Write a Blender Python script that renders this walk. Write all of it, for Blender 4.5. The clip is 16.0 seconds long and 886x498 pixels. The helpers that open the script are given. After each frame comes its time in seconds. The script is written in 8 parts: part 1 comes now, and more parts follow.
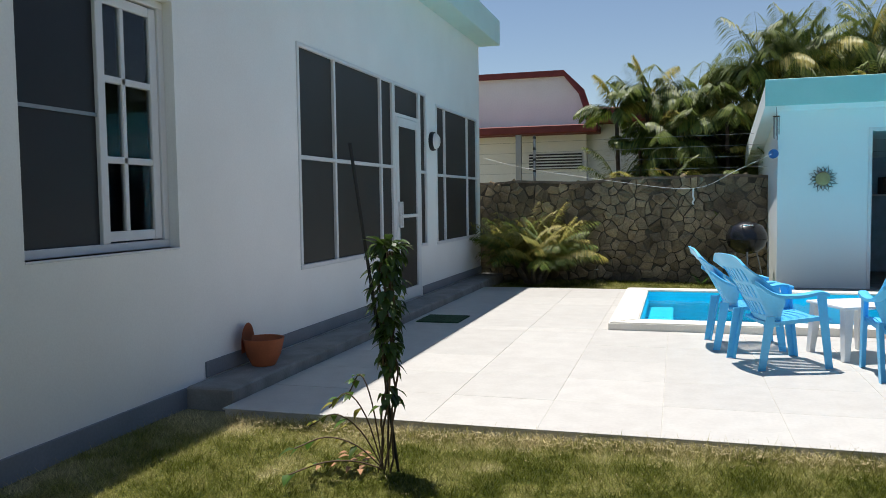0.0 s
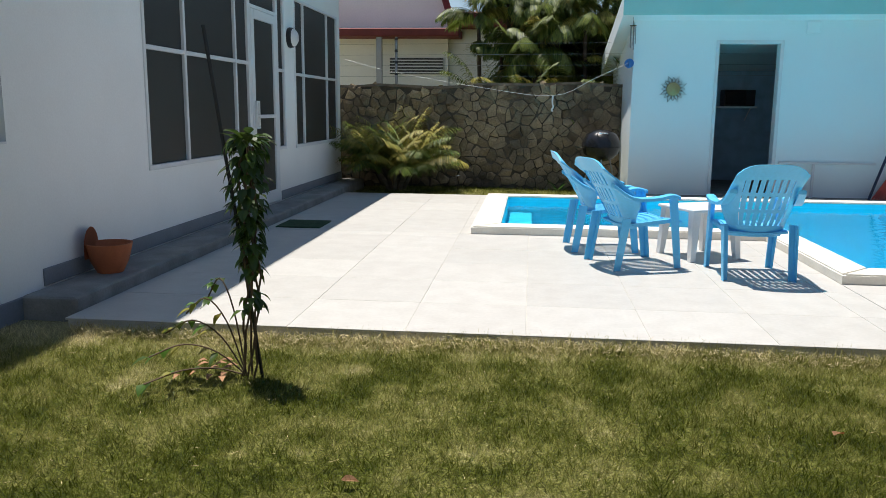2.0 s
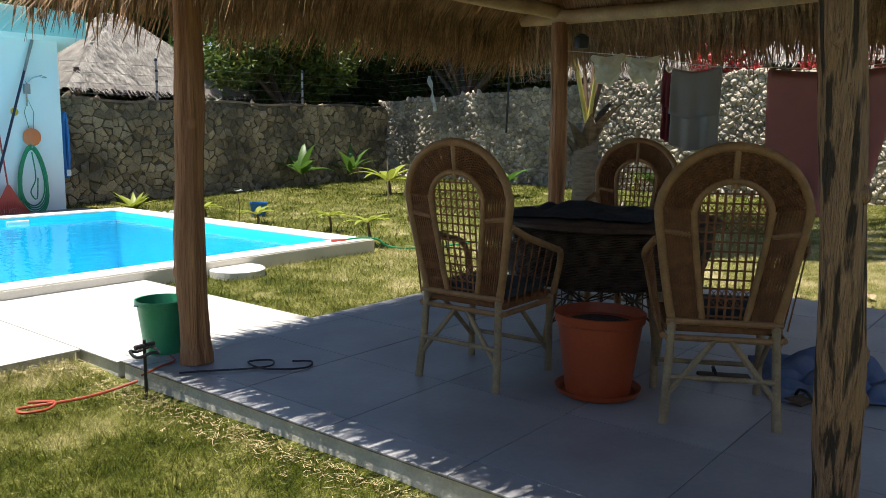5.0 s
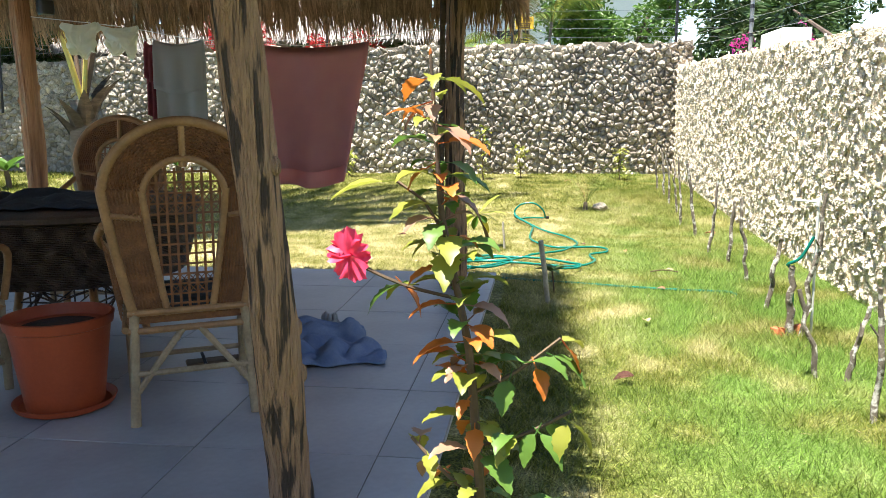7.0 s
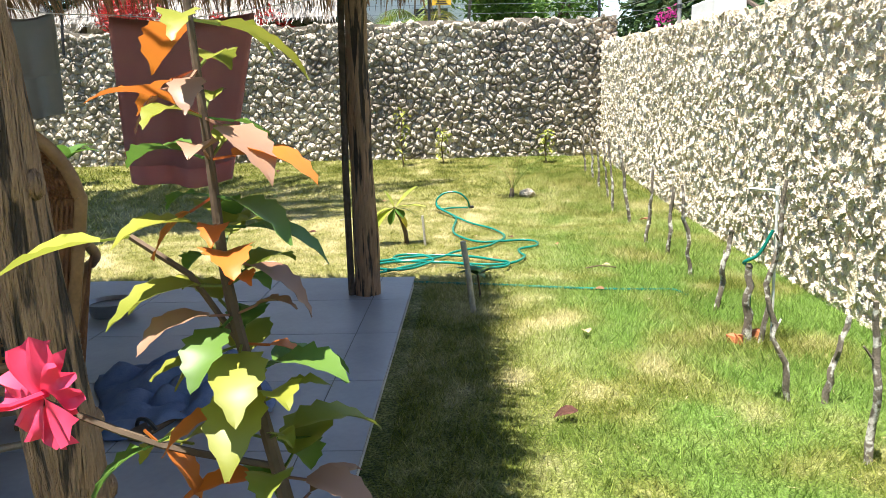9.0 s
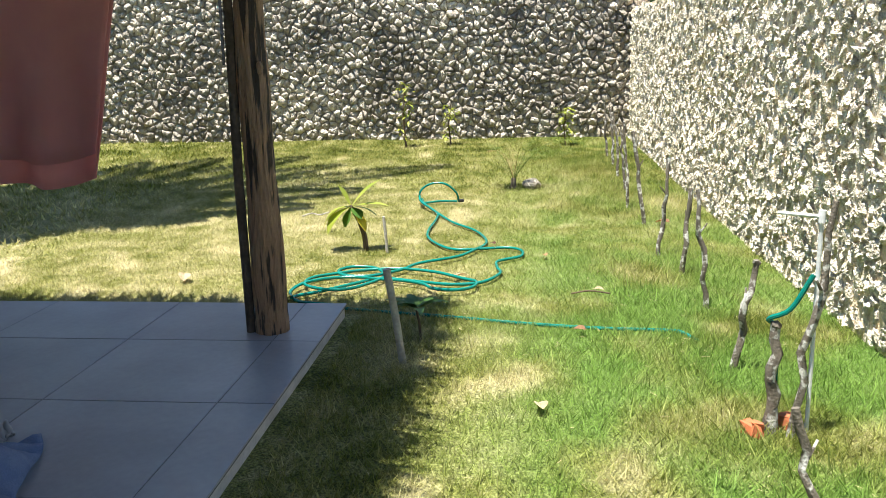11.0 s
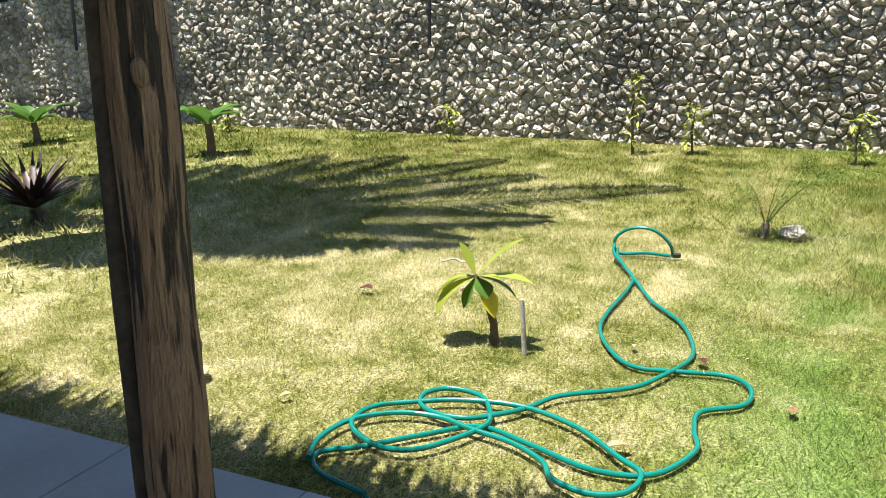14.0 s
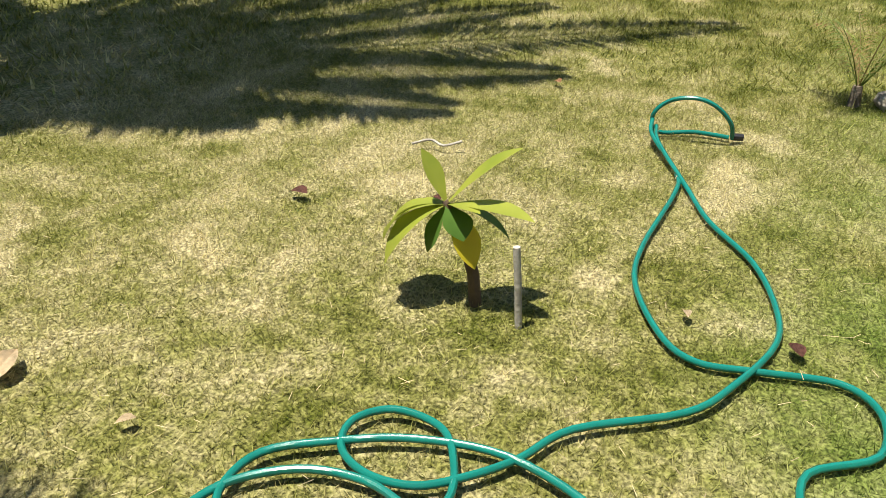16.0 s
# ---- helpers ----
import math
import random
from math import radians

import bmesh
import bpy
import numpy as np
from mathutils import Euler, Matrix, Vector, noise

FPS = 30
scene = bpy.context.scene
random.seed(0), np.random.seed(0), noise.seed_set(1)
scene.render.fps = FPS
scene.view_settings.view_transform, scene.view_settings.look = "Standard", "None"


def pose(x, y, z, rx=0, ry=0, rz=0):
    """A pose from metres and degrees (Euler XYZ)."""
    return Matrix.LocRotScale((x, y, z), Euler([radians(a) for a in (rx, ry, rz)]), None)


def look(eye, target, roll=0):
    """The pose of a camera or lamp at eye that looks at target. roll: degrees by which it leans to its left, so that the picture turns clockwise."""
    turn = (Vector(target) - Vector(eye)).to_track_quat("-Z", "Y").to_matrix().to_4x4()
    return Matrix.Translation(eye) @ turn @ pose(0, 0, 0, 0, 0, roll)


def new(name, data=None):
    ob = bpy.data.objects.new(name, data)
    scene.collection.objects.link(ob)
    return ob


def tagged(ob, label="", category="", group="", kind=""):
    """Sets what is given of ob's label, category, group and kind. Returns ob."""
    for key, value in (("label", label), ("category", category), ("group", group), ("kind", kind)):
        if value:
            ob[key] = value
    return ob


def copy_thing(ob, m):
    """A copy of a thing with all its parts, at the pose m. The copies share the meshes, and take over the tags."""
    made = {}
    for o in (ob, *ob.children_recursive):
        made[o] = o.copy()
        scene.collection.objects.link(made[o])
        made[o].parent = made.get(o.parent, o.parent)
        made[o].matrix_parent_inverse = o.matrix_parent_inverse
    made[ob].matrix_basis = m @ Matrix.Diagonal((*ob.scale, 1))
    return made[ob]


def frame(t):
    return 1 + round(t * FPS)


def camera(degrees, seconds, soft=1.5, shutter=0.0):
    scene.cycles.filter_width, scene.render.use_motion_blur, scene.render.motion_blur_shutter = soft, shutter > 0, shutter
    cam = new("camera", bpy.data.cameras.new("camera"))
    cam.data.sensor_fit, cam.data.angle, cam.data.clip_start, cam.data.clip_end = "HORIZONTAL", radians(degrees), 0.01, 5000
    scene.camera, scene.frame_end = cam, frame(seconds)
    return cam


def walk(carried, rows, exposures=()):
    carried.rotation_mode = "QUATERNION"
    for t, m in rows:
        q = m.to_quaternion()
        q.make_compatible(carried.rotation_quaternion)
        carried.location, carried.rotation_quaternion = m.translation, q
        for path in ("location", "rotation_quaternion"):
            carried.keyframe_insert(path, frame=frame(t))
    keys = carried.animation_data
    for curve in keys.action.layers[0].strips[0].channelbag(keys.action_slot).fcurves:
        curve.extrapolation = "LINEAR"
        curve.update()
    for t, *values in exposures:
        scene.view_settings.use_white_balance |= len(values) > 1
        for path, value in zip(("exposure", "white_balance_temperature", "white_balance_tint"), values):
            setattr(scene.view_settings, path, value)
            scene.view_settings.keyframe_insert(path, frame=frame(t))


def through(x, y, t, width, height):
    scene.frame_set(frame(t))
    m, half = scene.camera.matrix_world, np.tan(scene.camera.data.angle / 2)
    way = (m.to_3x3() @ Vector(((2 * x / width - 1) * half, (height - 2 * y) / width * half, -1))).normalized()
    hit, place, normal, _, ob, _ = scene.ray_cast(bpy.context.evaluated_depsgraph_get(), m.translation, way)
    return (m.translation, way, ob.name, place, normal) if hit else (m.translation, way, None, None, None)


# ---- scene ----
cam = camera(58.1, 16.0, soft=0.8)
PATH = [
    (0, (0.058, -0.005, 1.275), (-0.505, 1.91, 1.154), -0.8),
    (0.5, (0.087, -0.015, 1.262), (-0.457, 1.901, 1.08), -0.7),
    (1, (0.067, -0.007, 1.266), (-0.439, 1.908, 0.987), 0.5),
    (1.5, (-0.015, 0.081, 1.214), (-0.4, 2.017, 0.893), 0.8),
    (2, (-0.023, 0.122, 1.21), (-0.234, 2.08, 0.862), 0.5),
    (2.5, (-0.015, 0.151, 1.211), (-0.051, 2.12, 0.864), -0.6),
    (3, (0.027, 0.202, 1.205), (0.387, 2.145, 0.895), 0.1),
    (3.5, (0.011, 0.155, 1.224), (0.701, 2.013, 0.95), 0.5),
    (4, (0.047, 0.163, 1.206), (1.044, 1.878, 0.954), 0.4),
    (4.5, (0.094, 0.142, 1.206), (1.395, 1.638, 0.939), 0.6),
    (5, (0.13, 0.105, 1.201), (1.671, 1.346, 0.911), 0.6),
    (5.2, (0.151, 0.078, 1.201), (1.781, 1.2, 0.91), 0.6),
    (7.3, (0.568, -0.156, 1.185), (2.526, 0.062, 0.84), -0.6),
    (7.5, (0.625, -0.151, 1.191), (2.581, 0.079, 0.841), -1.3),
    (8, (0.806, -0.129, 1.205), (2.77, -0.034, 0.841), -1.3),
    (8.2, (0.883, -0.138, 1.195), (2.848, -0.092, 0.826), -2.4),
    (10.3, (2.073, -0.509, 1.167), (4.019, -0.344, 0.733), -0.2),
    (10.5, (2.235, -0.633, 1.16), (4.182, -0.463, 0.734), -1.1),
    (11, (2.462, -0.668, 1.176), (4.402, -0.48, 0.729), -1.2),
    (11.5, (2.815, -0.609, 1.194), (4.747, -0.356, 0.746), -3.8),
    (12, (3.15, -0.702, 1.191), (5.087, -0.391, 0.803), -2.8),
    (12.5, (3.495, -0.777, 1.215), (5.42, -0.413, 0.81), -2.1),
    (13, (3.902, -0.732, 1.214), (5.765, -0.226, 0.863), -1.8),
    (13.5, (4.259, -0.757, 1.176), (6.086, -0.032, 0.805), -1.2),
    (14, (4.616, -0.769, 1.228), (6.387, 0.021, 0.738), -0.2),
    (14.5, (4.936, -0.627, 1.202), (6.707, 0.131, 0.666), -0.1),
    (15, (5.288, -0.627, 1.143), (6.968, 0.269, 0.53), -1.8),
    (15.5, (5.621, -0.539, 1.133), (7.204, 0.331, 0.273), -1.0),
    (16, (5.881, -0.368, 1.164), (7.499, 0.368, 0.247), 0.2),
]
EXPOSURE = [(0, 0.40, 6450, 12), (1.5, 0.48, 6650, 12), (2.5, 0.28, 6400, 10), (3.7, 0.15, 6450, 10), (4.5, 0.48, 6650, 11), (5.0, 1.0, 6700, 12), (5.2, 1.25, 6750, 12), (7.3, 2.05, 6600, 12), (8.2, 2.0, 6600, 12), (10.3, 1.72, 6450, 10), (12, 1.6, 6350, 9), (14, 1.58, 6350, 10), (15.5, 1.24, 6450, 10), (16, 1.0, 6800, 11)]
walk(cam, [(t, look(eye, target, roll)) for t, eye, target, roll in PATH], EXPOSURE)


# ---------------- light ----------------
SUN_DIR = Vector((-0.17, 0.17, 1.0)).normalized()      # towards the sun
world = bpy.data.worlds.new("sky")
scene.world = world
world.use_nodes = True
wn = world.node_tree
sky = wn.nodes.new("ShaderNodeTexSky")
sky.sky_type, sky.sun_disc = "NISHITA", False
sky.sun_elevation = math.asin(SUN_DIR.z)
sky.sun_rotation = math.atan2(SUN_DIR.x, SUN_DIR.y)
sky.air_density, sky.dust_density, sky.ozone_density = 1.0, 0.0, 0.6
wn.nodes["Background"].inputs["Strength"].default_value = 0.074
wn.links.new(sky.outputs[0], wn.nodes["Background"].inputs["Color"])
sun_data = bpy.data.lights.new("sun", "SUN")
sun_data.energy, sun_data.angle, sun_data.color = 4.8, radians(0.6), (1.0, 0.96, 0.88)
sun = new("sun", sun_data)
sun.matrix_world = look(SUN_DIR * 30, (0, 0, 0))

# ---------------- helpers ----------------
rng = np.random.default_rng(7)


def link_mesh(name, me, parent=None, label=""):
    ob = new(name, me)
    if parent is not None:
        ob.parent = parent
    if label:
        ob["label"] = label
    return ob


def part(name, bm, material, parent, label="", smooth=False):
    """One mesh object out of a bmesh, under a thing or a part."""
    bm.normal_update()
    me = bpy.data.meshes.new(name)
    bm.to_mesh(me)
    bm.free()
    me.materials.append(material)
    if smooth:
        me.polygons.foreach_set("use_smooth", [True] * len(me.polygons))
        me.set_sharp_from_angle(angle=radians(40))
    return link_mesh(name, me, parent, label)


def np_mesh(name, verts, faces, material, smooth=False):
    me = bpy.data.meshes.new(name)
    me.from_pydata(np.asarray(verts).tolist(), [], np.asarray(faces).tolist() if not isinstance(faces, list) else faces)
    me.materials.append(material)
    if smooth:
        me.polygons.foreach_set("use_smooth", [True] * len(me.polygons))
    me.update()
    return me


def thing(name, label, category, loc=(0, 0, 0), rz=0.0, group="", kind=""):
    ob = new(name)
    ob.matrix_basis = pose(*loc, 0, 0, rz)
    return tagged(ob, label, category, group, kind)


def bx(bm, x0, x1, y0, y1, z0, z1, bevel=0.0, seg=1):
    m = Matrix.Translation(((x0 + x1) / 2, (y0 + y1) / 2, (z0 + z1) / 2)) @ Matrix.Diagonal((x1 - x0, y1 - y0, z1 - z0, 1))
    vs = bmesh.ops.create_cube(bm, size=1, matrix=m)["verts"]
    if bevel:
        es = list({e for v in vs for e in v.link_edges})
        bmesh.ops.bevel(bm, geom=es, offset=bevel, segments=seg, affect="EDGES", profile=0.6)
    return bm


def box(x0, x1, y0, y1, z0, z1, bevel=0.0, seg=1):
    return bx(bmesh.new(), x0, x1, y0, y1, z0, z1, bevel, seg)


def tube(bm, pts, radii, n=8, cap=True, wob=0.0):
    """A round bar along points, with a radius or radii."""
    pts = [Vector(p) for p in pts]
    if not hasattr(radii, "__len__"):
        radii = [radii] * len(pts)
    rings = []
    ref = None
    for i, p in enumerate(pts):
        d = (pts[min(i + 1, len(pts) - 1)] - pts[max(i - 1, 0)]).normalized()
        if ref is None:
            ref = d.orthogonal().normalized()
        else:
            ref = (ref - d * ref.dot(d))
            ref = ref.normalized() if ref.length > 1e-6 else d.orthogonal().normalized()
        b = d.cross(ref)
        ring = []
        for k in range(n):
            a = 2 * math.pi * k / n
            r = radii[i] * (1 + wob * random.uniform(-1, 1))
            ring.append(bm.verts.new(p + (ref * math.cos(a) + b * math.sin(a)) * r))
        rings.append(ring)
    for r0, r1 in zip(rings, rings[1:]):
        for k in range(n):
            bm.faces.new((r0[k], r0[(k + 1) % n], r1[(k + 1) % n], r1[k]))
    if cap:
        bm.faces.new(rings[0][::-1])
        bm.faces.new(rings[-1])
    return bm


def lathe(bm, profile, n=28, m=None):
    """Turns (radius, height) pairs round z."""
    rings = []
    for r, z in profile:
        ring = []
        for k in range(n):
            a = 2 * math.pi * k / n
            v = Vector((r * math.cos(a), r * math.sin(a), z))
            ring.append(bm.verts.new(m @ v if m else v))
        rings.append(ring)
    for r0, r1 in zip(rings, rings[1:]):
        for k in range(n):
            bm.faces.new((r0[k], r0[(k + 1) % n], r1[(k + 1) % n], r1[k]))
    bm.faces.new(rings[0][::-1])
    bm.faces.new(rings[-1])
    return bm


def smooth_line(pts, steps=6):
    """Catmull-Rom through points."""
    p = [Vector(q) for q in pts]
    p = [p[0] * 2 - p[1]] + p + [p[-1] * 2 - p[-2]]
    out = []
    for i in range(1, len(p) - 2):
        for s in range(steps):
            t = s / steps
            a, b, c, d = p[i - 1], p[i], p[i + 1], p[i + 2]
            out.append(0.5 * (2 * b + (c - a) * t + (2 * a - 5 * b + 4 * c - d) * t * t + (3 * b - a - 3 * c + d) * t ** 3))
    out.append(p[-2])
    return out


def leaf(bm, base, way, length, width, droop=0.3, fold=0.25, segs=4, side=None, tip=0.5):
    """One leaf blade: a folded strip that bends down."""
    base, d = Vector(base), Vector(way).normalized()
    s = Vector(side) if side is not None else d.cross(Vector((0, 0, 1)))
    s = s.normalized() if s.length > 1e-5 else Vector((1, 0, 0))
    p, prev = base.copy(), None
    for i in range(segs + 1):
        t = i / segs
        w = width * 0.5 * (math.sin(math.pi * min(1, t ** tip * 0.97 + 0.03)) + 0.04)
        nrm = s.cross(d).normalized()
        row = [bm.verts.new(p - s * w + nrm * w * fold), bm.verts.new(p), bm.verts.new(p + s * w + nrm * w * fold)]
        if prev:
            bm.faces.new((prev[0], prev[1], row[1], row[0]))
            bm.faces.new((prev[1], prev[2], row[2], row[1]))
        prev = row
        d = (d + Vector((0, 0, -droop / segs * (0.5 + t)))).normalized()
        p = p + d * (length / segs)
    return bm


def frond(bm, base, az, elev, length, droop, leaflet, n=26, width=0.03, hang=0.35):
    """A feather palm frond: a bent rachis and two rows of leaflets."""
    d = Vector((math.cos(az) * math.cos(elev), math.sin(az) * math.cos(elev), math.sin(elev)))
    p = Vector(base)
    pts, dirs = [p.copy()], [d.copy()]
    for i in range(12):
        d = (d + Vector((0, 0, -droop / 12 * (0.4 + 1.2 * i / 12)))).normalized()
        p = p + d * (length / 12)
        pts.append(p.copy())
        dirs.append(d.copy())
    tube(bm, pts, [0.014 * length / 2 * (1.15 - i / 12) for i in range(13)], 4, False)
    for i in range(n):
        t = 0.16 + 0.84 * i / n
        k = min(11, int(t * 12))
        f = t * 12 - k
        q, dd = pts[k].lerp(pts[k + 1], f), dirs[k]
        sd = dd.cross(Vector((0, 0, 1)))
        sd = sd.normalized() if sd.length > 1e-4 else Vector((1, 0, 0))
        ll = leaflet * (math.sin(math.pi * (0.12 + 0.83 * t)) ** 0.7) * random.uniform(0.85, 1.1)
        for sg in (-1, 1):
            w = (dd * 0.75 + sd * sg * 0.95 + Vector((0, 0, 0.25 - hang + random.uniform(-0.15, 0.15)))).normalized()
            leaf(bm, q, w, ll, width, droop=0.5 + hang, fold=0.15, segs=2, tip=0.4)
    return bm


def leaf_cloud(name, centres, size, material, flat=0.0, seed=1):
    """Many small bent leaves, one at each point."""
    r = np.random.default_rng(seed)
    c = np.asarray(centres, float)
    n = len(c)
    a = r.normal(size=(n, 3))
    a[:, 2] *= 1 - flat
    a /= np.linalg.norm(a, axis=1)[:, None] + 1e-9
    b = np.cross(a, r.normal(size=(n, 3)))
    b /= np.linalg.norm(b, axis=1)[:, None] + 1e-9
    s = size * r.uniform(0.6, 1.3, n)[:, None]
    nn = np.cross(a, b)
    v = np.stack([c - a * s, c + b * s * 0.36 + nn * s * 0.1, c + a * s, c - b * s * 0.36 + nn * s * 0.1], 1).reshape(-1, 3)
    i = np.arange(n)[:, None] * 4
    f = np.concatenate([i + [[0, 1, 2]], i + [[0, 2, 3]]])
    return np_mesh(name, v, f, material)


# ---------------- materials ----------------
def mat(name, base, rough=0.6, var=0.12, scale=6.0, fine=60.0, bump=0.15, second=None, amount=0.5, metal=0.0, spec=0.5,
        stretch=(1, 1, 1), per_piece=0.0, sheen=0.0, bump_dist=0.01, contrast=(0.35, 0.65), local=False, furrow=0.0):
    """Paint, wood, stone or cloth: a base colour broken by stains and grain, with fine relief."""
    m = bpy.data.materials.new(name)
    m.use_nodes = True
    nt = m.node_tree
    N, L = nt.nodes, nt.links
    bsdf = N["Principled BSDF"]
    bsdf.inputs["Roughness"].default_value = rough
    bsdf.inputs["Metallic"].default_value = metal
    bsdf.inputs["Specular IOR Level"].default_value = spec
    if local:
        src = N.new("ShaderNodeTexCoord").outputs["Object"]
    else:
        src = N.new("ShaderNodeNewGeometry").outputs["Position"]
    mp = N.new("ShaderNodeMapping")
    mp.inputs["Scale"].default_value = stretch
    L.new(src, mp.inputs["Vector"])
    n1, n2 = N.new("ShaderNodeTexNoise"), N.new("ShaderNodeTexNoise")
    n1.inputs["Scale"].default_value, n1.inputs["Detail"].default_value = scale, 6
    n2.inputs["Scale"].default_value, n2.inputs["Detail"].default_value = fine, 4
    L.new(mp.outputs[0], n1.inputs["Vector"])
    L.new(mp.outputs[0], n2.inputs["Vector"])
    ramp = N.new("ShaderNodeMapRange")
    ramp.inputs["From Min"].default_value, ramp.inputs["From Max"].default_value = contrast
    L.new(n1.outputs["Fac"], ramp.inputs["Value"])
    mix = N.new("ShaderNodeMix")
    mix.data_type = "RGBA"
    b = second if second else tuple(max(0, c * (1 - 2 * var)) for c in base)
    mix.inputs["A"].default_value, mix.inputs["B"].default_value = (*base, 1), (*b, 1)
    fac = N.new("ShaderNodeMath")
    fac.operation = "MULTIPLY"
    fac.inputs[1].default_value = amount if second else 1.0
    L.new(ramp.outputs[0], fac.inputs[0])
    L.new(fac.outputs[0], mix.inputs["Factor"])
    hsv = N.new("ShaderNodeHueSaturation")
    L.new(mix.outputs["Result"], hsv.inputs["Color"])
    val = N.new("ShaderNodeMapRange")
    val.inputs["From Min"].default_value, val.inputs["From Max"].default_value = 0.25, 0.75
    val.inputs["To Min"].default_value, val.inputs["To Max"].default_value = 1 - var, 1 + var
    L.new(n2.outputs["Fac"], val.inputs["Value"])
    out = val.outputs[0]
    if per_piece:
        info = N.new("ShaderNodeObjectInfo")
        geo = N.new("ShaderNodeNewGeometry")
        add = N.new("ShaderNodeMath")
        add.operation = "ADD"
        L.new(info.outputs["Random"], add.inputs[0])
        L.new(geo.outputs["Random Per Island"], add.inputs[1])
        fr = N.new("ShaderNodeMath")
        fr.operation = "FRACT"
        L.new(add.outputs[0], fr.inputs[0])
        pr = N.new("ShaderNodeMapRange")
        pr.inputs["To Min"].default_value, pr.inputs["To Max"].default_value = 1 - per_piece, 1 + per_piece
        L.new(fr.outputs[0], pr.inputs["Value"])
        mul = N.new("ShaderNodeMath")
        mul.operation = "MULTIPLY"
        L.new(out, mul.inputs[0])
        L.new(pr.outputs[0], mul.inputs[1])
        out = mul.outputs[0]
    L.new(out, hsv.inputs["Value"])
    L.new(hsv.outputs["Color"], bsdf.inputs["Base Color"])
    if bump:
        bp = N.new("ShaderNodeBump")
        bp.inputs["Strength"].default_value, bp.inputs["Distance"].default_value = bump, bump_dist
        L.new(n2.outputs["Fac"], bp.inputs["Height"])
        if furrow:
            deep = N.new("ShaderNodeBump")
            deep.invert = True
            deep.inputs["Strength"].default_value, deep.inputs["Distance"].default_value = 1.0, furrow
            L.new(n1.outputs["Fac"], deep.inputs["Height"])
            L.new(deep.outputs[0], bp.inputs["Normal"])
        L.new(bp.outputs[0], bsdf.inputs["Normal"])
    return m


def leaf_mat(name, a, b, rough=0.45, through=0.35, piece=0.35):
    """Foliage: each leaf its own shade between two colours, with light coming through."""
    m = bpy.data.materials.new(name)
    m.use_nodes = True
    N, L = m.node_tree.nodes, m.node_tree.links
    bsdf = N["Principled BSDF"]
    bsdf.inputs["Roughness"].default_value = rough
    bsdf.inputs["Specular IOR Level"].default_value = 0.4
    geo = N.new("ShaderNodeNewGeometry")
    noi = N.new("ShaderNodeTexNoise")
    noi.inputs["Scale"].default_value = 9
    L.new(geo.outputs["Position"], noi.inputs["Vector"])
    add = N.new("ShaderNodeMath")
    add.operation = "MULTIPLY_ADD"
    add.inputs[1].default_value = 0.7
    L.new(geo.outputs["Random Per Island"], add.inputs[0])
    sub = N.new("ShaderNodeMath")
    sub.operation = "MULTIPLY_ADD"
    sub.inputs[1].default_value, sub.inputs[2].default_value = 0.9, -0.3
    L.new(noi.outputs["Fac"], sub.inputs[0])
    L.new(sub.outputs[0], add.inputs[2])
    mix = N.new("ShaderNodeMix")
    mix.data_type = "RGBA"
    mix.inputs["A"].default_value, mix.inputs["B"].default_value = (*a, 1), (*b, 1)
    L.new(add.outputs[0], mix.inputs["Factor"])
    L.new(mix.outputs["Result"], bsdf.inputs["Base Color"])
    tr = N.new("ShaderNodeBsdfTranslucent")
    L.new(mix.outputs["Result"], tr.inputs["Color"])
    ms = N.new("ShaderNodeMixShader")
    ms.inputs[0].default_value = through
    L.new(bsdf.outputs[0], ms.inputs[1])
    L.new(tr.outputs[0], ms.inputs[2])
    L.new(ms.outputs[0], N["Material Output"].inputs["Surface"])
    return m


def pane_mat(name, tint, gloss=0.02, ior=1.45, wave=0.0, wave_scale=4.0):
    """Clear sheet: lets light through with a tint and mirrors at a slant."""
    m = bpy.data.materials.new(name)
    m.use_nodes = True
    N, L = m.node_tree.nodes, m.node_tree.links
    N.remove(N["Principled BSDF"])
    t, g, f, ms = N.new("ShaderNodeBsdfTransparent"), N.new("ShaderNodeBsdfGlossy"), N.new("ShaderNodeFresnel"), N.new("ShaderNodeMixShader")
    t.inputs[0].default_value = (*tint, 1)
    g.inputs["Roughness"].default_value = gloss
    f.inputs["IOR"].default_value = ior
    if wave:
        geo, noi, bp = N.new("ShaderNodeNewGeometry"), N.new("ShaderNodeTexNoise"), N.new("ShaderNodeBump")
        noi.inputs["Scale"].default_value, noi.inputs["Detail"].default_value = wave_scale, 3
        bp.inputs["Strength"].default_value, bp.inputs["Distance"].default_value = wave, 0.02
        L.new(geo.outputs["Position"], noi.inputs["Vector"])
        L.new(noi.outputs["Fac"], bp.inputs["Height"])
        L.new(bp.outputs[0], g.inputs["Normal"])
        L.new(bp.outputs[0], f.inputs["Normal"])
    L.new(f.outputs[0], ms.inputs[0])
    L.new(t.outputs[0], ms.inputs[1])
    L.new(g.outputs[0], ms.inputs[2])
    L.new(ms.outputs[0], N["Material Output"].inputs["Surface"])
    return m


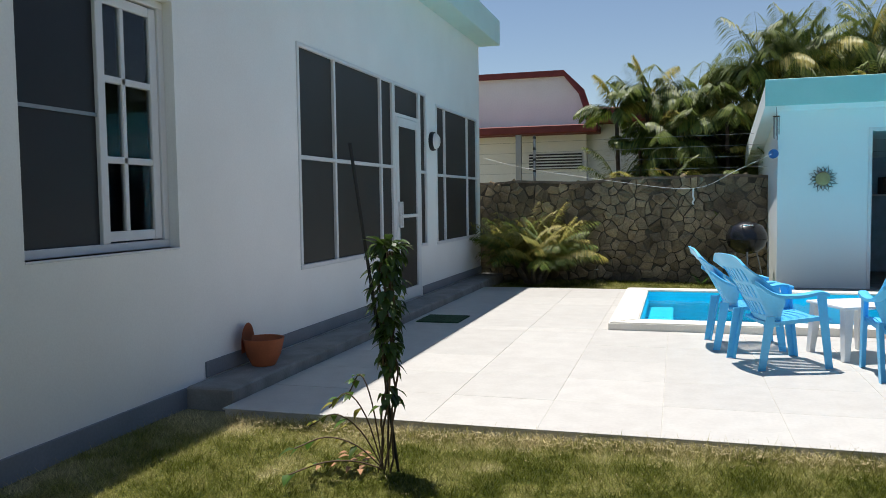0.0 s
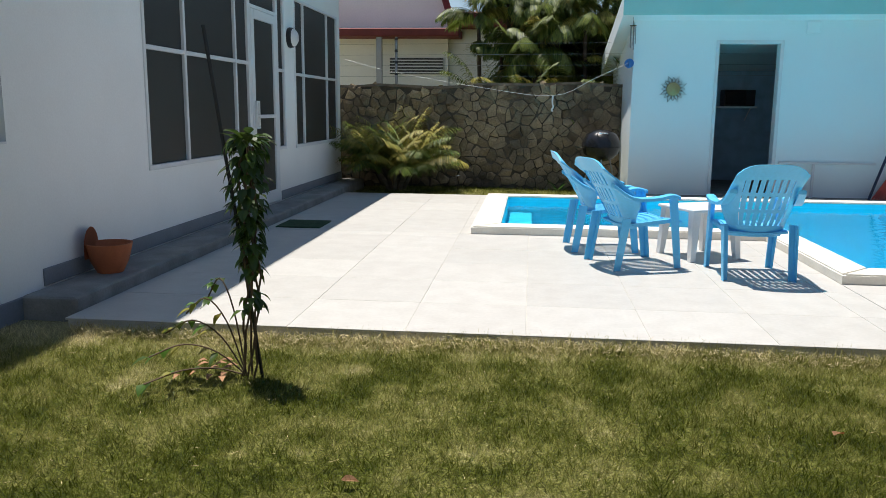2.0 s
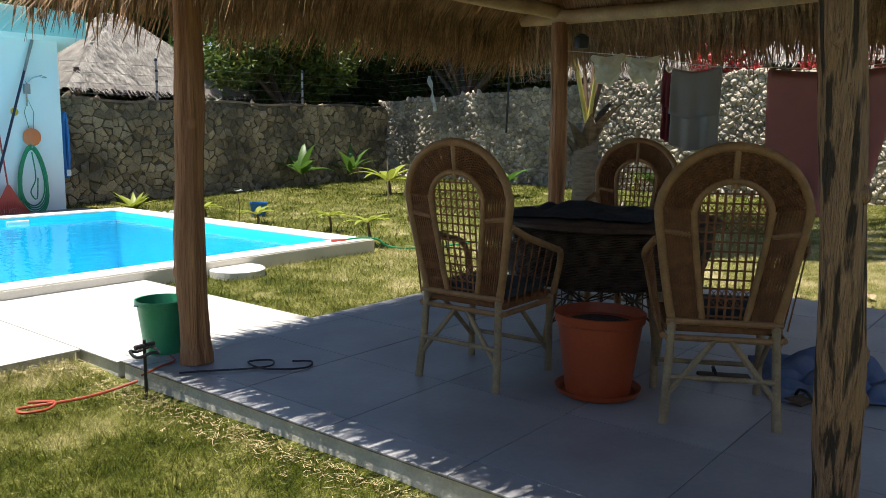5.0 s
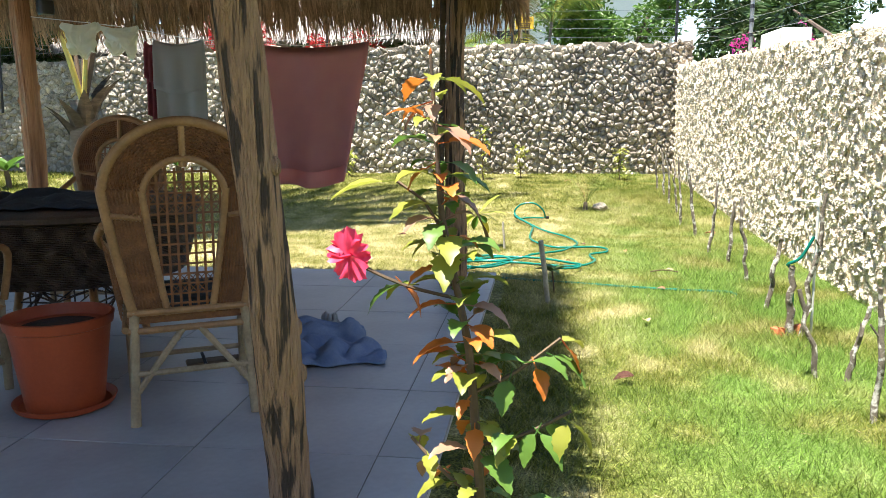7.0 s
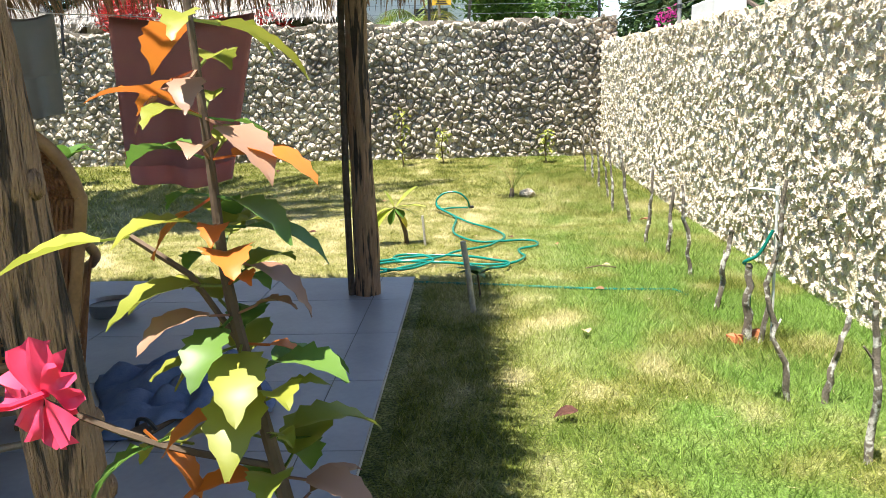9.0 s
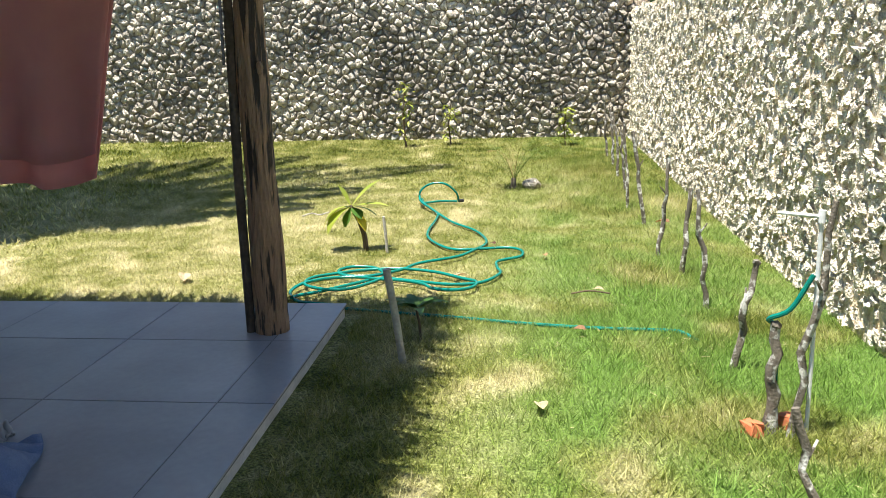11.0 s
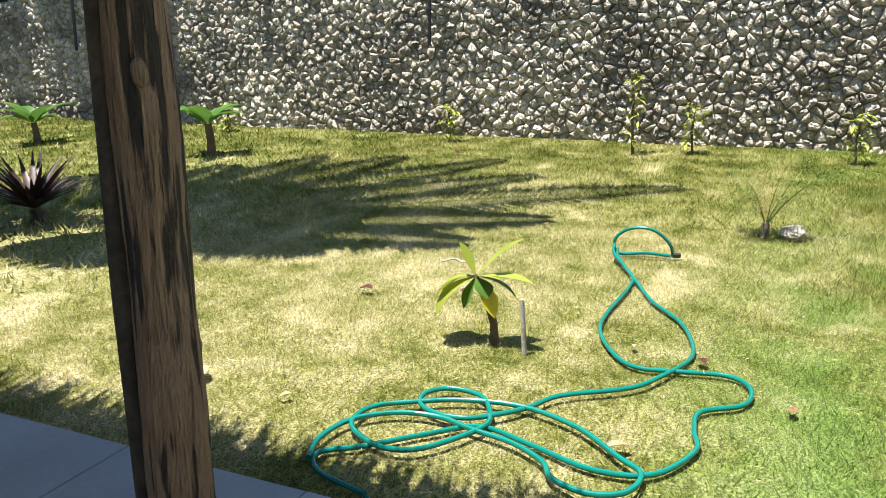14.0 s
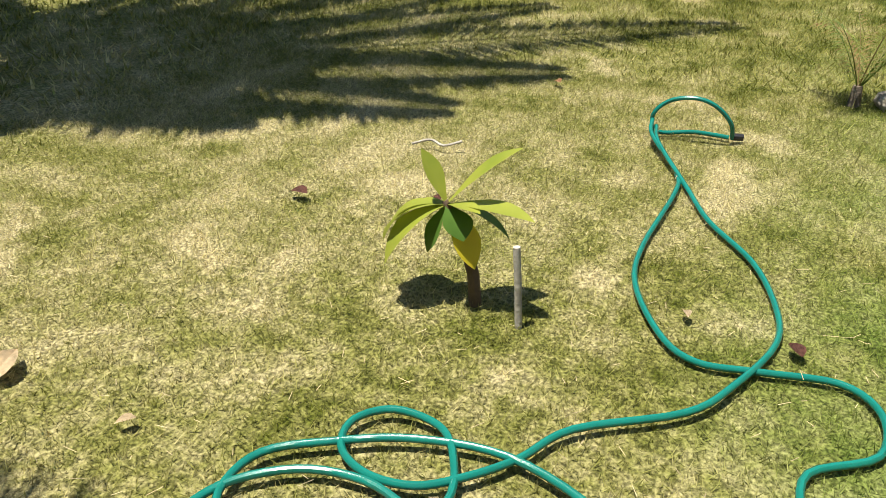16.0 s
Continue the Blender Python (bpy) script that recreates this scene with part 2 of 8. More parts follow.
M_PLASTER = mat("white_plaster", (0.86, 0.86, 0.84), 0.75, 0.03, 1.6, 90, 0.12, (0.79, 0.79, 0.77), 0.5)
M_PLASTER_BH = mat("pale_blue_plaster", (0.79, 0.85, 0.86), 0.75, 0.03, 1.2, 80, 0.12, (0.76, 0.83, 0.84), 0.6)
M_TEAL = mat("teal_paint", (0.34, 0.66, 0.62), 0.6, 0.04, 2, 70, 0.1, (0.40, 0.70, 0.66), 0.6)
M_PALETEAL = mat("pale_teal_paint", (0.58, 0.74, 0.70), 0.65, 0.03, 2, 70, 0.1)
M_GREYBAND = mat("grey_skirting_paint", (0.22, 0.24, 0.27), 0.7, 0.08, 3, 60, 0.2)
M_CONCRETE = mat("worn_concrete", (0.27, 0.265, 0.25), 0.85, 0.12, 5, 80, 0.35, (0.17, 0.165, 0.155), 0.8)
M_KERB = mat("bright_cement_edge", (0.62, 0.60, 0.55), 0.85, 0.12, 7, 60, 0.35, (0.42, 0.40, 0.35), 0.7)
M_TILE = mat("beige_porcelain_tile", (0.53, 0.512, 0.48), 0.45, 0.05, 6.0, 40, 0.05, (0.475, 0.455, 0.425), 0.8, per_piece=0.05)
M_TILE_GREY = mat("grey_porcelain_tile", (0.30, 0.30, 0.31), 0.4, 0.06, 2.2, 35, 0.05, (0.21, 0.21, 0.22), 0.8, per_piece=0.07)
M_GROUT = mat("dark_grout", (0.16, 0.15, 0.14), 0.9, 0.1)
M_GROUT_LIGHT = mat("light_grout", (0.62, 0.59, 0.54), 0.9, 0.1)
M_POOLRIM = mat("cream_pool_coping", (0.74, 0.71, 0.64), 0.7, 0.05, 4, 60, 0.2, (0.62, 0.59, 0.52), 0.6)
M_POOLBLUE = mat("blue_pool_plaster", (0.012, 0.66, 0.88), 0.6, 0.05, 2, 40, 0.1, (0.025, 0.72, 0.90), 0.6)
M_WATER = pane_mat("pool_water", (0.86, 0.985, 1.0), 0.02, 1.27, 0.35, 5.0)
M_GLASS = pane_mat("window_glass", (0.80, 0.86, 0.88), 0.02, 1.5)
M_ALU = mat("white_aluminium", (0.72, 0.73, 0.74), 0.4, 0.03, 4, 90, 0.03)
M_DARKROOM = mat("dim_room_paint", (0.35, 0.33, 0.30), 0.8, 0.05)
M_BLACK = mat("black_plastic", (0.015, 0.015, 0.017), 0.4, 0.1)
M_BLACKMETAL = mat("black_enamel", (0.012, 0.012, 0.014), 0.25, 0.1)
M_GREYMETAL = mat("galvanised_steel", (0.35, 0.36, 0.37), 0.45, 0.08, metal=0.7)
M_CHROME = mat("worn_chrome", (0.6, 0.6, 0.6), 0.25, 0.05, metal=0.9)
M_WHITE = mat("white_plastic", (0.75, 0.75, 0.74), 0.4, 0.03)
M_BLUECHAIR = mat("light_blue_plastic", (0.10, 0.51, 0.87), 0.36, 0.05, 5, 50, 0.05, (0.14, 0.56, 0.89), 0.5)
M_BLUE = mat("bright_blue_plastic", (0.02, 0.16, 0.45), 0.4, 0.05)
M_GREENBUCKET = mat("green_plastic", (0.03, 0.32, 0.16), 0.4, 0.06)
M_HOSE = mat("teal_green_hose_rubber", (0.004, 0.16, 0.125), 0.25, 0.06, 20, 200, 0.1)
M_HOSE2 = mat("green_hose_rubber", (0.01, 0.26, 0.12), 0.35, 0.06)
M_ORANGEHOSE = mat("orange_cable_rubber", (0.34, 0.06, 0.025), 0.5, 0.06)
M_DARKCORD = mat("dark_cord", (0.03, 0.02, 0.03), 0.6, 0.06)
M_ORANGE = mat("orange_float_plastic", (0.75, 0.20, 0.07), 0.45, 0.05)
M_RED = mat("red_plastic", (0.55, 0.07, 0.05), 0.45, 0.06)
M_YELLOW = mat("yellow_plastic", (0.75, 0.45, 0.03), 0.45, 0.06)
M_TERRA = mat("terracotta", (0.42, 0.12, 0.045), 0.75, 0.08, 9, 80, 0.2, (0.30, 0.09, 0.035), 0.6)
M_TERRAPL = mat("terracotta_plastic", (0.36, 0.062, 0.018), 0.5, 0.07, 6, 70, 0.1)
M_SOIL = mat("dark_soil", (0.05, 0.035, 0.025), 0.95, 0.3, 20, 90, 0.6)
M_WOODPOST = mat("flecked_post_wood", (0.40, 0.24, 0.14), 0.8, 0.22, 24, 90, 0.6, (0.045, 0.03, 0.022), 0.95, stretch=(1.5, 1.5, 0.13), bump_dist=0.02, contrast=(0.51, 0.57), furrow=0.12)
M_POSTRED = mat("reddish_post_wood", (0.45, 0.235, 0.115), 0.7, 0.2, 14, 70, 0.5, (0.22, 0.09, 0.04), 0.9, stretch=(1.5, 1.5, 0.09), bump_dist=0.02, furrow=0.06)
M_WOODPALE = mat("pale_peeled_pole", (0.46, 0.33, 0.19), 0.7, 0.12, 6, 50, 0.3, (0.30, 0.20, 0.11), 0.7)
M_BARK = mat("dark_bark_pole", (0.10, 0.07, 0.05), 0.85, 0.25, 10, 60, 0.6)
M_THATCH = mat("dry_palm_thatch", (0.40, 0.25, 0.135), 0.85, 0.25, 9, 60, 0.2, (0.17, 0.095, 0.048), 0.8, per_piece=0.42)
M_THATCHGREY = mat("grey_palm_thatch", (0.42, 0.39, 0.35), 0.9, 0.25, 4, 30, 0.4, (0.20, 0.18, 0.16), 0.8, per_piece=0.4)
M_RATTANGREY = mat("bleached_rattan_pole", (0.34, 0.26, 0.165), 0.6, 0.16, 14, 90, 0.25, (0.20, 0.14, 0.085), 0.7, local=True)
M_RATTAN = mat("honey_rattan_pole", (0.34, 0.185, 0.08), 0.5, 0.14, 14, 90, 0.2, (0.19, 0.095, 0.04), 0.7, local=True)
M_WICKER = mat("woven_wicker", (0.22, 0.088, 0.03), 0.6, 0.2, 25, 130, 0.6, (0.115, 0.043, 0.018), 0.7, local=True)
M_WICKERDARK = mat("dark_wicker", (0.075, 0.045, 0.03), 0.65, 0.2, 25, 130, 0.6, local=True)
M_CLOTHDARK = mat("dark_blue_cloth", (0.03, 0.04, 0.055), 0.9, 0.15, 20, 120, 0.3)
M_DENIM = mat("faded_denim", (0.10, 0.15, 0.27), 0.9, 0.12, 18, 220, 0.3, (0.17, 0.22, 0.33), 0.7)
M_PINK = leaf_mat("dusty_pink_terry", (0.74, 0.39, 0.36), (0.66, 0.32, 0.34), 0.95, 0.45)
M_GREYCLOTH = leaf_mat("grey_terry", (0.40, 0.41, 0.42), (0.46, 0.47, 0.48), 0.95, 0.4)
M_MAROON = mat("maroon_cloth", (0.20, 0.04, 0.06), 0.95, 0.08, 12, 200, 0.4)
M_BAG = leaf_mat("milky_plastic_film", (0.74, 0.76, 0.72), (0.82, 0.84, 0.80), 0.3, 0.55)
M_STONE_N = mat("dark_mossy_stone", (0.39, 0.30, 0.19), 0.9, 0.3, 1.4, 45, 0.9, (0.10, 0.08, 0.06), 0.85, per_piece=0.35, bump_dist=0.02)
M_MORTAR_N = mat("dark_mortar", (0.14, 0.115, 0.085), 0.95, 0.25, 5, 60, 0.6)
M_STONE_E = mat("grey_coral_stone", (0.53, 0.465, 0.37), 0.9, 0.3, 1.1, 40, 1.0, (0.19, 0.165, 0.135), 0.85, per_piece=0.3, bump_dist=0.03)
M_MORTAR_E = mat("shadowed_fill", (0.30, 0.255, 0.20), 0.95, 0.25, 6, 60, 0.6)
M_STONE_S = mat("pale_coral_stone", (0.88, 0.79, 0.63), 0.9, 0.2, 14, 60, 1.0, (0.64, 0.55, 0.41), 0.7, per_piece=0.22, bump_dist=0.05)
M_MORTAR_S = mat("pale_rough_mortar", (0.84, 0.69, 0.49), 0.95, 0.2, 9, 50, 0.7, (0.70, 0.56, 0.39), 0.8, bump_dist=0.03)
M_STICK = mat("lichened_stick_bark", (0.125, 0.105, 0.08), 0.9, 0.3, 25, 120, 0.6, (0.55, 0.54, 0.49), 0.8, contrast=(0.52, 0.60))
M_TRUNK = mat("grey_palm_trunk", (0.18, 0.145, 0.11), 0.9, 0.2, 8, 50, 0.6, (0.09, 0.07, 0.05), 0.8, stretch=(1, 1, 4))
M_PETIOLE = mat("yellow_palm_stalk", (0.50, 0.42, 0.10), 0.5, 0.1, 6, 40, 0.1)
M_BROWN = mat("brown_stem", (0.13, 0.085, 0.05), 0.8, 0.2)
M_DARKRED = mat("oxide_red_trim", (0.20, 0.035, 0.03), 0.7, 0.1)
M_ROOFWHITE = mat("cream_house_paint", (0.90, 0.89, 0.86), 0.75, 0.04, 1, 30, 0.1)
M_DRYLEAF = mat("fallen_brown_leaf", (0.42, 0.22, 0.11), 0.8, 0.2, 30, 90, 0.3)
M_L_GREEN = leaf_mat("mid_green_leaf", (0.045, 0.12, 0.02), (0.13, 0.23, 0.04))
M_L_VINE = leaf_mat("dark_climber_leaf", (0.018, 0.045, 0.008), (0.10, 0.16, 0.03), 0.35, 0.25)
M_L_DARK = leaf_mat("deep_green_leaf", (0.012, 0.035, 0.008), (0.05, 0.095, 0.02), through=0.2)
M_L_PALM = leaf_mat("palm_leaflet", (0.05, 0.11, 0.02), (0.24, 0.28, 0.055))
M_L_YELLOW = leaf_mat("yellowing_leaflet", (0.15, 0.18, 0.03), (0.52, 0.42, 0.10))
M_L_LIME = leaf_mat("lime_leaf", (0.20, 0.27, 0.03), (0.42, 0.42, 0.07))
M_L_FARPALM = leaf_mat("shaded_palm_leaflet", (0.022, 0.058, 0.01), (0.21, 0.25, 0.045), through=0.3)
M_L_CYCAD = leaf_mat("dusky_cycad_leaf", (0.02, 0.014, 0.012), (0.11, 0.055, 0.045), through=0.15)
M_L_OLIVE = leaf_mat("olive_tree_leaf", (0.012, 0.038, 0.008), (0.15, 0.19, 0.03), through=0.3)
M_L_HIB = leaf_mat("hibiscus_green_leaf", (0.045, 0.11, 0.015), (0.36, 0.34, 0.05))
M_L_RUST = leaf_mat("hibiscus_rust_leaf", (0.34, 0.06, 0.02), (0.62, 0.22, 0.03))
M_L_DUSK = leaf_mat("hibiscus_dusky_leaf", (0.20, 0.09, 0.06), (0.42, 0.26, 0.17))
M_PETAL = leaf_mat("hot_pink_petal", (0.78, 0.03, 0.10), (0.88, 0.10, 0.20))
M_BOUG = leaf_mat("magenta_bract", (0.45, 0.02, 0.22), (0.65, 0.06, 0.36))
M_REDLEAF = leaf_mat("crimson_leaf", (0.30, 0.02, 0.02), (0.55, 0.06, 0.05))
M_L_BROWNPALM = leaf_mat("dry_frond", (0.18, 0.12, 0.05), (0.34, 0.24, 0.09))


def lawn_mat(name, blade):
    """Mown grass: green and straw in patches, tufts and single blades."""
    m = bpy.data.materials.new(name)
    m.use_nodes = True
    N, L = m.node_tree.nodes, m.node_tree.links
    bsdf = N["Principled BSDF"]
    bsdf.inputs["Roughness"].default_value = 0.65
    bsdf.inputs["Specular IOR Level"].default_value = 0.12
    geo = N.new("ShaderNodeNewGeometry")
    xyz = N.new("ShaderNodeSeparateXYZ")
    L.new(geo.outputs["Position"], xyz.inputs[0])

    def math_node(op, a, b):
        q = N.new("ShaderNodeMath")
        q.operation = op
        for k, v in enumerate((a, b)):
            if isinstance(v, (int, float)):
                q.inputs[k].default_value = v
            else:
                L.new(v, q.inputs[k])
        return q.outputs[0]

    def ramp_node(src, f0, f1, t0, t1):
        q = N.new("ShaderNodeMapRange")
        for k, v in zip(("From Min", "From Max", "To Min", "To Max"), (f0, f1, t0, t1)):
            q.inputs[k].default_value = v
        L.new(src, q.inputs["Value"])
        return q.outputs[0]

    def noise_node(scale, detail):
        q = N.new("ShaderNodeTexNoise")
        q.inputs["Scale"].default_value, q.inputs["Detail"].default_value = scale, detail
        L.new(geo.outputs["Position"], q.inputs["Vector"])
        return q.outputs["Fac"]

    tiny = noise_node(95, 4)
    # dryness: broad patches, hand-wide spots, tufts
    dry = math_node("ADD", ramp_node(noise_node(0.6, 3), 0.3, 0.7, -0.12, 0.12), ramp_node(noise_node(3.6, 5), 0.3, 0.7, -0.22, 0.22))
    dry = math_node("ADD", dry, ramp_node(noise_node(26, 4), 0.3, 0.7, -0.15, 0.15))
    # scalped spots, pale and ragged
    dry = math_node("ADD", dry, ramp_node(noise_node(2.3, 6), 0.57, 0.70, 0.0, 0.38))
    far = N.new("ShaderNodeVectorMath")
    far.operation = "DISTANCE"
    far.inputs[1].default_value = (8.2, 2.0, 0)
    L.new(geo.outputs["Position"], far.inputs[0])
    # the driest stretches: east of the shelter, along the house and along the terrace
    dry = math_node("ADD", dry, ramp_node(far.outputs["Value"], 0.8, 6.0, 0.66, 0.36))
    dry = math_node("ADD", dry, ramp_node(xyz.outputs["X"], -2.75, -2.15, 0.30, 0.0))
    edge = math_node("ABSOLUTE", math_node("SUBTRACT", xyz.outputs["Y"], 4.30), 0)
    near = math_node("MULTIPLY", ramp_node(edge, 0.05, 0.34, 0.32, 0.0), ramp_node(xyz.outputs["X"], 2.3, 2.6, 1.0, 0.0))
    dry = math_node("ADD", dry, near)
    own = geo.outputs["Random Per Island"] if blade else tiny
    dry = math_node("ADD", dry, ramp_node(own, 0.0, 1.0, -0.13, 0.13))
    ramp = N.new("ShaderNodeValToRGB")
    e = ramp.color_ramp.elements
    e[0].position, e[0].color = 0.05, (0.044, 0.060, 0.006, 1)
    e[1].position, e[1].color = 0.95, (0.53, 0.465, 0.25, 1)
    for at, c in ((0.28, (0.104, 0.120, 0.016, 1)), (0.52, (0.245, 0.243, 0.070, 1)), (0.72, (0.365, 0.335, 0.145, 1))):
        e.new(at).color = c
    L.new(dry, ramp.inputs[0])
    # watered green strip below the south wall
    fresh = math_node("MULTIPLY", ramp_node(xyz.outputs["Y"], -0.15, -0.95, 0.0, 1.0), ramp_node(noise_node(1.7, 5), 0.38, 0.56, 0.15, 0.9))
    fresh = math_node("MULTIPLY", fresh, ramp_node(xyz.outputs["X"], 6.2, 10.5, 1.0, 0.25))
    mix = N.new("ShaderNodeMix")
    mix.data_type = "RGBA"
    mix.inputs["B"].default_value = (0.155, 0.26, 0.055, 1)
    L.new(fresh, mix.inputs["Factor"])
    L.new(ramp.outputs[0], mix.inputs["A"])
    # every blade, and every speck of the thatch below, has its own lightness
    hue = N.new("ShaderNodeHueSaturation")
    if blade:
        tone = ramp_node(math_node("FRACT", math_node("MULTIPLY", geo.outputs["Random Per Island"], 17.3), 0), 0, 1, 0.62, 1.55)
    else:
        tone = ramp_node(tiny, 0.36, 0.64, 0.32, 1.08)
    L.new(mix.outputs["Result"], hue.inputs["Color"])
    L.new(tone, hue.inputs["Value"])
    L.new(hue.outputs["Color"], bsdf.inputs["Base Color"])
    if blade:
        tr, ms = N.new("ShaderNodeBsdfTranslucent"), N.new("ShaderNodeMixShader")
        ms.inputs[0].default_value = 0.45
        L.new(hue.outputs["Color"], tr.inputs["Color"])
        L.new(bsdf.outputs[0], ms.inputs[1])
        L.new(tr.outputs[0], ms.inputs[2])
        L.new(ms.outputs[0], N["Material Output"].inputs["Surface"])
    else:
        bp = N.new("ShaderNodeBump")
        bp.inputs["Strength"].default_value, bp.inputs["Distance"].default_value = 0.8, 0.03
        L.new(tiny, bp.inputs["Height"])
        L.new(bp.outputs[0], bsdf.inputs["Normal"])
    return m


M_LAWN, M_BLADE = lawn_mat("mown_lawn", False), lawn_mat("grass_blade", True)


# ---------------- ground ----------------
def gz(x, y):
    """Height of the soil: it climbs gently to the east."""
    return -0.065 + 0.21 * max(0.0, min(1.0, (x - 7) / 7)) ** 1.3 + 0.012 * math.sin(x * 1.7 + y) * math.sin(y * 1.3) - 0.03 * math.exp(-((x - 2.0) / 0.5) ** 2) * (0.0 < y < 3.9)


def build_ground():
    xs = np.concatenate([[-900, -200, -60, -20], np.arange(-8, 20.01, 0.35), [30, 60, 200, 900]])
    ys = np.concatenate([[-900, -200, -60, -20], np.arange(-6, 18.01, 0.35), [30, 60, 200, 900]])
    pool = (-0.55, 6.15, 5.98, 10.85)
    v = [(x, y, gz(x, y) - (1.6 if pool[0] < x < pool[1] and pool[2] < y < pool[3] and (x > 2.25 or y > 7.9) else 0.0)) for y in ys for x in xs]
    n = len(xs)
    f = [(j * n + i, j * n + i + 1, (j + 1) * n + i + 1, (j + 1) * n + i) for j in range(len(ys) - 1) for i in range(n - 1)]
    ob = link_mesh("ground", np_mesh("ground", v, f, M_LAWN, True))
    tagged(ob, "mown lawn of green and straw-dry grass", "lawn", kind="structure")


def on_lawn(x, y):
    """True where grass grows."""
    hard = (x < -2.98) | ((x < -0.58) & (y > 4.305) & (y < 11.4)) | ((x < 2.2) & (y > 4.305) & (y < 10.97)) | ((x > 2.17) & (x < 6.34) & (y > 0.14) & (y < 3.94))
    hard |= (x > 2.15) & (x < 3.55) & (y > 3.9) & (y < 5.95)
    hard |= (x > 2.15) & (x < 6.28) & (y > 5.93) & (y < 10.97)
    hard |= (x > 1.3) & (x < 6.1) & (y > 10.9) & (y < 13.5)
    hard |= (y > 13.05) | (x > 13.95) | (y < -2.2)
    return ~hard


def build_grass():
    spots = []
    # (x0, x1, y0, y1, blades a square metre, height)
    for x0, x1, y0, y1, dens, tall in ((-3.0, 2.3, 1.2, 4.4, 8500, 0.038), (0.9, 6.4, -2.2, 0.3, 7500, 0.038), (6.0, 10.2, -1.6, 2.6, 9000, 0.024),
                                      (10.2, 14.0, -2.2, 4.0, 2200, 0.035), (6.0, 10.2, -2.2, -1.6, 6000, 0.035), (6.0, 10.2, 2.6, 3.0, 2600, 0.03), (6.2, 14.0, 3.0, 13.1, 420, 0.05), (2.3, 6.5, 3.9, 6.0, 1800, 0.04),
                                      (-3.0, 1.5, 10.9, 13.1, 1500, 0.04)):
        n = int((x1 - x0) * (y1 - y0) * dens)
        x, y = rng.uniform(x0, x1, n), rng.uniform(y0, y1, n)
        k = on_lawn(x, y)
        spots.append(np.stack([x[k], y[k], np.full(k.sum(), tall), np.full(k.sum(), math.sqrt(3000 / dens))], 1))
    s = np.concatenate(spots)
    # taller tufts along the south wall and round the stakes
    n = 42000
    x = rng.uniform(2.6, 13.0, n)
    y = -1.5 + rng.normal(0, 0.34, n)
    clump = np.sin(x * 2.1) * np.sin(x * 0.83 + 1) + rng.normal(0, 0.35, n)
    k = (y > -2.2) & (clump > -0.1)
    s = np.concatenate([s, np.stack([x[k], y[k], rng.uniform(0.03, 0.075, k.sum()), np.full(k.sum(), 0.85)], 1)])
    # an unmown fringe along the edge of the terrace
    n = 9000
    x, y = rng.uniform(-2.6, 2.15, n), 4.30 - np.abs(rng.normal(0, 0.06, n))
    s = np.concatenate([s, np.stack([x, y, rng.uniform(0.03, 0.075, n), np.full(n, 0.9)], 1)])
    n = len(s)
    z = np.array([gz(a, b) for a, b in s[:, :2]])
    a = rng.uniform(0, 2 * np.pi, n)
    w = 0.0034 * s[:, 3] * rng.uniform(0.7, 1.4, n)
    h = s[:, 2] * rng.uniform(0.5, 1.4, n)
    lean = h * rng.uniform(0.2, 1.4, n)
    b = rng.uniform(0, 2 * np.pi, n)
    dx, dy = np.cos(a) * w, np.sin(a) * w
    p = np.stack([s[:, 0], s[:, 1], z - 0.004], 1)
    v = np.stack([p - np.stack([dx, dy, 0 * dx], 1), p + np.stack([dx, dy, 0 * dx], 1), p + np.stack([np.cos(b) * lean, np.sin(b) * lean, h], 1)], 1).reshape(-1, 3)
    f = np.arange(3 * n).reshape(-1, 3)
    tagged(link_mesh("grass", np_mesh("grass", v, f, M_BLADE)), "short green and straw-coloured grass blades on the lawn", "grass", kind="stuff")


build_ground()
build_grass()


# ---------------- tiled paving ----------------
def paving(name, label, pieces, top, thick, tile, grout, edge, size, origin, gap=0.0028):
    """A slab with an edge of cement and single tiles bedded on it; pieces: rectangles x0, x1, y0, y1."""
    root = thing(name, label, "paving", kind="structure")
    for x0, x1, y0, y1 in pieces:
        part("slab", box(x0 + 0.012, x1 - 0.012, y0 + 0.012, y1 - 0.012, top - thick, top - 0.012, 0.004), edge, root)
        part("grout", box(x0 + 0.003, x1 - 0.003, y0 + 0.003, y1 - 0.003, top - 0.0118, top - 0.003), grout, root)
        cuts = []
        for lo, hi, o in ((x0, x1, origin[0]), (y0, y1, origin[1])):
            k = math.floor((lo - o) / size) + 1
            c = [lo]
            while o + k * size < hi - 0.03:
                if o + k * size > lo + 0.03:
                    c.append(o + k * size)
                k += 1
            cuts.append(c + [hi])
        shapes = {}
        for a0, a1 in zip(cuts[0], cuts[0][1:]):
            for b0, b1 in zip(cuts[1], cuts[1][1:]):
                key = (round(a1 - a0, 3), round(b1 - b0, 3))
                if key not in shapes:
                    bm = box(gap / 2, key[0] - gap / 2, gap / 2, key[1] - gap / 2, -0.008, 0, 0.0015)
                    me = bpy.data.meshes.new("tile")
                    bm.to_mesh(me)
                    bm.free()
                    me.materials.append(tile)
                    shapes[key] = me
                o = link_mesh("tile", shapes[key], root)
                o.matrix_basis = pose(a0, b0, top + random.uniform(-0.0008, 0.0008))
    return root


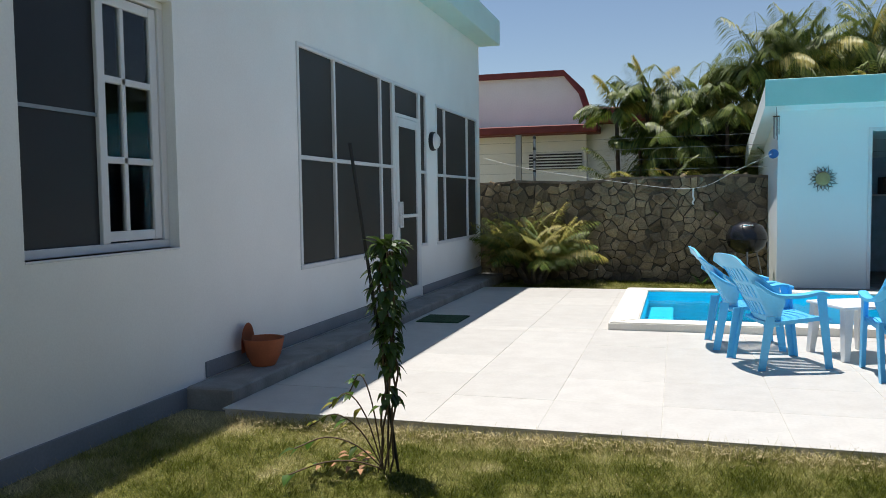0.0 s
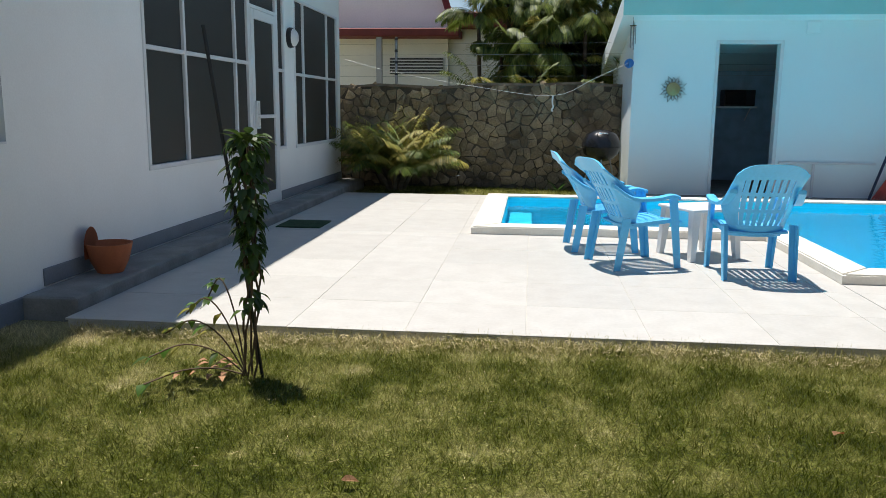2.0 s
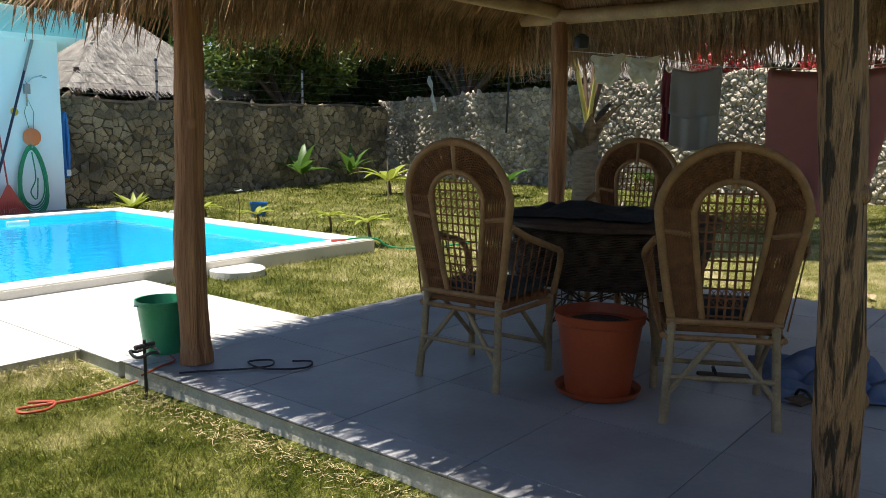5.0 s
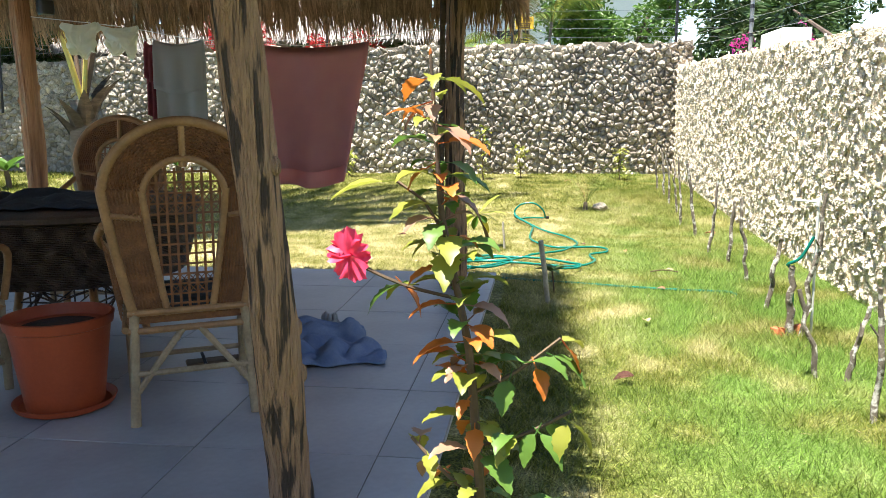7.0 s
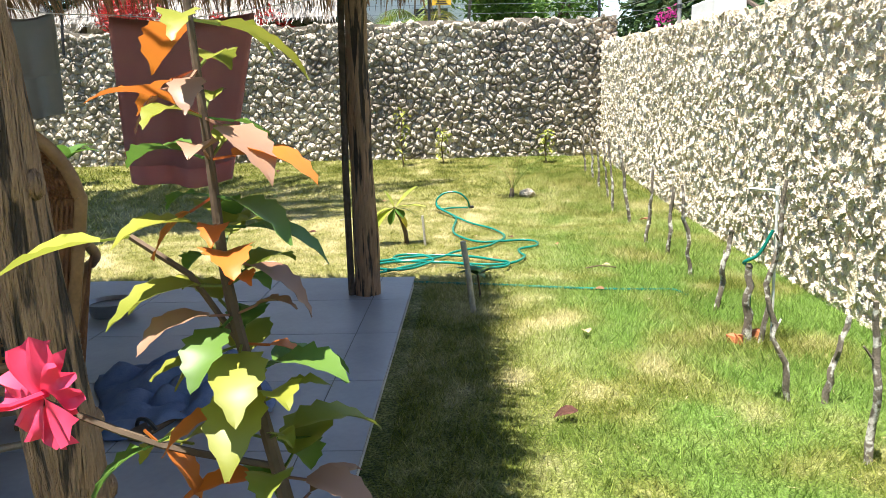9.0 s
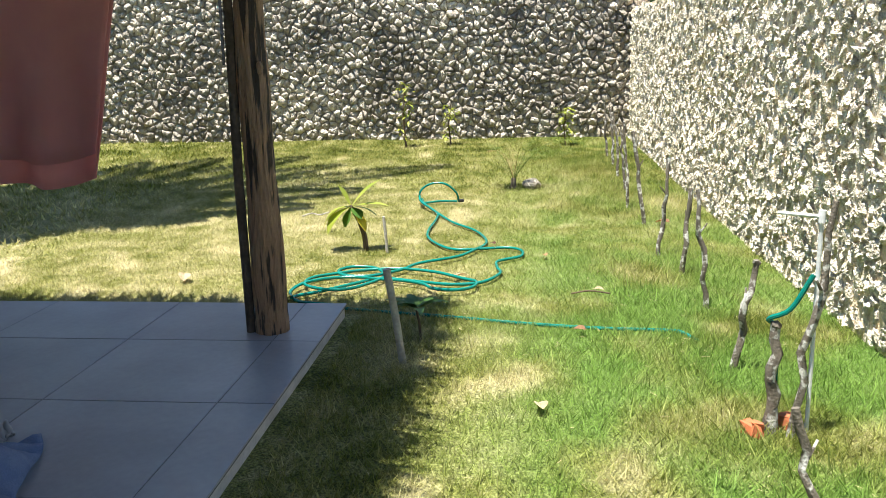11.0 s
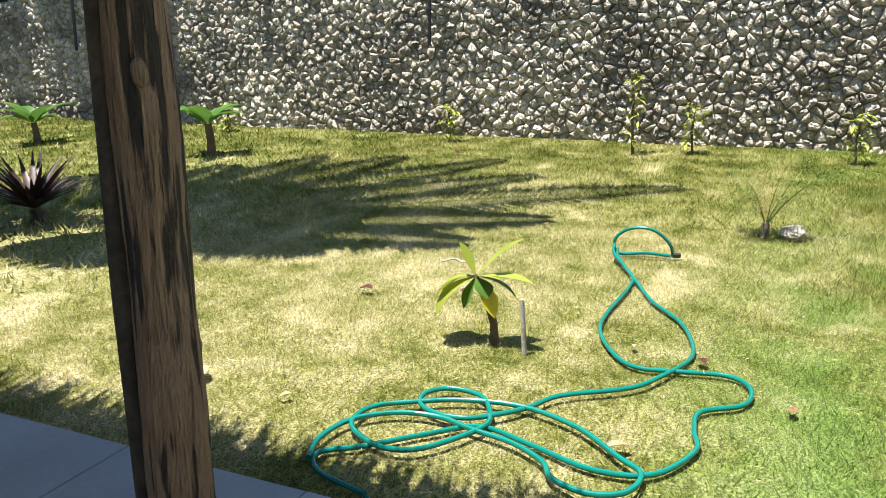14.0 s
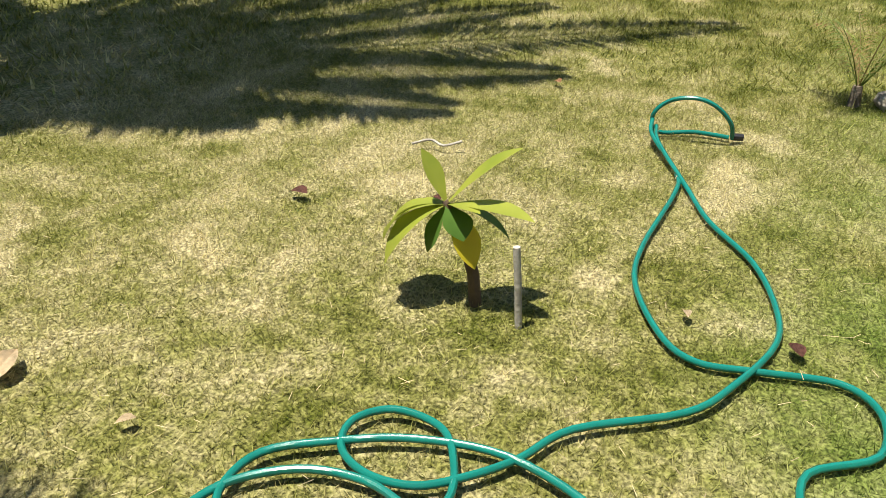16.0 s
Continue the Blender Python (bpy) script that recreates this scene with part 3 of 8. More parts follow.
# ---------------- pool ----------------
def build_pool():
    pool = thing("pool", "L-shaped pool with blue plaster, cream coping and clear water", "pool", kind="structure")
    rim, water, floor = 0.075, -0.005, -1.25
    outer = [(2.2, 5.93), (6.2, 5.93), (6.2, 10.95), (-0.58, 10.95), (-0.58, 7.82), (2.2, 7.82)]
    w = 0.28
    inner = [(2.2 + w, 5.93 + w), (6.2 - w, 5.93 + w), (6.2 - w, 10.95 - w), (-0.58 + w, 10.95 - w), (-0.58 + w, 7.82 + w), (2.2 + w, 7.82 + w)]
    # coping, one stone a side, mitred at the corners
    for i in range(6):
        j = (i + 1) % 6
        bm = bmesh.new()
        q = [outer[i], outer[j], inner[j], inner[i]]
        lo = [bm.verts.new((*p, -0.1)) for p in q]
        hi = [bm.verts.new((*p, rim)) for p in q]
        for k in range(4):
            bm.faces.new((lo[k], lo[(k + 1) % 4], hi[(k + 1) % 4], hi[k]))
        bm.faces.new(hi)
        bm.faces.new(lo[::-1])
        bmesh.ops.recalc_face_normals(bm, faces=bm.faces)
        bmesh.ops.bevel(bm, geom=[e for e in bm.edges if abs(e.verts[0].co.z - rim) < 1e-5 and abs(e.verts[1].co.z - rim) < 1e-5], offset=0.012, segments=2, affect="EDGES")
        part("coping", bm, M_POOLRIM, pool)
    bm = bmesh.new()
    e = 0.006
    ins = [(x + e * a, y + e * b) for (x, y), (a, b) in zip(inner, ((1, 1), (-1, 1), (-1, -1), (1, -1), (1, 1), (1, 1)))]
    top = [bm.verts.new((*p, rim - 0.02)) for p in ins]
    bot = [bm.verts.new((*p, floor)) for p in ins]
    for k in range(6):
        bm.faces.new((top[k], bot[k], bot[(k + 1) % 6], top[(k + 1) % 6]))
    bm.faces.new(bot)
    part("basin", bm, M_POOLBLUE, pool)
    # steps in the shallow arm
    for k in range(3):
        part("step", box(-0.30 + 0.32 * k, 0.02 + 0.32 * k, 8.10, 10.67, -1.25, -0.14 - 0.22 * k, 0.02, 2), M_POOLBLUE, pool)
    part("bench", box(0.66, 2.46, 10.25, 10.67, -1.25, -0.30, 0.02, 2), M_POOLBLUE, pool)
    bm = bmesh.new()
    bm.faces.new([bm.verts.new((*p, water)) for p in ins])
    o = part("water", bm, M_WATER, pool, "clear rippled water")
    bm = bmesh.new()
    lathe(bm, [(0.24, -0.12), (0.24, 0.0), (0.225, 0.012), (0.0, 0.012)], 28, Matrix.Translation((4.36, 5.82, 0)))
    part("round_step", bm, M_POOLRIM, pool)
    bm = box(4.45, 4.73, 10.63, 10.68, -0.05, 0.03, 0.01)
    part("skimmer", bm, M_WHITE, pool)


build_pool()


# ---------------- house ----------------
WX = -3.03


def wall_with_holes(name, x0, x1, y0, y1, z0, z1, holes, material, parent):
    """A wall along y, cut into blocks round its openings (y0, y1, z0, z1)."""
    ys = sorted({y0, y1, *[h[0] for h in holes], *[h[1] for h in holes]})
    bm = bmesh.new()
    for a, b in zip(ys, ys[1:]):
        hs = sorted([h for h in holes if h[0] <= a + 1e-6 and h[1] >= b - 1e-6], key=lambda h: h[2])
        z = z0
        for h in hs:
            if h[2] > z:
                bx(bm, x0, x1, a, b, z, h[2])
            z = h[3]
        if z < z1:
            bx(bm, x0, x1, a, b, z, z1)
    bmesh.ops.remove_doubles(bm, verts=bm.verts, dist=1e-5)
    return part(name, bm, material, parent)


def build_house():
    house = thing("house", "white plastered single-storey house with pale teal roof edge", "house", kind="structure")
    holes = [(3.18, 4.46, 1.0, 2.56), (6.18, 8.56, 0.70, 2.635), (8.56, 9.50, 0.09, 2.635), (9.50, 9.80, 0.70, 2.635), (10.22, 12.48, 0.69, 2.56)]
    wall_with_holes("wall_front", WX - 0.2, WX, -3.0, 4.9, -0.1, 2.95, holes[:1], M_PLASTER, house)
    wall_with_holes("wall_front", WX - 0.2, WX, 4.9, 12.68, -0.1, 3.76, holes[1:], M_PLASTER, house)
    part("wall_step", box(-9.0, WX - 0.2, 4.9, 5.1, 2.95, 3.76), M_PLASTER, house)
    part("wall_end", box(-9.0, WX - 0.2, 12.48, 12.68, -0.1, 3.76), M_PLASTER, house)
    part("wall_south", box(-9.0, WX - 0.2, -3.0, -2.8, -0.1, 2.95), M_PLASTER, house)
    part("wall_back", box(-9.2, -9.0, -3.0, 12.68, -0.1, 2.95), M_PLASTER, house)
    part("wall_back", box(-9.2, -9.0, 4.9, 12.68, 2.952, 3.76), M_PLASTER, house)
    part("room_floor", box(-9.0, WX - 0.2, -2.8, 12.48, -0.08, 0.09), M_DARKROOM, house)
    part("room_wall", box(-6.2, -6.05, -2.8, 12.48, 0.09, 2.94), M_DARKROOM, house)
    part("roof", box(-9.3, -2.70, 4.9, 12.80, 3.762, 4.16, 0.01), M_PALETEAL, house, "flat roof slab with pale teal fascia")
    part("roof_south", box(-9.3, WX + 0.004, -3.1, 4.898, 2.952, 3.10, 0.01), M_PALETEAL, house)
    # grey skirting with the low ledge before it
    part("skirting", box(WX, WX + 0.014, -3.0, 4.70, -0.12, 0.075, 0.004), M_GREYBAND, house)
    part("skirting", box(WX, WX + 0.014, 4.702, 8.50, 0.09, 0.20, 0.004), M_GREYBAND, house)
    part("skirting", box(WX, WX + 0.014, 9.56, 12.68, 0.09, 0.20, 0.004), M_GREYBAND, house)
    bm = box(WX + 0.002, WX + 0.36, 4.46, 12.75, -0.1, 0.085, 0.03, 3)
    for v in bm.verts:
        v.co.z += 0.006 * noise.noise(v.co * 1.3)
    part("ledge", bm, M_CONCRETE, house, "rounded grey concrete ledge along the wall")
    return house


HOUSE = build_house()
# darker copy of the screen: the unlit room behind is put into its colour
M_SCREEN_DEEP = mat("insect_screen_dark_inside", (0.010, 0.010, 0.013), 0.5, 0.12, 1.5, 300, 0.1)
M_SCREEN = mat("dark_insect_screen", (0.022, 0.021, 0.020), 0.5, 0.12, 1.5, 300, 0.1, (0.036, 0.034, 0.032), 0.7)


def frame_bars(parent, bars, x0, x1, material=M_ALU, name="frame_bar"):
    for y0, y1, z0, z1 in bars:
        part(name, box(x0, x1, y0, y1, z0, z1, 0.004), material, parent)


def screens(name, label, outer, cols, mid, panes):
    w = thing(name, label, "window", kind="structure")
    y0, y1, z0, z1 = outer
    bars = [(y0, y1, z1 - 0.035, z1), (y0, y1, z0, z0 + 0.04)]
    for c in cols:
        bars.append((c - 0.02, c + 0.02, z0 + 0.04, z1 - 0.035))
    frame_bars(w, bars, WX - 0.045, WX + 0.012)
    cs = sorted(cols)
    for a, b in zip(cs, cs[1:]):
        part("mid_rail", box(WX - 0.04, WX + 0.008, a + 0.021, b - 0.021, mid - 0.018, mid + 0.018, 0.004), M_ALU, w)
        for p, q in ((z0 + 0.041, mid - 0.019), (mid + 0.019, z1 - 0.036)):
            part("screen_pane", box(WX - 0.022, WX - 0.016, a + 0.021, b - 0.021, p, q), M_SCREEN, w)
    return w


screens("window_2", "white-framed dark insect screen beside the entrance door", (6.18, 8.558, 0.70, 2.635), [6.20, 6.945, 8.16, 8.538], 1.665, None)
screens("window_3", "narrow white-framed insect screen strip", (9.502, 9.80, 0.70, 2.635), [9.522, 9.78], 1.64, None)
screens("window_4", "white-framed dark insect screen of three lights", (10.22, 12.48, 0.69, 2.56), [10.24, 10.64, 11.87, 12.46], 1.62, None)


def build_door():
    d = thing("door_1", "white aluminium screen door with a dark mesh and long handle", "door", kind="structure")
    frame_bars(d, [(8.562, 8.60, 0.09, 2.635), (9.46, 9.498, 0.09, 2.635), (8.60, 9.46, 2.60, 2.635), (8.60, 9.46, 2.245, 2.285)], WX - 0.05, WX + 0.014)
    part("transom_screen", box(WX - 0.022, WX - 0.016, 8.60, 9.46, 2.285, 2.60), M_SCREEN, d)
    leafp = part("door_leaf", box(WX - 0.03, WX + 0.02, 8.604, 8.70, 0.10, 2.24, 0.005), M_ALU, d)
    for b in ((9.36, 9.456, 0.10, 2.24), (8.70, 9.36, 2.14, 2.24), (8.70, 9.36, 0.10, 0.24), (8.70, 9.36, 1.08, 1.12)):
        part("stile", box(WX - 0.03, WX + 0.02, *b, 0.005), M_ALU, leafp)
    part("mesh_panel", box(WX - 0.008, WX - 0.002, 8.70, 9.36, 0.24, 2.14), M_SCREEN, leafp)
    bm = bmesh.new()
    bx(bm, WX + 0.02, WX + 0.05, 8.64, 8.66, 0.98, 1.26, 0.004)
    bx(bm, WX + 0.02, WX + 0.05, 8.72, 8.74, 0.98, 1.26, 0.004)
    bx(bm, WX + 0.02, WX + 0.05, 8.64, 8.74, 1.25, 1.27, 0.004)
    bx(bm, WX + 0.02, WX + 0.05, 8.64, 8.74, 1.10, 1.12, 0.004)
    bx(bm, WX + 0.02, WX + 0.05, 8.64, 8.74, 0.97, 0.99, 0.004)
    part("handle", bm, M_WHITE, leafp, "white pull handle")


build_door()


def build_left_window():
    w = thing("window_1", "white sliding window with six panes and a dark screen", "window", kind="structure")
    x = WX - 0.13
    frame_bars(w, [(3.18, 4.46, 1.0, 1.05), (3.18, 4.46, 2.51, 2.56), (3.18, 3.215, 1.05, 2.51), (4.405, 4.46, 1.05, 2.51), (3.835, 3.90, 1.05, 2.51)], x, x + 0.06)
    part("window_sill", box(WX - 0.19, WX + 0.004, 3.18, 4.46, 0.985, 1.0, 0.003), M_ALU, w)
    part("screen", box(x + 0.03, x + 0.036, 3.215, 3.835, 1.05, 2.51), M_SCREEN_DEEP, w)
    part("screen_bar", box(x + 0.038, x + 0.048, 3.215, 3.835, 1.78, 1.80), M_GREYMETAL, w)
    sash = part("sash", box(x + 0.01, x + 0.045, 4.335, 4.403, 1.06, 2.50, 0.004), M_ALU, w)
    for b in ((3.902, 4.335, 1.06, 1.12), (3.902, 4.335, 2.44, 2.50), (4.065, 4.10, 1.12, 2.44), (3.902, 4.335, 1.52, 1.56), (3.902, 4.335, 1.99, 2.03)):
        part("muntin", box(x + 0.012, x + 0.043, *b, 0.004), M_ALU, sash)
    for a, b in ((3.902, 4.065), (4.10, 4.335)):
        for p, q in ((1.12, 1.52), (1.56, 1.99), (2.03, 2.44)):
            part("pane", box(x + 0.024, x + 0.028, a, b, p, q), M_GLASS, sash)
    bm = bmesh.new()
    n = 40
    rows = []
    for z in (0.95, 2.7):
        rows.append([bm.verts.new((WX - 0.34 + 0.025 * math.sin(k * 1.1), 3.9 + 0.75 * k / n, z)) for k in range(n + 1)])
    for k in range(n):
        bm.faces.new((rows[0][k], rows[0][k + 1], rows[1][k + 1], rows[1][k]))
    bmesh.ops.solidify(bm, geom=bm.faces, thickness=0.004)
    c = part("curtain", bm, M_CURTAIN, None, smooth=True)
    tagged(c, "blue-grey curtain hanging behind the window", "curtain")


M_CURTAIN = mat("blue_grey_curtain", (0.16, 0.22, 0.27), 0.9, 0.08, 10, 120, 0.2)
build_left_window()


# ---------------- pool house ----------------
def build_pool_house():
    h = thing("pool_house", "pale blue plastered pool house with a teal roof edge and open doorway", "shed", kind="structure")
    f = 11.85
    bm = bmesh.new()
    for x0, x1, z0, z1 in ((1.38, 2.55, -0.1, 2.6), (3.36, 5.80, -0.1, 2.6), (2.55, 3.36, 2.12, 2.6)):
        bx(bm, x0, x1, f, f + 0.15, z0, z1)
    bmesh.ops.remove_doubles(bm, verts=bm.verts, dist=1e-5)
    part("wall_front", bm, M_PLASTER_BH, h)
    for x0, x1 in ((1.38, 1.53), (5.65, 5.80)):
        bm = bmesh.new()
        v = [(x0, f + 0.15, -0.1), (x1, f + 0.15, -0.1), (x1, 14.6, -0.1), (x0, 14.6, -0.1), (x0, f + 0.15, 2.48), (x1, f + 0.15, 2.48), (x1, 14.6, 1.9), (x0, 14.6, 1.9)]
        vs = [bm.verts.new(p) for p in v]
        for q in ((0, 1, 2, 3), (4, 5, 6, 7), (0, 1, 5, 4), (1, 2, 6, 5), (2, 3, 7, 6), (3, 0, 4, 7)):
            bm.faces.new([vs[k] for k in q])
        bmesh.ops.recalc_face_normals(bm, faces=bm.faces)
        part("wall_side", bm, M_PLASTER_BH, h)
    # back wall tinted darker and bluer to stand for the dim light indoors
    part("wall_back", box(1.53, 5.65, 14.45, 14.6, -0.1, 1.95), mat("blue_shade_inside", (0.42, 0.56, 0.70), 0.8, 0.1), h)
    part("floor", box(1.53, 5.65, f + 0.15, 14.45, -0.1, 0.02), M_CONCRETE, h)
    part("apron", box(1.30, 6.1, 10.952, f - 0.002, -0.1, 0.012, 0.006), M_CONCRETE, h)
    # sloping slab and its fascia
    bm = bmesh.new()
    xa, xb = 1.19, 6.05
    prof = [(11.52, 2.50), (11.52, 2.79), (14.8, 2.10), (14.8, 1.80)]
    a = [bm.verts.new((xa, y, z)) for y, z in prof]
    b = [bm.verts.new((xb, y, z)) for y, z in prof]
    for k in range(4):
        bm.faces.new((a[k], a[(k + 1) % 4], b[(k + 1) % 4], b[k]))
    bm.faces.new(a[::-1])
    bm.faces.new(b)
    bmesh.ops.recalc_face_normals(bm, faces=bm.faces)
    part("roof", bm, M_PLASTER_BH, h)
    part("fascia", box(xa - 0.012, xb + 0.012, 11.488, 11.517, 2.47, 2.82, 0.006), M_TEAL, h, "teal painted roof fascia")
    for x0, x1, z0, z1 in ((2.50, 2.549, 0.0, 2.17), (3.361, 3.41, 0.0, 2.17), (2.549, 3.361, 2.121, 2.17)):
        part("door_frame", box(x0, x1, f - 0.012, f + 0.02, z0, z1, 0.004), M_ALU, h)
    part("vent_cover", box(3.68, 3.87, f - 0.02, f - 0.002, 2.25, 2.42, 0.01), M_PLASTER_BH, h)
    bm = bmesh.new()
    bx(bm, 3.45, 4.75, 11.80, 11.84, 0.48, 0.51, 0.004)
    bx(bm, 3.90, 3.93, 11.78, 11.82, 0.012, 0.48)
    part("towel_bar", bm, M_ALU, h)


build_pool_house()


# ---------------- palm-thatched shelter ----------------
EAVE = (1.99, 6.24, 0.07, 4.16)
APEX = Vector((4.1, 2.06, 3.75))


def post_mesh(base, top, r0, r1, knots=3, seed=1):
    random.seed(seed)
    bm = bmesh.new()
    n = 44
    pts, rad = [], []
    for i in range(n + 1):
        t = i / n
        p = Vector(base).lerp(Vector(top), t)
        p += Vector((0.012 * math.sin(t * 6 + seed), 0.012 * math.cos(t * 5 + seed * 2), 0)) * min(1, 4 * t)
        pts.append(p)
        rad.append((r0 + (r1 - r0) * t) * (1 + 0.05 * math.sin(t * 17 + seed)) * (1.08 if i < 2 else 1))
    tube(bm, pts, rad, 30, True, 0.02)
    # long ridges and furrows down the trunk
    for v in bm.verts:
        t = min(1.0, max(0.0, (v.co.z - base[2]) / (top[2] - base[2])))
        c = Vector(base).lerp(Vector(top), t)
        d = Vector((v.co.x - c.x, v.co.y - c.y, 0))
        a = math.atan2(d.y, d.x)
        q = Vector((math.cos(a) * 3.2, math.sin(a) * 3.2, v.co.z * 1.1 + seed * 7))
        v.co += d * (0.10 * noise.noise(q) - 0.07 * abs(noise.noise(q * 2.1)))
    for _ in range(knots):
        k = random.randrange(8, n - 4)
        a = random.uniform(0, 6.28)
        c = pts[k] + Vector((math.cos(a), math.sin(a), 0)) * rad[k] * 0.9
        bmesh.ops.create_icosphere(bm, subdivisions=2, radius=rad[k] * 0.32, matrix=Matrix.Translation(c) @ Matrix.Diagonal((1, 1, 1.5, 1)))
    return bm


def thatch_roof():
    """Four slopes of hanging palm strips with a ragged eave."""
    x0, x1, y0, y1 = EAVE
    corners = [Vector((x0, y0, 1.98)), Vector((x1, y0, 1.98)), Vector((x1, y1, 1.98)), Vector((x0, y1, 1.98))]
    r = np.random.default_rng(5)
    V, F = [], []

    def strip(p, d, side, length, w, bend):
        b = len(V)
        q = p
        dd = d.copy()
        for k in range(3):
            ww = w * (1, 0.8, 0.12)[k]
            V.append(tuple(q - side * ww))
            V.append(tuple(q + side * ww))
            dd = (dd + Vector((0, 0, -bend))).normalized()
            q = q + dd * (length / 2)
        F.extend([(b, b + 1, b + 3, b + 2), (b + 2, b + 3, b + 5, b + 4)])

    for i in range(4):
        a, b = corners[i], corners[(i + 1) % 4]
        side = (b - a).normalized()
        down = ((a + b) / 2 - APEX).normalized()
        span = (b - a).length
        # courses of strips from the eave upward, outside and underside
        for c in range(13):
            t = c / 13
            lo, hi = a.lerp(APEX, t), b.lerp(APEX, t)
            n = int((hi - lo).length * 130)
            for _ in range(n):
                u = r.uniform(0, 1)
                p = lo.lerp(hi, u) - down * 0.22
                p.z += r.uniform(-0.05, 0.05)
                d = (down + side * r.normal(0, 0.12) + Vector((0, 0, r.normal(-0.06, 0.05)))).normalized()
                strip(p, d, side, r.uniform(0.35, 0.6), r.uniform(0.005, 0.013), 0.08)
        # thick hanging fringe at the eave
        n = int(span * 640)
        for _ in range(n):
            u = r.uniform(-0.02, 1.02)
            p = a.lerp(b, u) - down * r.uniform(0.02, 0.30) + Vector((0, 0, r.uniform(-0.10, 0.08)))
            d = (down * r.uniform(0.1, 0.8) + side * r.normal(0, 0.18) + Vector((0, 0, -r.uniform(0.5, 1.0)))).normalized()
            strip(p, d, side, r.uniform(0.12, 0.36), r.uniform(0.003, 0.011), 0.12)
    return np_mesh("thatch", V, F, M_THATCH)


def build_shelter():
    sh = thing("palm_shelter", "open palm-thatched shelter on rough timber posts", "shelter")
    me = thatch_roof()
    link_mesh("thatch", me, sh, "dry brown palm thatch with a ragged hanging edge")
    # dense layer behind the strips
    x0, x1, y0, y1 = EAVE
    bm = bmesh.new()
    lo = [bm.verts.new((x, y, 2.02)) for x, y in ((x0 + 0.06, y0 + 0.06), (x1 - 0.06, y0 + 0.06), (x1 - 0.06, y1 - 0.06), (x0 + 0.06, y1 - 0.06))]
    ap = bm.verts.new(APEX + Vector((0, 0, 0.03)))
    for k in range(4):
        bm.faces.new((lo[k], lo[(k + 1) % 4], ap))
    bmesh.ops.solidify(bm, geom=bm.faces, thickness=0.07)
    part("thatch_bed", bm, M_THATCH, sh)
    posts = [((2.465, 3.63, 0.002), (2.485, 3.66, 2.08), 0.078, 0.070, 3, M_POSTRED), ((2.70, 0.61, 0.002), (2.47, 0.68, 2.08), 0.066, 0.060, 5, M_WOODPOST),
             ((5.885, 0.462, 0.002), (5.865, 0.455, 2.08), 0.077, 0.058, 4, M_WOODPOST), ((5.92, 3.55, 0.002), (5.88, 3.55, 2.08), 0.075, 0.065, 2, M_POSTRED)]
    for k, (b, t, r0, r1, kn, m) in enumerate(posts):
        part("post", post_mesh(b, t, r0, r1, kn, k + 3), m, sh, "", True)
    part("prop_pole", tube(bmesh.new(), [(5.862, 0.555, 0.002), (5.858, 0.56, 0.7), (5.855, 0.548, 1.4), (5.85, 0.535, 2.05)], [0.021, 0.021, 0.02, 0.02], 10, True, 0.06), M_BARK, sh, "thin dark pole beside a post", True)
    beams = [((2.35, 0.45, 2.12), (2.45, 3.95, 2.12), 0.06), ((2.2, 3.66, 2.16), (6.1, 3.58, 2.16), 0.055), ((5.86, 0.3, 2.12), (5.88, 3.9, 2.12), 0.055), ((2.3, 0.63, 2.16), (6.1, 0.55, 2.16), 0.06)]
    for a, b, r in beams:
        part("beam", tube(bmesh.new(), [Vector(a).lerp(Vector(b), t / 8) + Vector((0.01 * math.sin(t * 2), 0.01 * math.cos(t * 3), 0.01 * math.sin(t))) for t in range(9)], r, 12, True, 0.04), M_WOODPALE, sh, "", True)
    top = APEX - Vector((0, 0, 0.12))
    for k in range(16):
        a = 2 * math.pi * (k + 0.5) / 16
        s = min((x1 - x0 - 0.5) / 2 / abs(math.cos(a)), (y1 - y0 - 0.5) / 2 / abs(math.sin(a)))
        e = Vector((4.11 + s * math.cos(a), 2.06 + s * math.sin(a), 2.19))
        part("rafter", tube(bmesh.new(), [e, e.lerp(top, 0.5) + Vector((0, 0, -0.01)), top], 0.032, 8, True, 0.05), M_WOODPALE, sh, "", True)
    bm = bmesh.new()
    lathe(bm, [(0.02, 0.0), (0.075, 0.0), (0.085, 0.03), (0.085, 0.13), (0.05, 0.16), (0.015, 0.17)], 16, Matrix.Translation((5.80, 3.30, 1.86)) @ Matrix.Scale(0.68, 4))
    part("speaker", bm, M_BLACK, sh, "small black round lamp", True)
    return sh


build_shelter()


# ---------------- wicker furniture ----------------
def arch(w0, w1, z0, z1, lean, n=22, wide=None):
    """An upright horseshoe: points from one foot over the top to the other; y leans back with height."""
    pts = []
    for k in range(n + 1):
        a = math.pi * k / n
        t = math.sin(a)
        w = w1
        z = z1 - w1 * 0.95 + t * w1 * 0.95
        pts.append(Vector((-math.cos(a) * w, 0, z)))
    lo = [Vector((-w0, 0, z0)), Vector((-(w0 * 0.55 + w1 * 0.45), 0, z0 * 0.6 + (z1 - w1) * 0.4))]
    pts = lo + pts + [Vector((-p.x, 0, p.z)) for p in lo[::-1]]
    for p in pts:
        p.y = lean(p.z)
    return smooth_line(pts, 3)


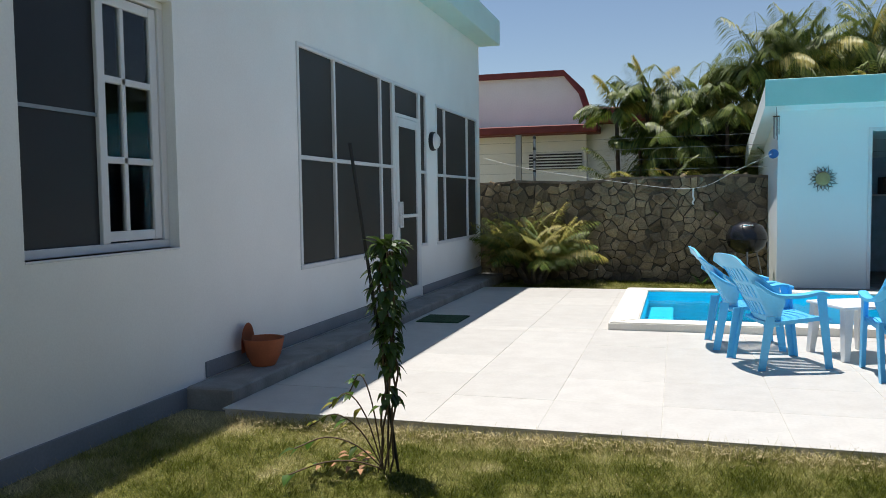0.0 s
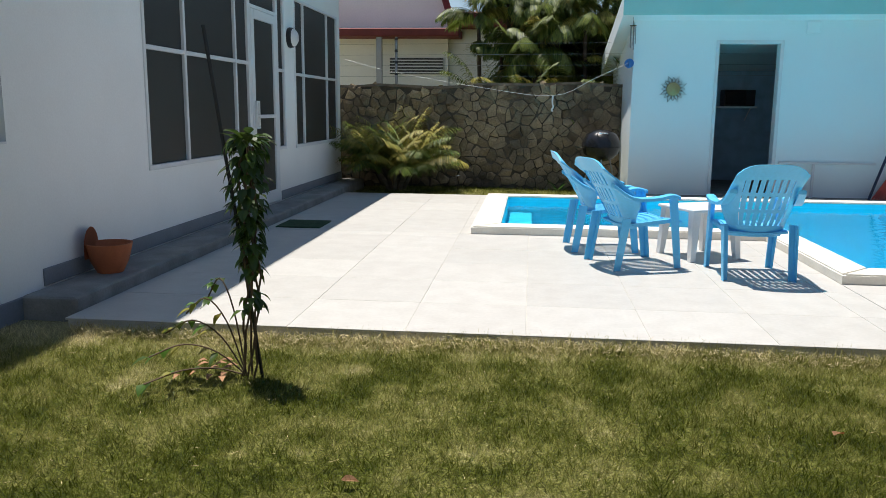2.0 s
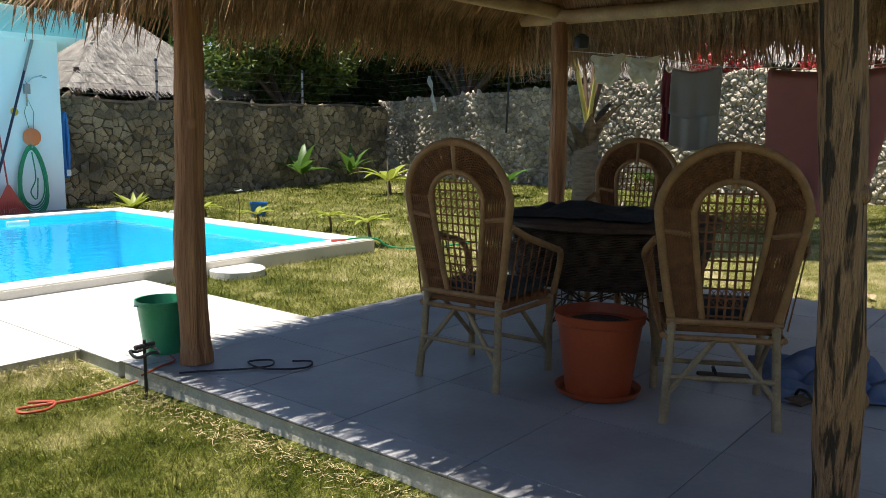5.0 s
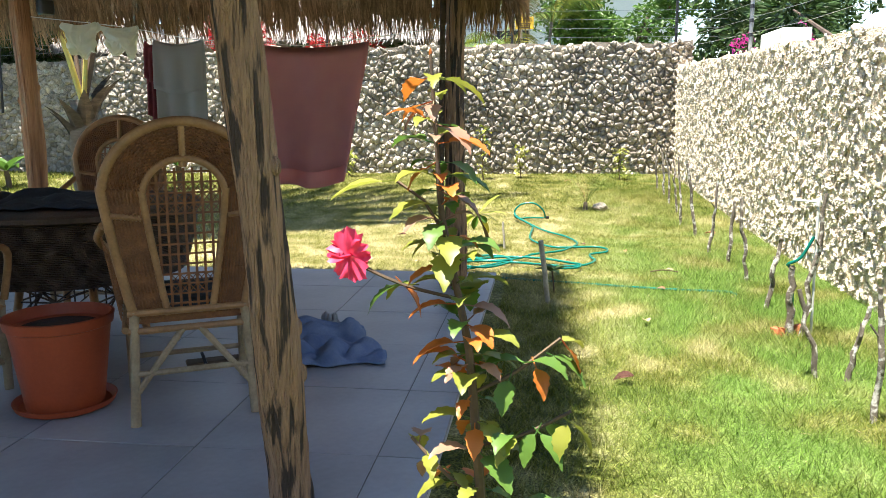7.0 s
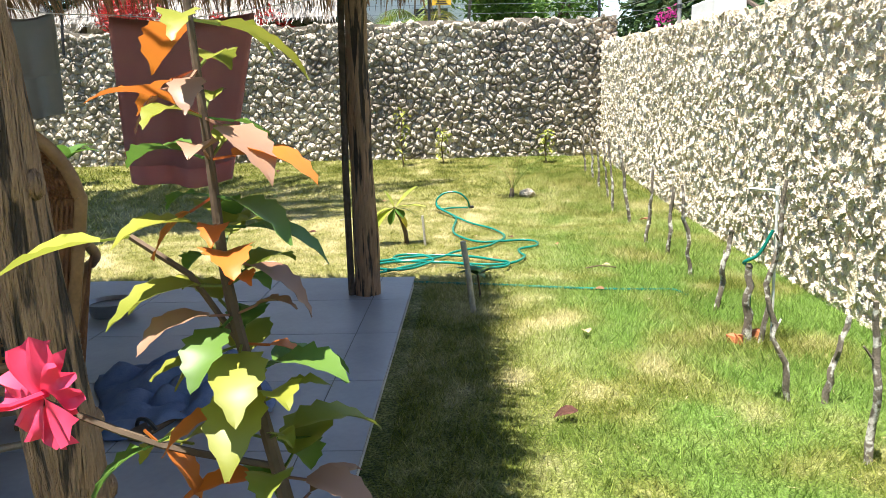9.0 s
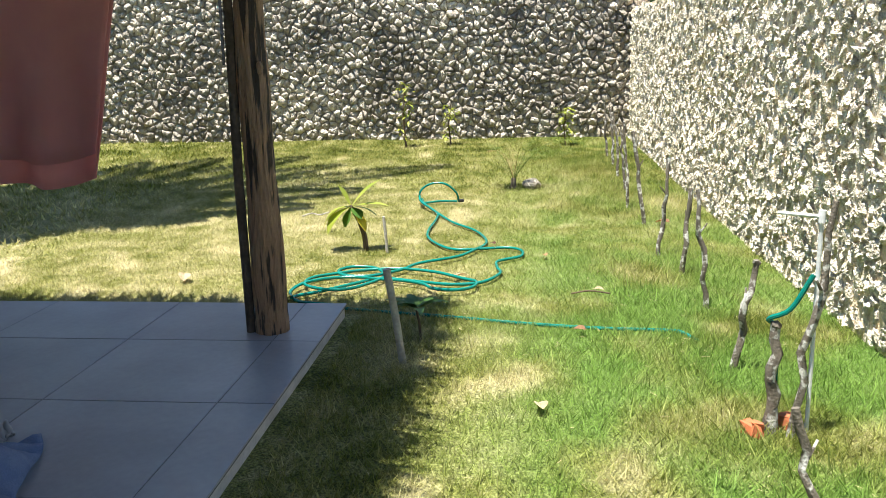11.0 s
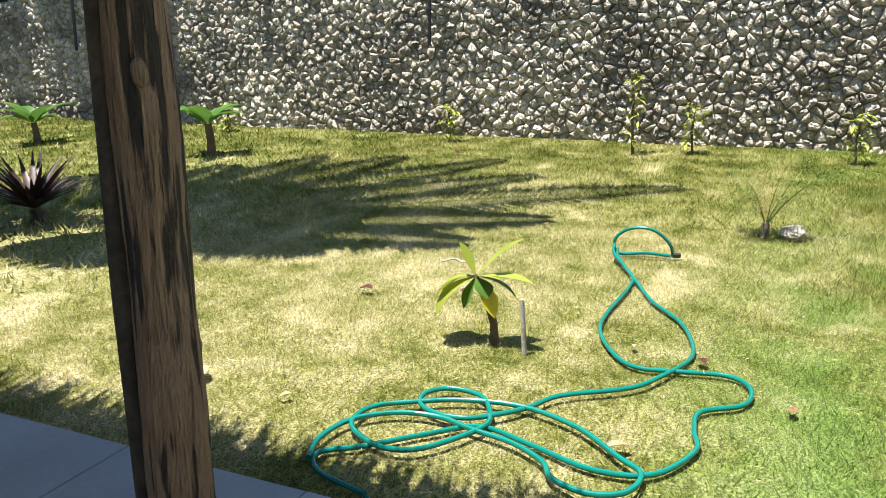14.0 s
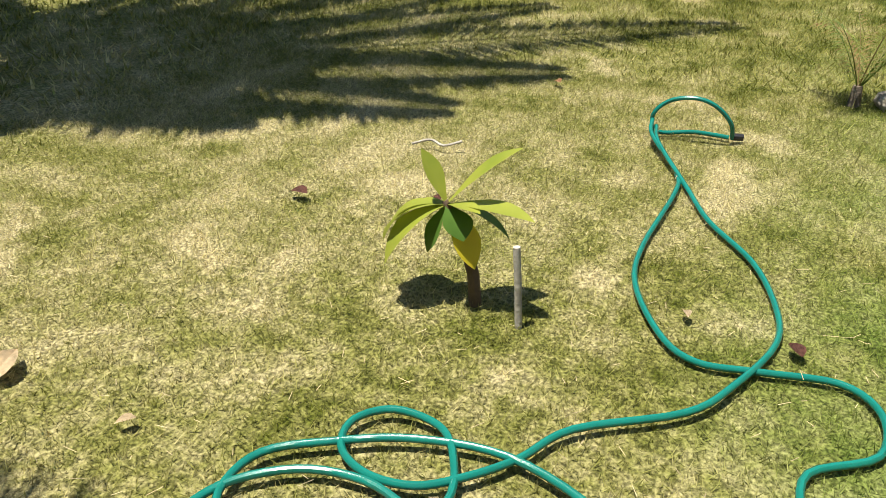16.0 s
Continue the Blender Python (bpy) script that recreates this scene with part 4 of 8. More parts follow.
def build_wicker_chair():
    """Origin on the floor under the seat; the back is at -y and the chair faces +y."""
    c = thing("wicker_chair", "tall horseshoe-backed rattan chair with woven panels", "chair", group="wicker chairs round the table")
    lean = lambda z: -0.20 - 0.13 * max(0, z - 0.42)
    outer, inner = arch(0.20, 0.285, 0.40, 1.155, lean), arch(0.082, 0.148, 0.42, 1.02, lambda z: lean(z) - 0.004)
    part("outer_hoop", tube(bmesh.new(), outer, 0.019, 10), M_RATTAN, c, "", True)
    part("inner_hoop", tube(bmesh.new(), inner, 0.014, 10), M_RATTAN, c, "", True)
    part("top_tie", tube(bmesh.new(), [(0, lean(0.99), 0.99), (0, lean(1.14), 1.14)], 0.015, 8), M_RATTAN, c, "", True)
    for s in (-1, 1):
        part("side_tie", tube(bmesh.new(), [(s * 0.155, lean(0.80), 0.80), (s * 0.29, lean(0.82), 0.82)], 0.013, 8), M_RATTAN, c, "", True)
    # woven band between the hoops: close rounds of cane
    bm = bmesh.new()
    n = min(len(outer), len(inner))
    io = [outer[int(k * (len(outer) - 1) / 59)] for k in range(60)]
    ii = [inner[int(k * (len(inner) - 1) / 59)] for k in range(60)]
    for j in range(20):
        t = (j + 0.7) / 21
        tube(bm, [b.lerp(a, t) + Vector((0, 0.005 * (1 if (k + j) % 2 else -1), 0)) for k, (a, b) in enumerate(zip(io, ii))], 0.0046, 4, False)
    for k in range(2, 58):
        tube(bm, [ii[k], io[k]], 0.0026, 3, False)
    part("woven_band", bm, M_WICKER, c)
    # open lattice inside the inner hoop
    bm = bmesh.new()
    zs = np.linspace(0.46, 0.97, 14)

    def half(z):
        best = [abs(p.x) for p in inner if abs(p.z - z) < 0.035]
        return (max(best) if best else 0.1) - 0.004
    for z in zs:
        h = half(z)
        bx(bm, -h, h, lean(z) - 0.002, lean(z) + 0.002, z - 0.0038, z + 0.0038)
    for x in np.linspace(-0.128, 0.128, 9):
        zz = [z for z in np.linspace(0.44, 0.985, 40) if half(z) > abs(x)]
        for za, zb in zip(zz, zz[1:]):
            q = [bm.verts.new((x + dx, lean(z) - 0.003, z)) for z in (za, zb) for dx in (-0.005, 0.005)]
            bm.faces.new((q[0], q[1], q[3], q[2]))
    for k, z in enumerate(zs[:-1]):
        zz = zs[k + 1]
        for x in np.linspace(-0.128, 0.096, 8):
            if k in (1, 2, 9, 10, 11) and abs(x) < half(z) - 0.01 and abs(x + 0.032) < half(zz) - 0.01:
                tube(bm, [(x, lean(z), z), (x + 0.032, lean(zz), zz)], 0.0022, 3, False)
                tube(bm, [(x + 0.032, lean(z), z), (x, lean(zz), zz)], 0.0022, 3, False)
    part("lattice", bm, M_WICKER, c)
    # seat, rails, arms, legs
    part("seat", box(-0.235, 0.235, -0.20, 0.25, 0.385, 0.42, 0.014, 2), M_WICKER, c)
    part("seat_cushion", box(-0.21, 0.21, -0.17, 0.23, 0.421, 0.47, 0.02, 3), M_CLOTHDARK, c, "dark seat cushion", True)
    for z in (0.365, 0.435):
        part("back_rail", tube(bmesh.new(), [(-0.23, -0.215, z), (0.23, -0.215, z)], 0.014, 8), M_RATTAN, c, "", True)
    part("front_rail", tube(bmesh.new(), [(-0.24, 0.24, 0.37), (0.24, 0.24, 0.37)], 0.014, 8), M_RATTAN, c, "", True)
    for s in (-1, 1):
        part("leg", tube(bmesh.new(), [(s * 0.205, -0.21, 0.44), (s * 0.215, -0.225, 0.2), (s * 0.225, -0.25, 0)], [0.018, 0.018, 0.02], 10), M_RATTANGREY, c, "", True)
        part("leg", tube(bmesh.new(), [(s * 0.235, 0.23, 0.40), (s * 0.235, 0.235, 0)], 0.019, 10), M_RATTANGREY, c, "", True)
        part("brace", tube(bmesh.new(), [(s * 0.03, -0.215, 0.365), (s * 0.21, -0.235, 0.13)], 0.013, 8), M_RATTANGREY, c, "", True)
        part("brace", tube(bmesh.new(), [(s * 0.232, -0.05, 0.37), (s * 0.228, 0.22, 0.12)], 0.012, 8), M_RATTANGREY, c, "", True)
        part("side_rail", tube(bmesh.new(), [(s * 0.24, -0.21, 0.37), (s * 0.24, 0.24, 0.37)], 0.014, 8), M_RATTAN, c, "", True)
        arm = smooth_line([(s * 0.288, lean(0.78), 0.78), (s * 0.315, -0.12, 0.72), (s * 0.31, 0.10, 0.655), (s * 0.29, 0.23, 0.60), (s * 0.245, 0.245, 0.40)], 4)
        part("arm", tube(bmesh.new(), arm, 0.016, 10), M_RATTAN, c, "", True)
        bm = bmesh.new()
        for k in range(6):
            t = k / 6
            tube(bm, [(s * 0.25, -0.2 + 0.42 * t, 0.41), (s * 0.30, -0.2 + 0.40 * t, 0.735 - 0.12 * t)], 0.004, 4, False)
        part("arm_weave", bm, M_WICKER, c)
    part("stretcher", tube(bmesh.new(), [(-0.21, -0.23, 0.20), (0.21, -0.23, 0.20)], 0.012, 8), M_RATTANGREY, c, "", True)
    part("stretcher", tube(bmesh.new(), [(-0.235, 0.235, 0.14), (0.235, 0.235, 0.14)], 0.012, 8), M_RATTANGREY, c, "", True)
    return c


CH = build_wicker_chair()
CH.matrix_basis = pose(3.305, 2.385, 0.002, 0, 0, -87)
copy_thing(CH, pose(3.535, 1.31, 0.002, 0, 0, -62))
copy_thing(CH, pose(5.02, 2.52, 0.002, 0, 0, 95))


def build_wicker_table():
    t = thing("wicker_table", "dark woven wicker table with a deep apron and rattan legs", "table", (4.22, 2.22, 0.002))
    prof = [(0.62, 0.745), (0.64, 0.735), (0.64, 0.715), (0.62, 0.705)]
    part("tabletop", lathe(bmesh.new(), [(0.02, 0.70)] + prof[::-1] + [(0.02, 0.745)], 40), M_WICKERDARK, t, "", True)
    prof = []
    for k in range(36):
        r = 0.60 - 0.07 * (k / 36) ** 1.5
        prof += [(r + 0.004, 0.70 - 0.0085 * k), (r - 0.003, 0.70 - 0.0085 * k - 0.0042)]
    bm = lathe(bmesh.new(), prof + [(0.50, 0.392), (0.50, 0.699)], 64)
    for v in bm.verts:
        a = math.atan2(v.co.y, v.co.x)
        v.co.xy *= 1 + 0.006 * math.sin(a * 32 + v.co.z * 700)
    part("apron", bm, M_WICKERDARK, t)
    for k in range(4):
        a = math.pi / 4 + k * math.pi / 2
        part("leg", tube(bmesh.new(), [(0.36 * math.cos(a), 0.36 * math.sin(a), 0.70), (0.27 * math.cos(a), 0.27 * math.sin(a), 0.35), (0.33 * math.cos(a), 0.33 * math.sin(a), 0)], 0.02, 10), M_RATTAN, t, "", True)
        b = a + math.pi / 2
        bm = bmesh.new()
        for j in range(5):
            f = j / 4
            p, q = Vector((0.29 * math.cos(a), 0.29 * math.sin(a), 0.12 + 0.3 * f)), Vector((0.29 * math.cos(b), 0.29 * math.sin(b), 0.42 - 0.3 * f))
            tube(bm, [p, q], 0.005, 4, False)
            p.z, q.z = 0.12, 0.42
            tube(bm, [p.lerp(q, f), Vector((q.x, q.y, 0.12)).lerp(Vector((p.x, p.y, 0.42)), 1 - f)], 0.004, 4, False)
        part("lattice", bm, M_WICKERDARK, t)
    return t


build_wicker_table()


def build_cloth_heap(name, label, cat, m, loc, sx, sy, h, seed, fold=4.0, rz=0.0):
    """A crumpled cloth that lies on a flat support."""
    n = 34
    V = []
    for j in range(n + 1):
        for i in range(n + 1):
            u, v = i / n * 2 - 1, j / n * 2 - 1
            e = noise.noise(Vector((u * 1.3, v * 1.3, seed)))
            x, y = u * sx * (1 + 0.35 * e), v * sy * (1 + 0.35 * noise.noise(Vector((v * 1.2, u * 1.2, seed + 9))))
            rad = max(0, 1 - max(abs(u), abs(v)) ** 3)
            z = abs(noise.noise(Vector((u * fold + 0.5 * v, v * fold * 0.6, seed * 3)))) * h * 1.6 * (0.25 + rad) + 0.5 * h * rad * abs(noise.noise(Vector((u * 1.5, v * 1.5, seed + 2))))
            V.append((x, y, z + 0.004))
    F = [(j * (n + 1) + i, j * (n + 1) + i + 1, (j + 1) * (n + 1) + i + 1, (j + 1) * (n + 1) + i) for j in range(n) for i in range(n)]
    ob = link_mesh(name, np_mesh(name, V, F, m, True))
    mod = ob.modifiers.new("thickness", "SOLIDIFY")
    mod.thickness, mod.offset = 0.005, 1
    ob.matrix_basis = pose(*loc, 0, 0, rz)
    return tagged(ob, label, cat)


build_cloth_heap("towel", "crumpled blue denim-coloured towel lying on the tiled floor", "towel", M_DENIM, (4.28, 1.02, 0.003), 0.36, 0.30, 0.085, 3.0, 3.2, 25)
build_cloth_heap("cloth", "dark cloth spread over the wicker table", "cloth", M_CLOTHDARK, (4.12, 2.28, 0.748), 0.36, 0.36, 0.05, 8.0, 3.0, 12)
build_cloth_heap("kerchief", "small black and white cloth lying beside the towel", "cloth", M_GREYCLOTH, (4.72, 1.05, 0.003), 0.06, 0.05, 0.06, 5.0, 4.0)


def build_pot():
    p = thing("flower_pot", "large terracotta plastic pot standing in its saucer", "flower pot", (3.40, 1.80, 0.002))
    part("saucer", lathe(bmesh.new(), [(0.02, 0.0), (0.165, 0.0), (0.195, 0.035), (0.20, 0.035), (0.19, 0.012), (0.02, 0.012)], 36), M_TERRAPL, p, "", True)
    part("body", lathe(bmesh.new(), [(0.02, 0.014), (0.15, 0.014), (0.195, 0.34), (0.205, 0.345), (0.212, 0.385), (0.20, 0.387), (0.19, 0.34), (0.02, 0.33)], 36), M_TERRAPL, p, "", True)
    part("soil", lathe(bmesh.new(), [(0.01, 0.331), (0.185, 0.331), (0.12, 0.345), (0.01, 0.35)], 24), M_SOIL, p)
    return p


build_pot()


def build_bowl():
    d = thing("bowl", "dark steel bowl standing on the tiled floor", "bowl", (5.50, 1.86, 0.003))
    part("body", lathe(bmesh.new(), [(0.02, 0), (0.11, 0), (0.135, 0.075), (0.14, 0.077), (0.13, 0.07), (0.10, 0.01), (0.02, 0.01)], 28), M_GREYMETAL, d, "", True)
    part("filling", lathe(bmesh.new(), [(0.01, 0.012), (0.10, 0.012), (0.125, 0.055), (0.01, 0.055)], 24), M_BLACK, d)


build_bowl()


def build_sandal(loc, rz):
    s = thing("sandal", "dark brown sandal lying on the tiled floor", "sandal", loc, rz, group="sandals")
    bm = box(-0.045, 0.045, -0.125, 0.125, 0, 0.02, 0.008, 2)
    for v in bm.verts:
        v.co.x *= 1 - 0.25 * (v.co.y < 0)
    part("sole", bm, M_BROWN, s)
    part("strap", tube(bmesh.new(), smooth_line([(-0.045, 0.04, 0.015), (-0.02, 0.05, 0.05), (0.02, 0.05, 0.05), (0.045, 0.04, 0.015)], 4), 0.008, 6), M_BLACK, s)


build_sandal((3.93, 1.00, 0.003), 70)
build_sandal((4.0, 1.42, 0.003), 30)


# ---------------- washing on the line ----------------
def hanging(name, label, m, y0, y1, ztop, zbot, x, wave, seed, skew=0.0, back=0.45, taper=0.08, slant=0.0):
    """A cloth folded over the line: long front and short back."""
    n, k = 30, 26
    V = []
    hb = (ztop - zbot) * back
    for j in range(k + 1):
        s = -hb + (ztop - zbot + hb) * j / k
        for i in range(n + 1):
            u = i / n
            drop = abs(s)
            w = wave * (drop / (ztop - zbot)) * math.sin(u * 15 + seed + 0.8 * noise.noise(Vector((u * 3, drop * 2, seed))))
            sag = 0.035 * math.sin(math.pi * u)
            V.append((x + (0.018 if s > 0 else -0.018) * min(1, drop * 12) - w + 0.06 * drop * skew, y0 + (y1 - y0) * u * (1 - taper * drop) + 0.5 * (y1 - y0) * taper * drop + skew * drop * 0.18 + slant * drop * (1 - u), ztop - sag - drop + 0.012 * math.sin(u * 9 + seed) * drop))
    F = [(j * (n + 1) + i, j * (n + 1) + i + 1, (j + 1) * (n + 1) + i + 1, (j + 1) * (n + 1) + i) for j in range(k) for i in range(n)]
    ob = link_mesh(name, np_mesh(name, V, F, m, True))
    mod = ob.modifiers.new("thickness", "SOLIDIFY")
    mod.thickness, mod.offset = 0.006, 0
    return tagged(ob, label, "towel" if "towel" in name else "laundry")


hanging("bath_towel", "large dusty pink bath towel hanging over the clothes line", M_PINK, 1.05, 1.90, 1.665, 0.70, 5.93, 0.045, 2.0, 0.12, 0.88, 0.08, 0.15)
hanging("hand_towel", "grey towel hanging folded over the clothes line", M_GREYCLOTH, 2.23, 2.60, 1.70, 1.12, 5.94, 0.03, 5.0, 0.1, 0.6)
hanging("shirt", "maroon cloth hanging on the line behind the grey towel", M_MAROON, 2.58, 2.67, 1.70, 1.18, 5.95, 0.02, 7.0, 0.2, 0.5)
def build_bag(y0, y1, ztop, drop, seed):
    """A crumpled film bag pegged by its rim, with a ragged lower edge."""
    bm = bmesh.new()
    n, k = 18, 16
    for side in (-1, 1):
        rows = []
        for j in range(k + 1):
            t = j / k
            row = []
            for i in range(n + 1):
                u = i / n
                q = Vector((u * 3.0, t * 3.0, seed + side))
                pinch = 1 - 0.25 * t + 0.18 * noise.noise(Vector((t * 2.5, seed, 4)))
                y = (y0 + y1) / 2 + (u - 0.5) * (y1 - y0) * pinch + 0.03 * noise.noise(q)
                z = ztop - t * drop * (0.8 + 0.35 * noise.noise(Vector((u * 3.5, seed, 9)))) - 0.02 * math.sin(math.pi * u)
                row.append(bm.verts.new((5.93 + side * (0.012 + 0.045 * math.sin(math.pi * u) * math.sin(math.pi * min(1, t * 1.2))) + 0.03 * noise.noise(q * 1.7), y, z)))
            rows.append(row)
        for p, q in zip(rows, rows[1:]):
            for i in range(n):
                bm.faces.new((p[i], p[i + 1], q[i + 1], q[i]))
    return tagged(part("plastic_bag", bm, M_BAG, None, "", False), "crumpled milky plastic bag hung to dry on the line", "plastic bag")


build_bag(2.70, 2.97, 1.79, 0.22, 3.0)
build_bag(3.0, 3.26, 1.82, 0.27, 5.0)
LINE = tube(bmesh.new(), smooth_line([(5.84, 0.60, 1.72), (5.93, 1.15, 1.668), (5.93, 1.5, 1.635), (5.93, 1.86, 1.665), (5.93, 2.3, 1.69), (5.93, 2.8, 1.78), (5.90, 3.48, 1.86)], 3), 0.003, 5)
tagged(part("clothes_line", LINE, M_WHITE, None), "thin white clothes line tied between two shelter posts", "clothes line")


# ---------------- beside the shelter ----------------
def build_bucket(name, label, m, loc, r0, r1, h, handle=True):
    b = thing(name, label, "bucket", loc)
    part("body", lathe(bmesh.new(), [(0.01, 0), (r0, 0), (r1 * 0.97, h * 0.9), (r1 * 1.05, h * 0.91), (r1 * 1.06, h), (r1 * 0.98, h), (r0 * 0.95, 0.012), (0.01, 0.012)], 32), m, b, "", True)
    if handle:
        part("handle", tube(bmesh.new(), [(r1 * 1.06 * math.cos(a), r1 * 1.06 * math.sin(a) * 0.95, h * 0.93 - 0.02 * math.sin(a)) for a in np.linspace(0, math.pi, 14)], 0.005, 6), M_BLACKMETAL, b)
    return b


build_bucket("bucket", "green plastic bucket standing on the tiles beside a post", M_GREENBUCKET, (2.475, 3.945, 0.003), 0.10, 0.135, 0.29)


def build_spike_lamp():
    s = thing("garden_spike", "black garden spike with a round collar stuck in the lawn edge", "garden stake", (2.13, 3.55, -0.06))
    part("rod", tube(bmesh.new(), [(0, 0, -0.05), (0, 0, 0.26)], 0.008, 8), M_BLACK, s)
    part("collar", tube(bmesh.new(), [(0.065 * math.cos(a), 0.065 * math.sin(a), 0.20 + 0.01 * math.sin(3 * a)) for a in np.linspace(0, 2 * math.pi, 20)], 0.008, 6), M_BLACK, s)
    part("tap", tube(bmesh.new(), [(-0.05, 0, 0.23), (0.05, 0, 0.235)], 0.012, 8), M_BLACK, s)


build_spike_lamp()


def line_thing(name, label, cat, pts, r, m, n=8, steps=5):
    return tagged(part(name, tube(bmesh.new(), smooth_line(pts, steps), r, n), m, None, "", True), label, cat)


line_thing("orange_cable", "orange cable lying in loops on the lawn edge", "cable",
           [(2.10, 3.57, 0.0), (1.98, 3.62, -0.03), (1.85, 3.63, -0.035), (1.70, 3.67, -0.035), (1.60, 3.70, -0.035), (1.58, 3.62, -0.03), (1.68, 3.60, -0.035), (1.74, 3.66, -0.03), (1.66, 3.74, -0.03)], 0.007, M_ORANGEHOSE)
line_thing("dark_cord", "dark cord lying on the tiled floor", "cord",
           [(2.28, 3.50, 0.012), (2.42, 3.40, 0.012), (2.55, 3.30, 0.012), (2.66, 3.26, 0.012), (2.72, 3.34, 0.012), (2.62, 3.40, 0.012), (2.60, 3.24, 0.012), (2.74, 3.10, 0.012), (2.84, 3.16, 0.012), (2.78, 3.24, 0.012)], 0.005, M_DARKCORD)
line_thing("orange_cable", "orange cable end on the tiled floor", "cable", [(2.14, 3.60, 0.012), (2.26, 3.66, 0.012), (2.38, 3.70, 0.012), (2.42, 3.80, 0.012)], 0.006, M_ORANGEHOSE)


# ---------------- pool terrace ----------------
def build_resin_chair():
    """Origin on the floor; the chair faces +y."""
    c = thing("plastic_chair", "light blue plastic garden armchair with a slatted back", "chair", group="blue chairs by the pool")

    def back(u, v, o=0.0):
        w = 0.185 + 0.06 * math.sin(min(1.0, v / 0.7) * math.pi / 2)
        y = -0.13 - 0.27 * v - 0.05 * v * v + 0.05 * u * u - o
        wing = max(0.0, abs(u) - 0.62) / 0.38
        y += 0.10 * wing ** 2 * math.exp(-((v - 0.42) / 0.22) ** 2)
        return Vector((u * w * (1 + 0.10 * wing * math.exp(-((v - 0.42) / 0.15) ** 2)), y, 0.305 + 0.545 * v - 0.075 * u ** 4 * max(0.0, v - 0.72) / 0.28))

    def plate(f, u0, u1, v0, v1, th, nu=4, nv=4):
        bm = bmesh.new()
        g = [[[bm.verts.new(f(u0 + (u1 - u0) * i / nu, v0 + (v1 - v0) * j / nv, o)) for i in range(nu + 1)] for j in range(nv + 1)] for o in (0, th)]
        for j in range(nv):
            for i in range(nu):
                bm.faces.new((g[0][j][i], g[0][j][i + 1], g[0][j + 1][i + 1], g[0][j + 1][i]))
                bm.faces.new((g[1][j][i], g[1][j + 1][i], g[1][j + 1][i + 1], g[1][j][i + 1]))
        edge = [(0, i) for i in range(nu + 1)] + [(j, nu) for j in range(1, nv + 1)] + [(nv, i) for i in range(nu - 1, -1, -1)] + [(j, 0) for j in range(nv - 1, 0, -1)]
        for (a, b), (d, e) in zip(edge, edge[1:] + edge[:1]):
            bm.faces.new((g[0][a][b], g[1][a][b], g[1][d][e], g[0][d][e]))
        bmesh.ops.recalc_face_normals(bm, faces=bm.faces)
        return bm

    part("back_top", plate(back, -1, 1, 0.80, 1.0, 0.02, 12, 5), M_BLUECHAIR, c, "", True)
    for v0, v1 in ((0.34, 0.39), (0.57, 0.62)):
        part("back_band", plate(back, -0.70, 0.70, v0, v1, 0.012, 6, 1), M_BLUECHAIR, c, "", True)
    part("back_foot", plate(back, -1, 1, 0.0, 0.16, 0.016, 8, 2), M_BLUECHAIR, c, "", True)
    for s in (-1, 1):
        part("back_stile", plate(back, *sorted((s * 0.70, s * 1.0)), 0.16, 0.80, 0.020, 4, 10), M_BLUECHAIR, c, "", True)
    for k in range(7):
        u = -0.70 + 1.40 * (k + 0.5) / 7
        for v0, v1 in ((0.16, 0.34), (0.39, 0.57), (0.62, 0.80)):
            part("back_slat", plate(back, u - 0.066, u + 0.066, v0, v1, 0.01, 1, 3), M_BLUECHAIR, c, "", True)

    def seat(u, v, o=0.0):
        return Vector((u * (0.215 + 0.03 * v), -0.17 + 0.44 * v, 0.35 + 0.045 * v - (0.06 * max(0, v - 0.85) / 0.15 * 0.4) - 0.012 * (1 - u * u) - o))

    part("seat_front", plate(seat, -1, 1, 0.84, 1.0, 0.016, 6, 3), M_BLUECHAIR, c, "", True)
    part("seat_rear", plate(seat, -1, 1, 0.0, 0.12, 0.014, 6, 1), M_BLUECHAIR, c, "", True)
    for s in (-1, 1):
        part("seat_side", plate(seat, *sorted((s * 0.80, s * 1.0)), 0.12, 0.84, 0.03, 2, 5), M_BLUECHAIR, c, "", True)
    for k in range(7):
        u = -0.80 + 1.6 * (k + 0.5) / 7
        part("seat_slat", plate(seat, u - 0.075, u + 0.075, 0.12, 0.84, 0.01, 1, 4), M_BLUECHAIR, c, "", True)
    for s in (-1, 1):
        for y0, y1, zt, splay in ((0.20, 0.235, 0.56, 0.03), (-0.185, -0.22, 0.40, -0.035)):
            bm = bmesh.new()
            for (xa, xb, ya, yb) in ((0.215, 0.262, 0, 0.012), (0.252, 0.264, -0.045, 0.012)):
                b0 = len(bm.verts)
                lo = [(xa, y1 + splay + ya), (xb - 0.008, y1 + splay + ya), (xb - 0.008, y1 + splay + yb), (xa, y1 + splay + yb)]
                hi = [(xa, y0 + ya * 1.3), (xb, y0 + ya * 1.3), (xb, y0 + yb), (xa, y0 + yb)]
                q = [bm.verts.new((s * x, y, 0.0)) for x, y in lo] + [bm.verts.new((s * x, y, zt)) for x, y in hi]
                for f in ((0, 1, 2, 3), (4, 5, 6, 7), (0, 1, 5, 4), (1, 2, 6, 5), (2, 3, 7, 6), (3, 0, 4, 7)):
                    bm.faces.new([q[k] for k in f])
            bmesh.ops.recalc_face_normals(bm, faces=bm.faces)
            part("leg", bm, M_BLUECHAIR, c)
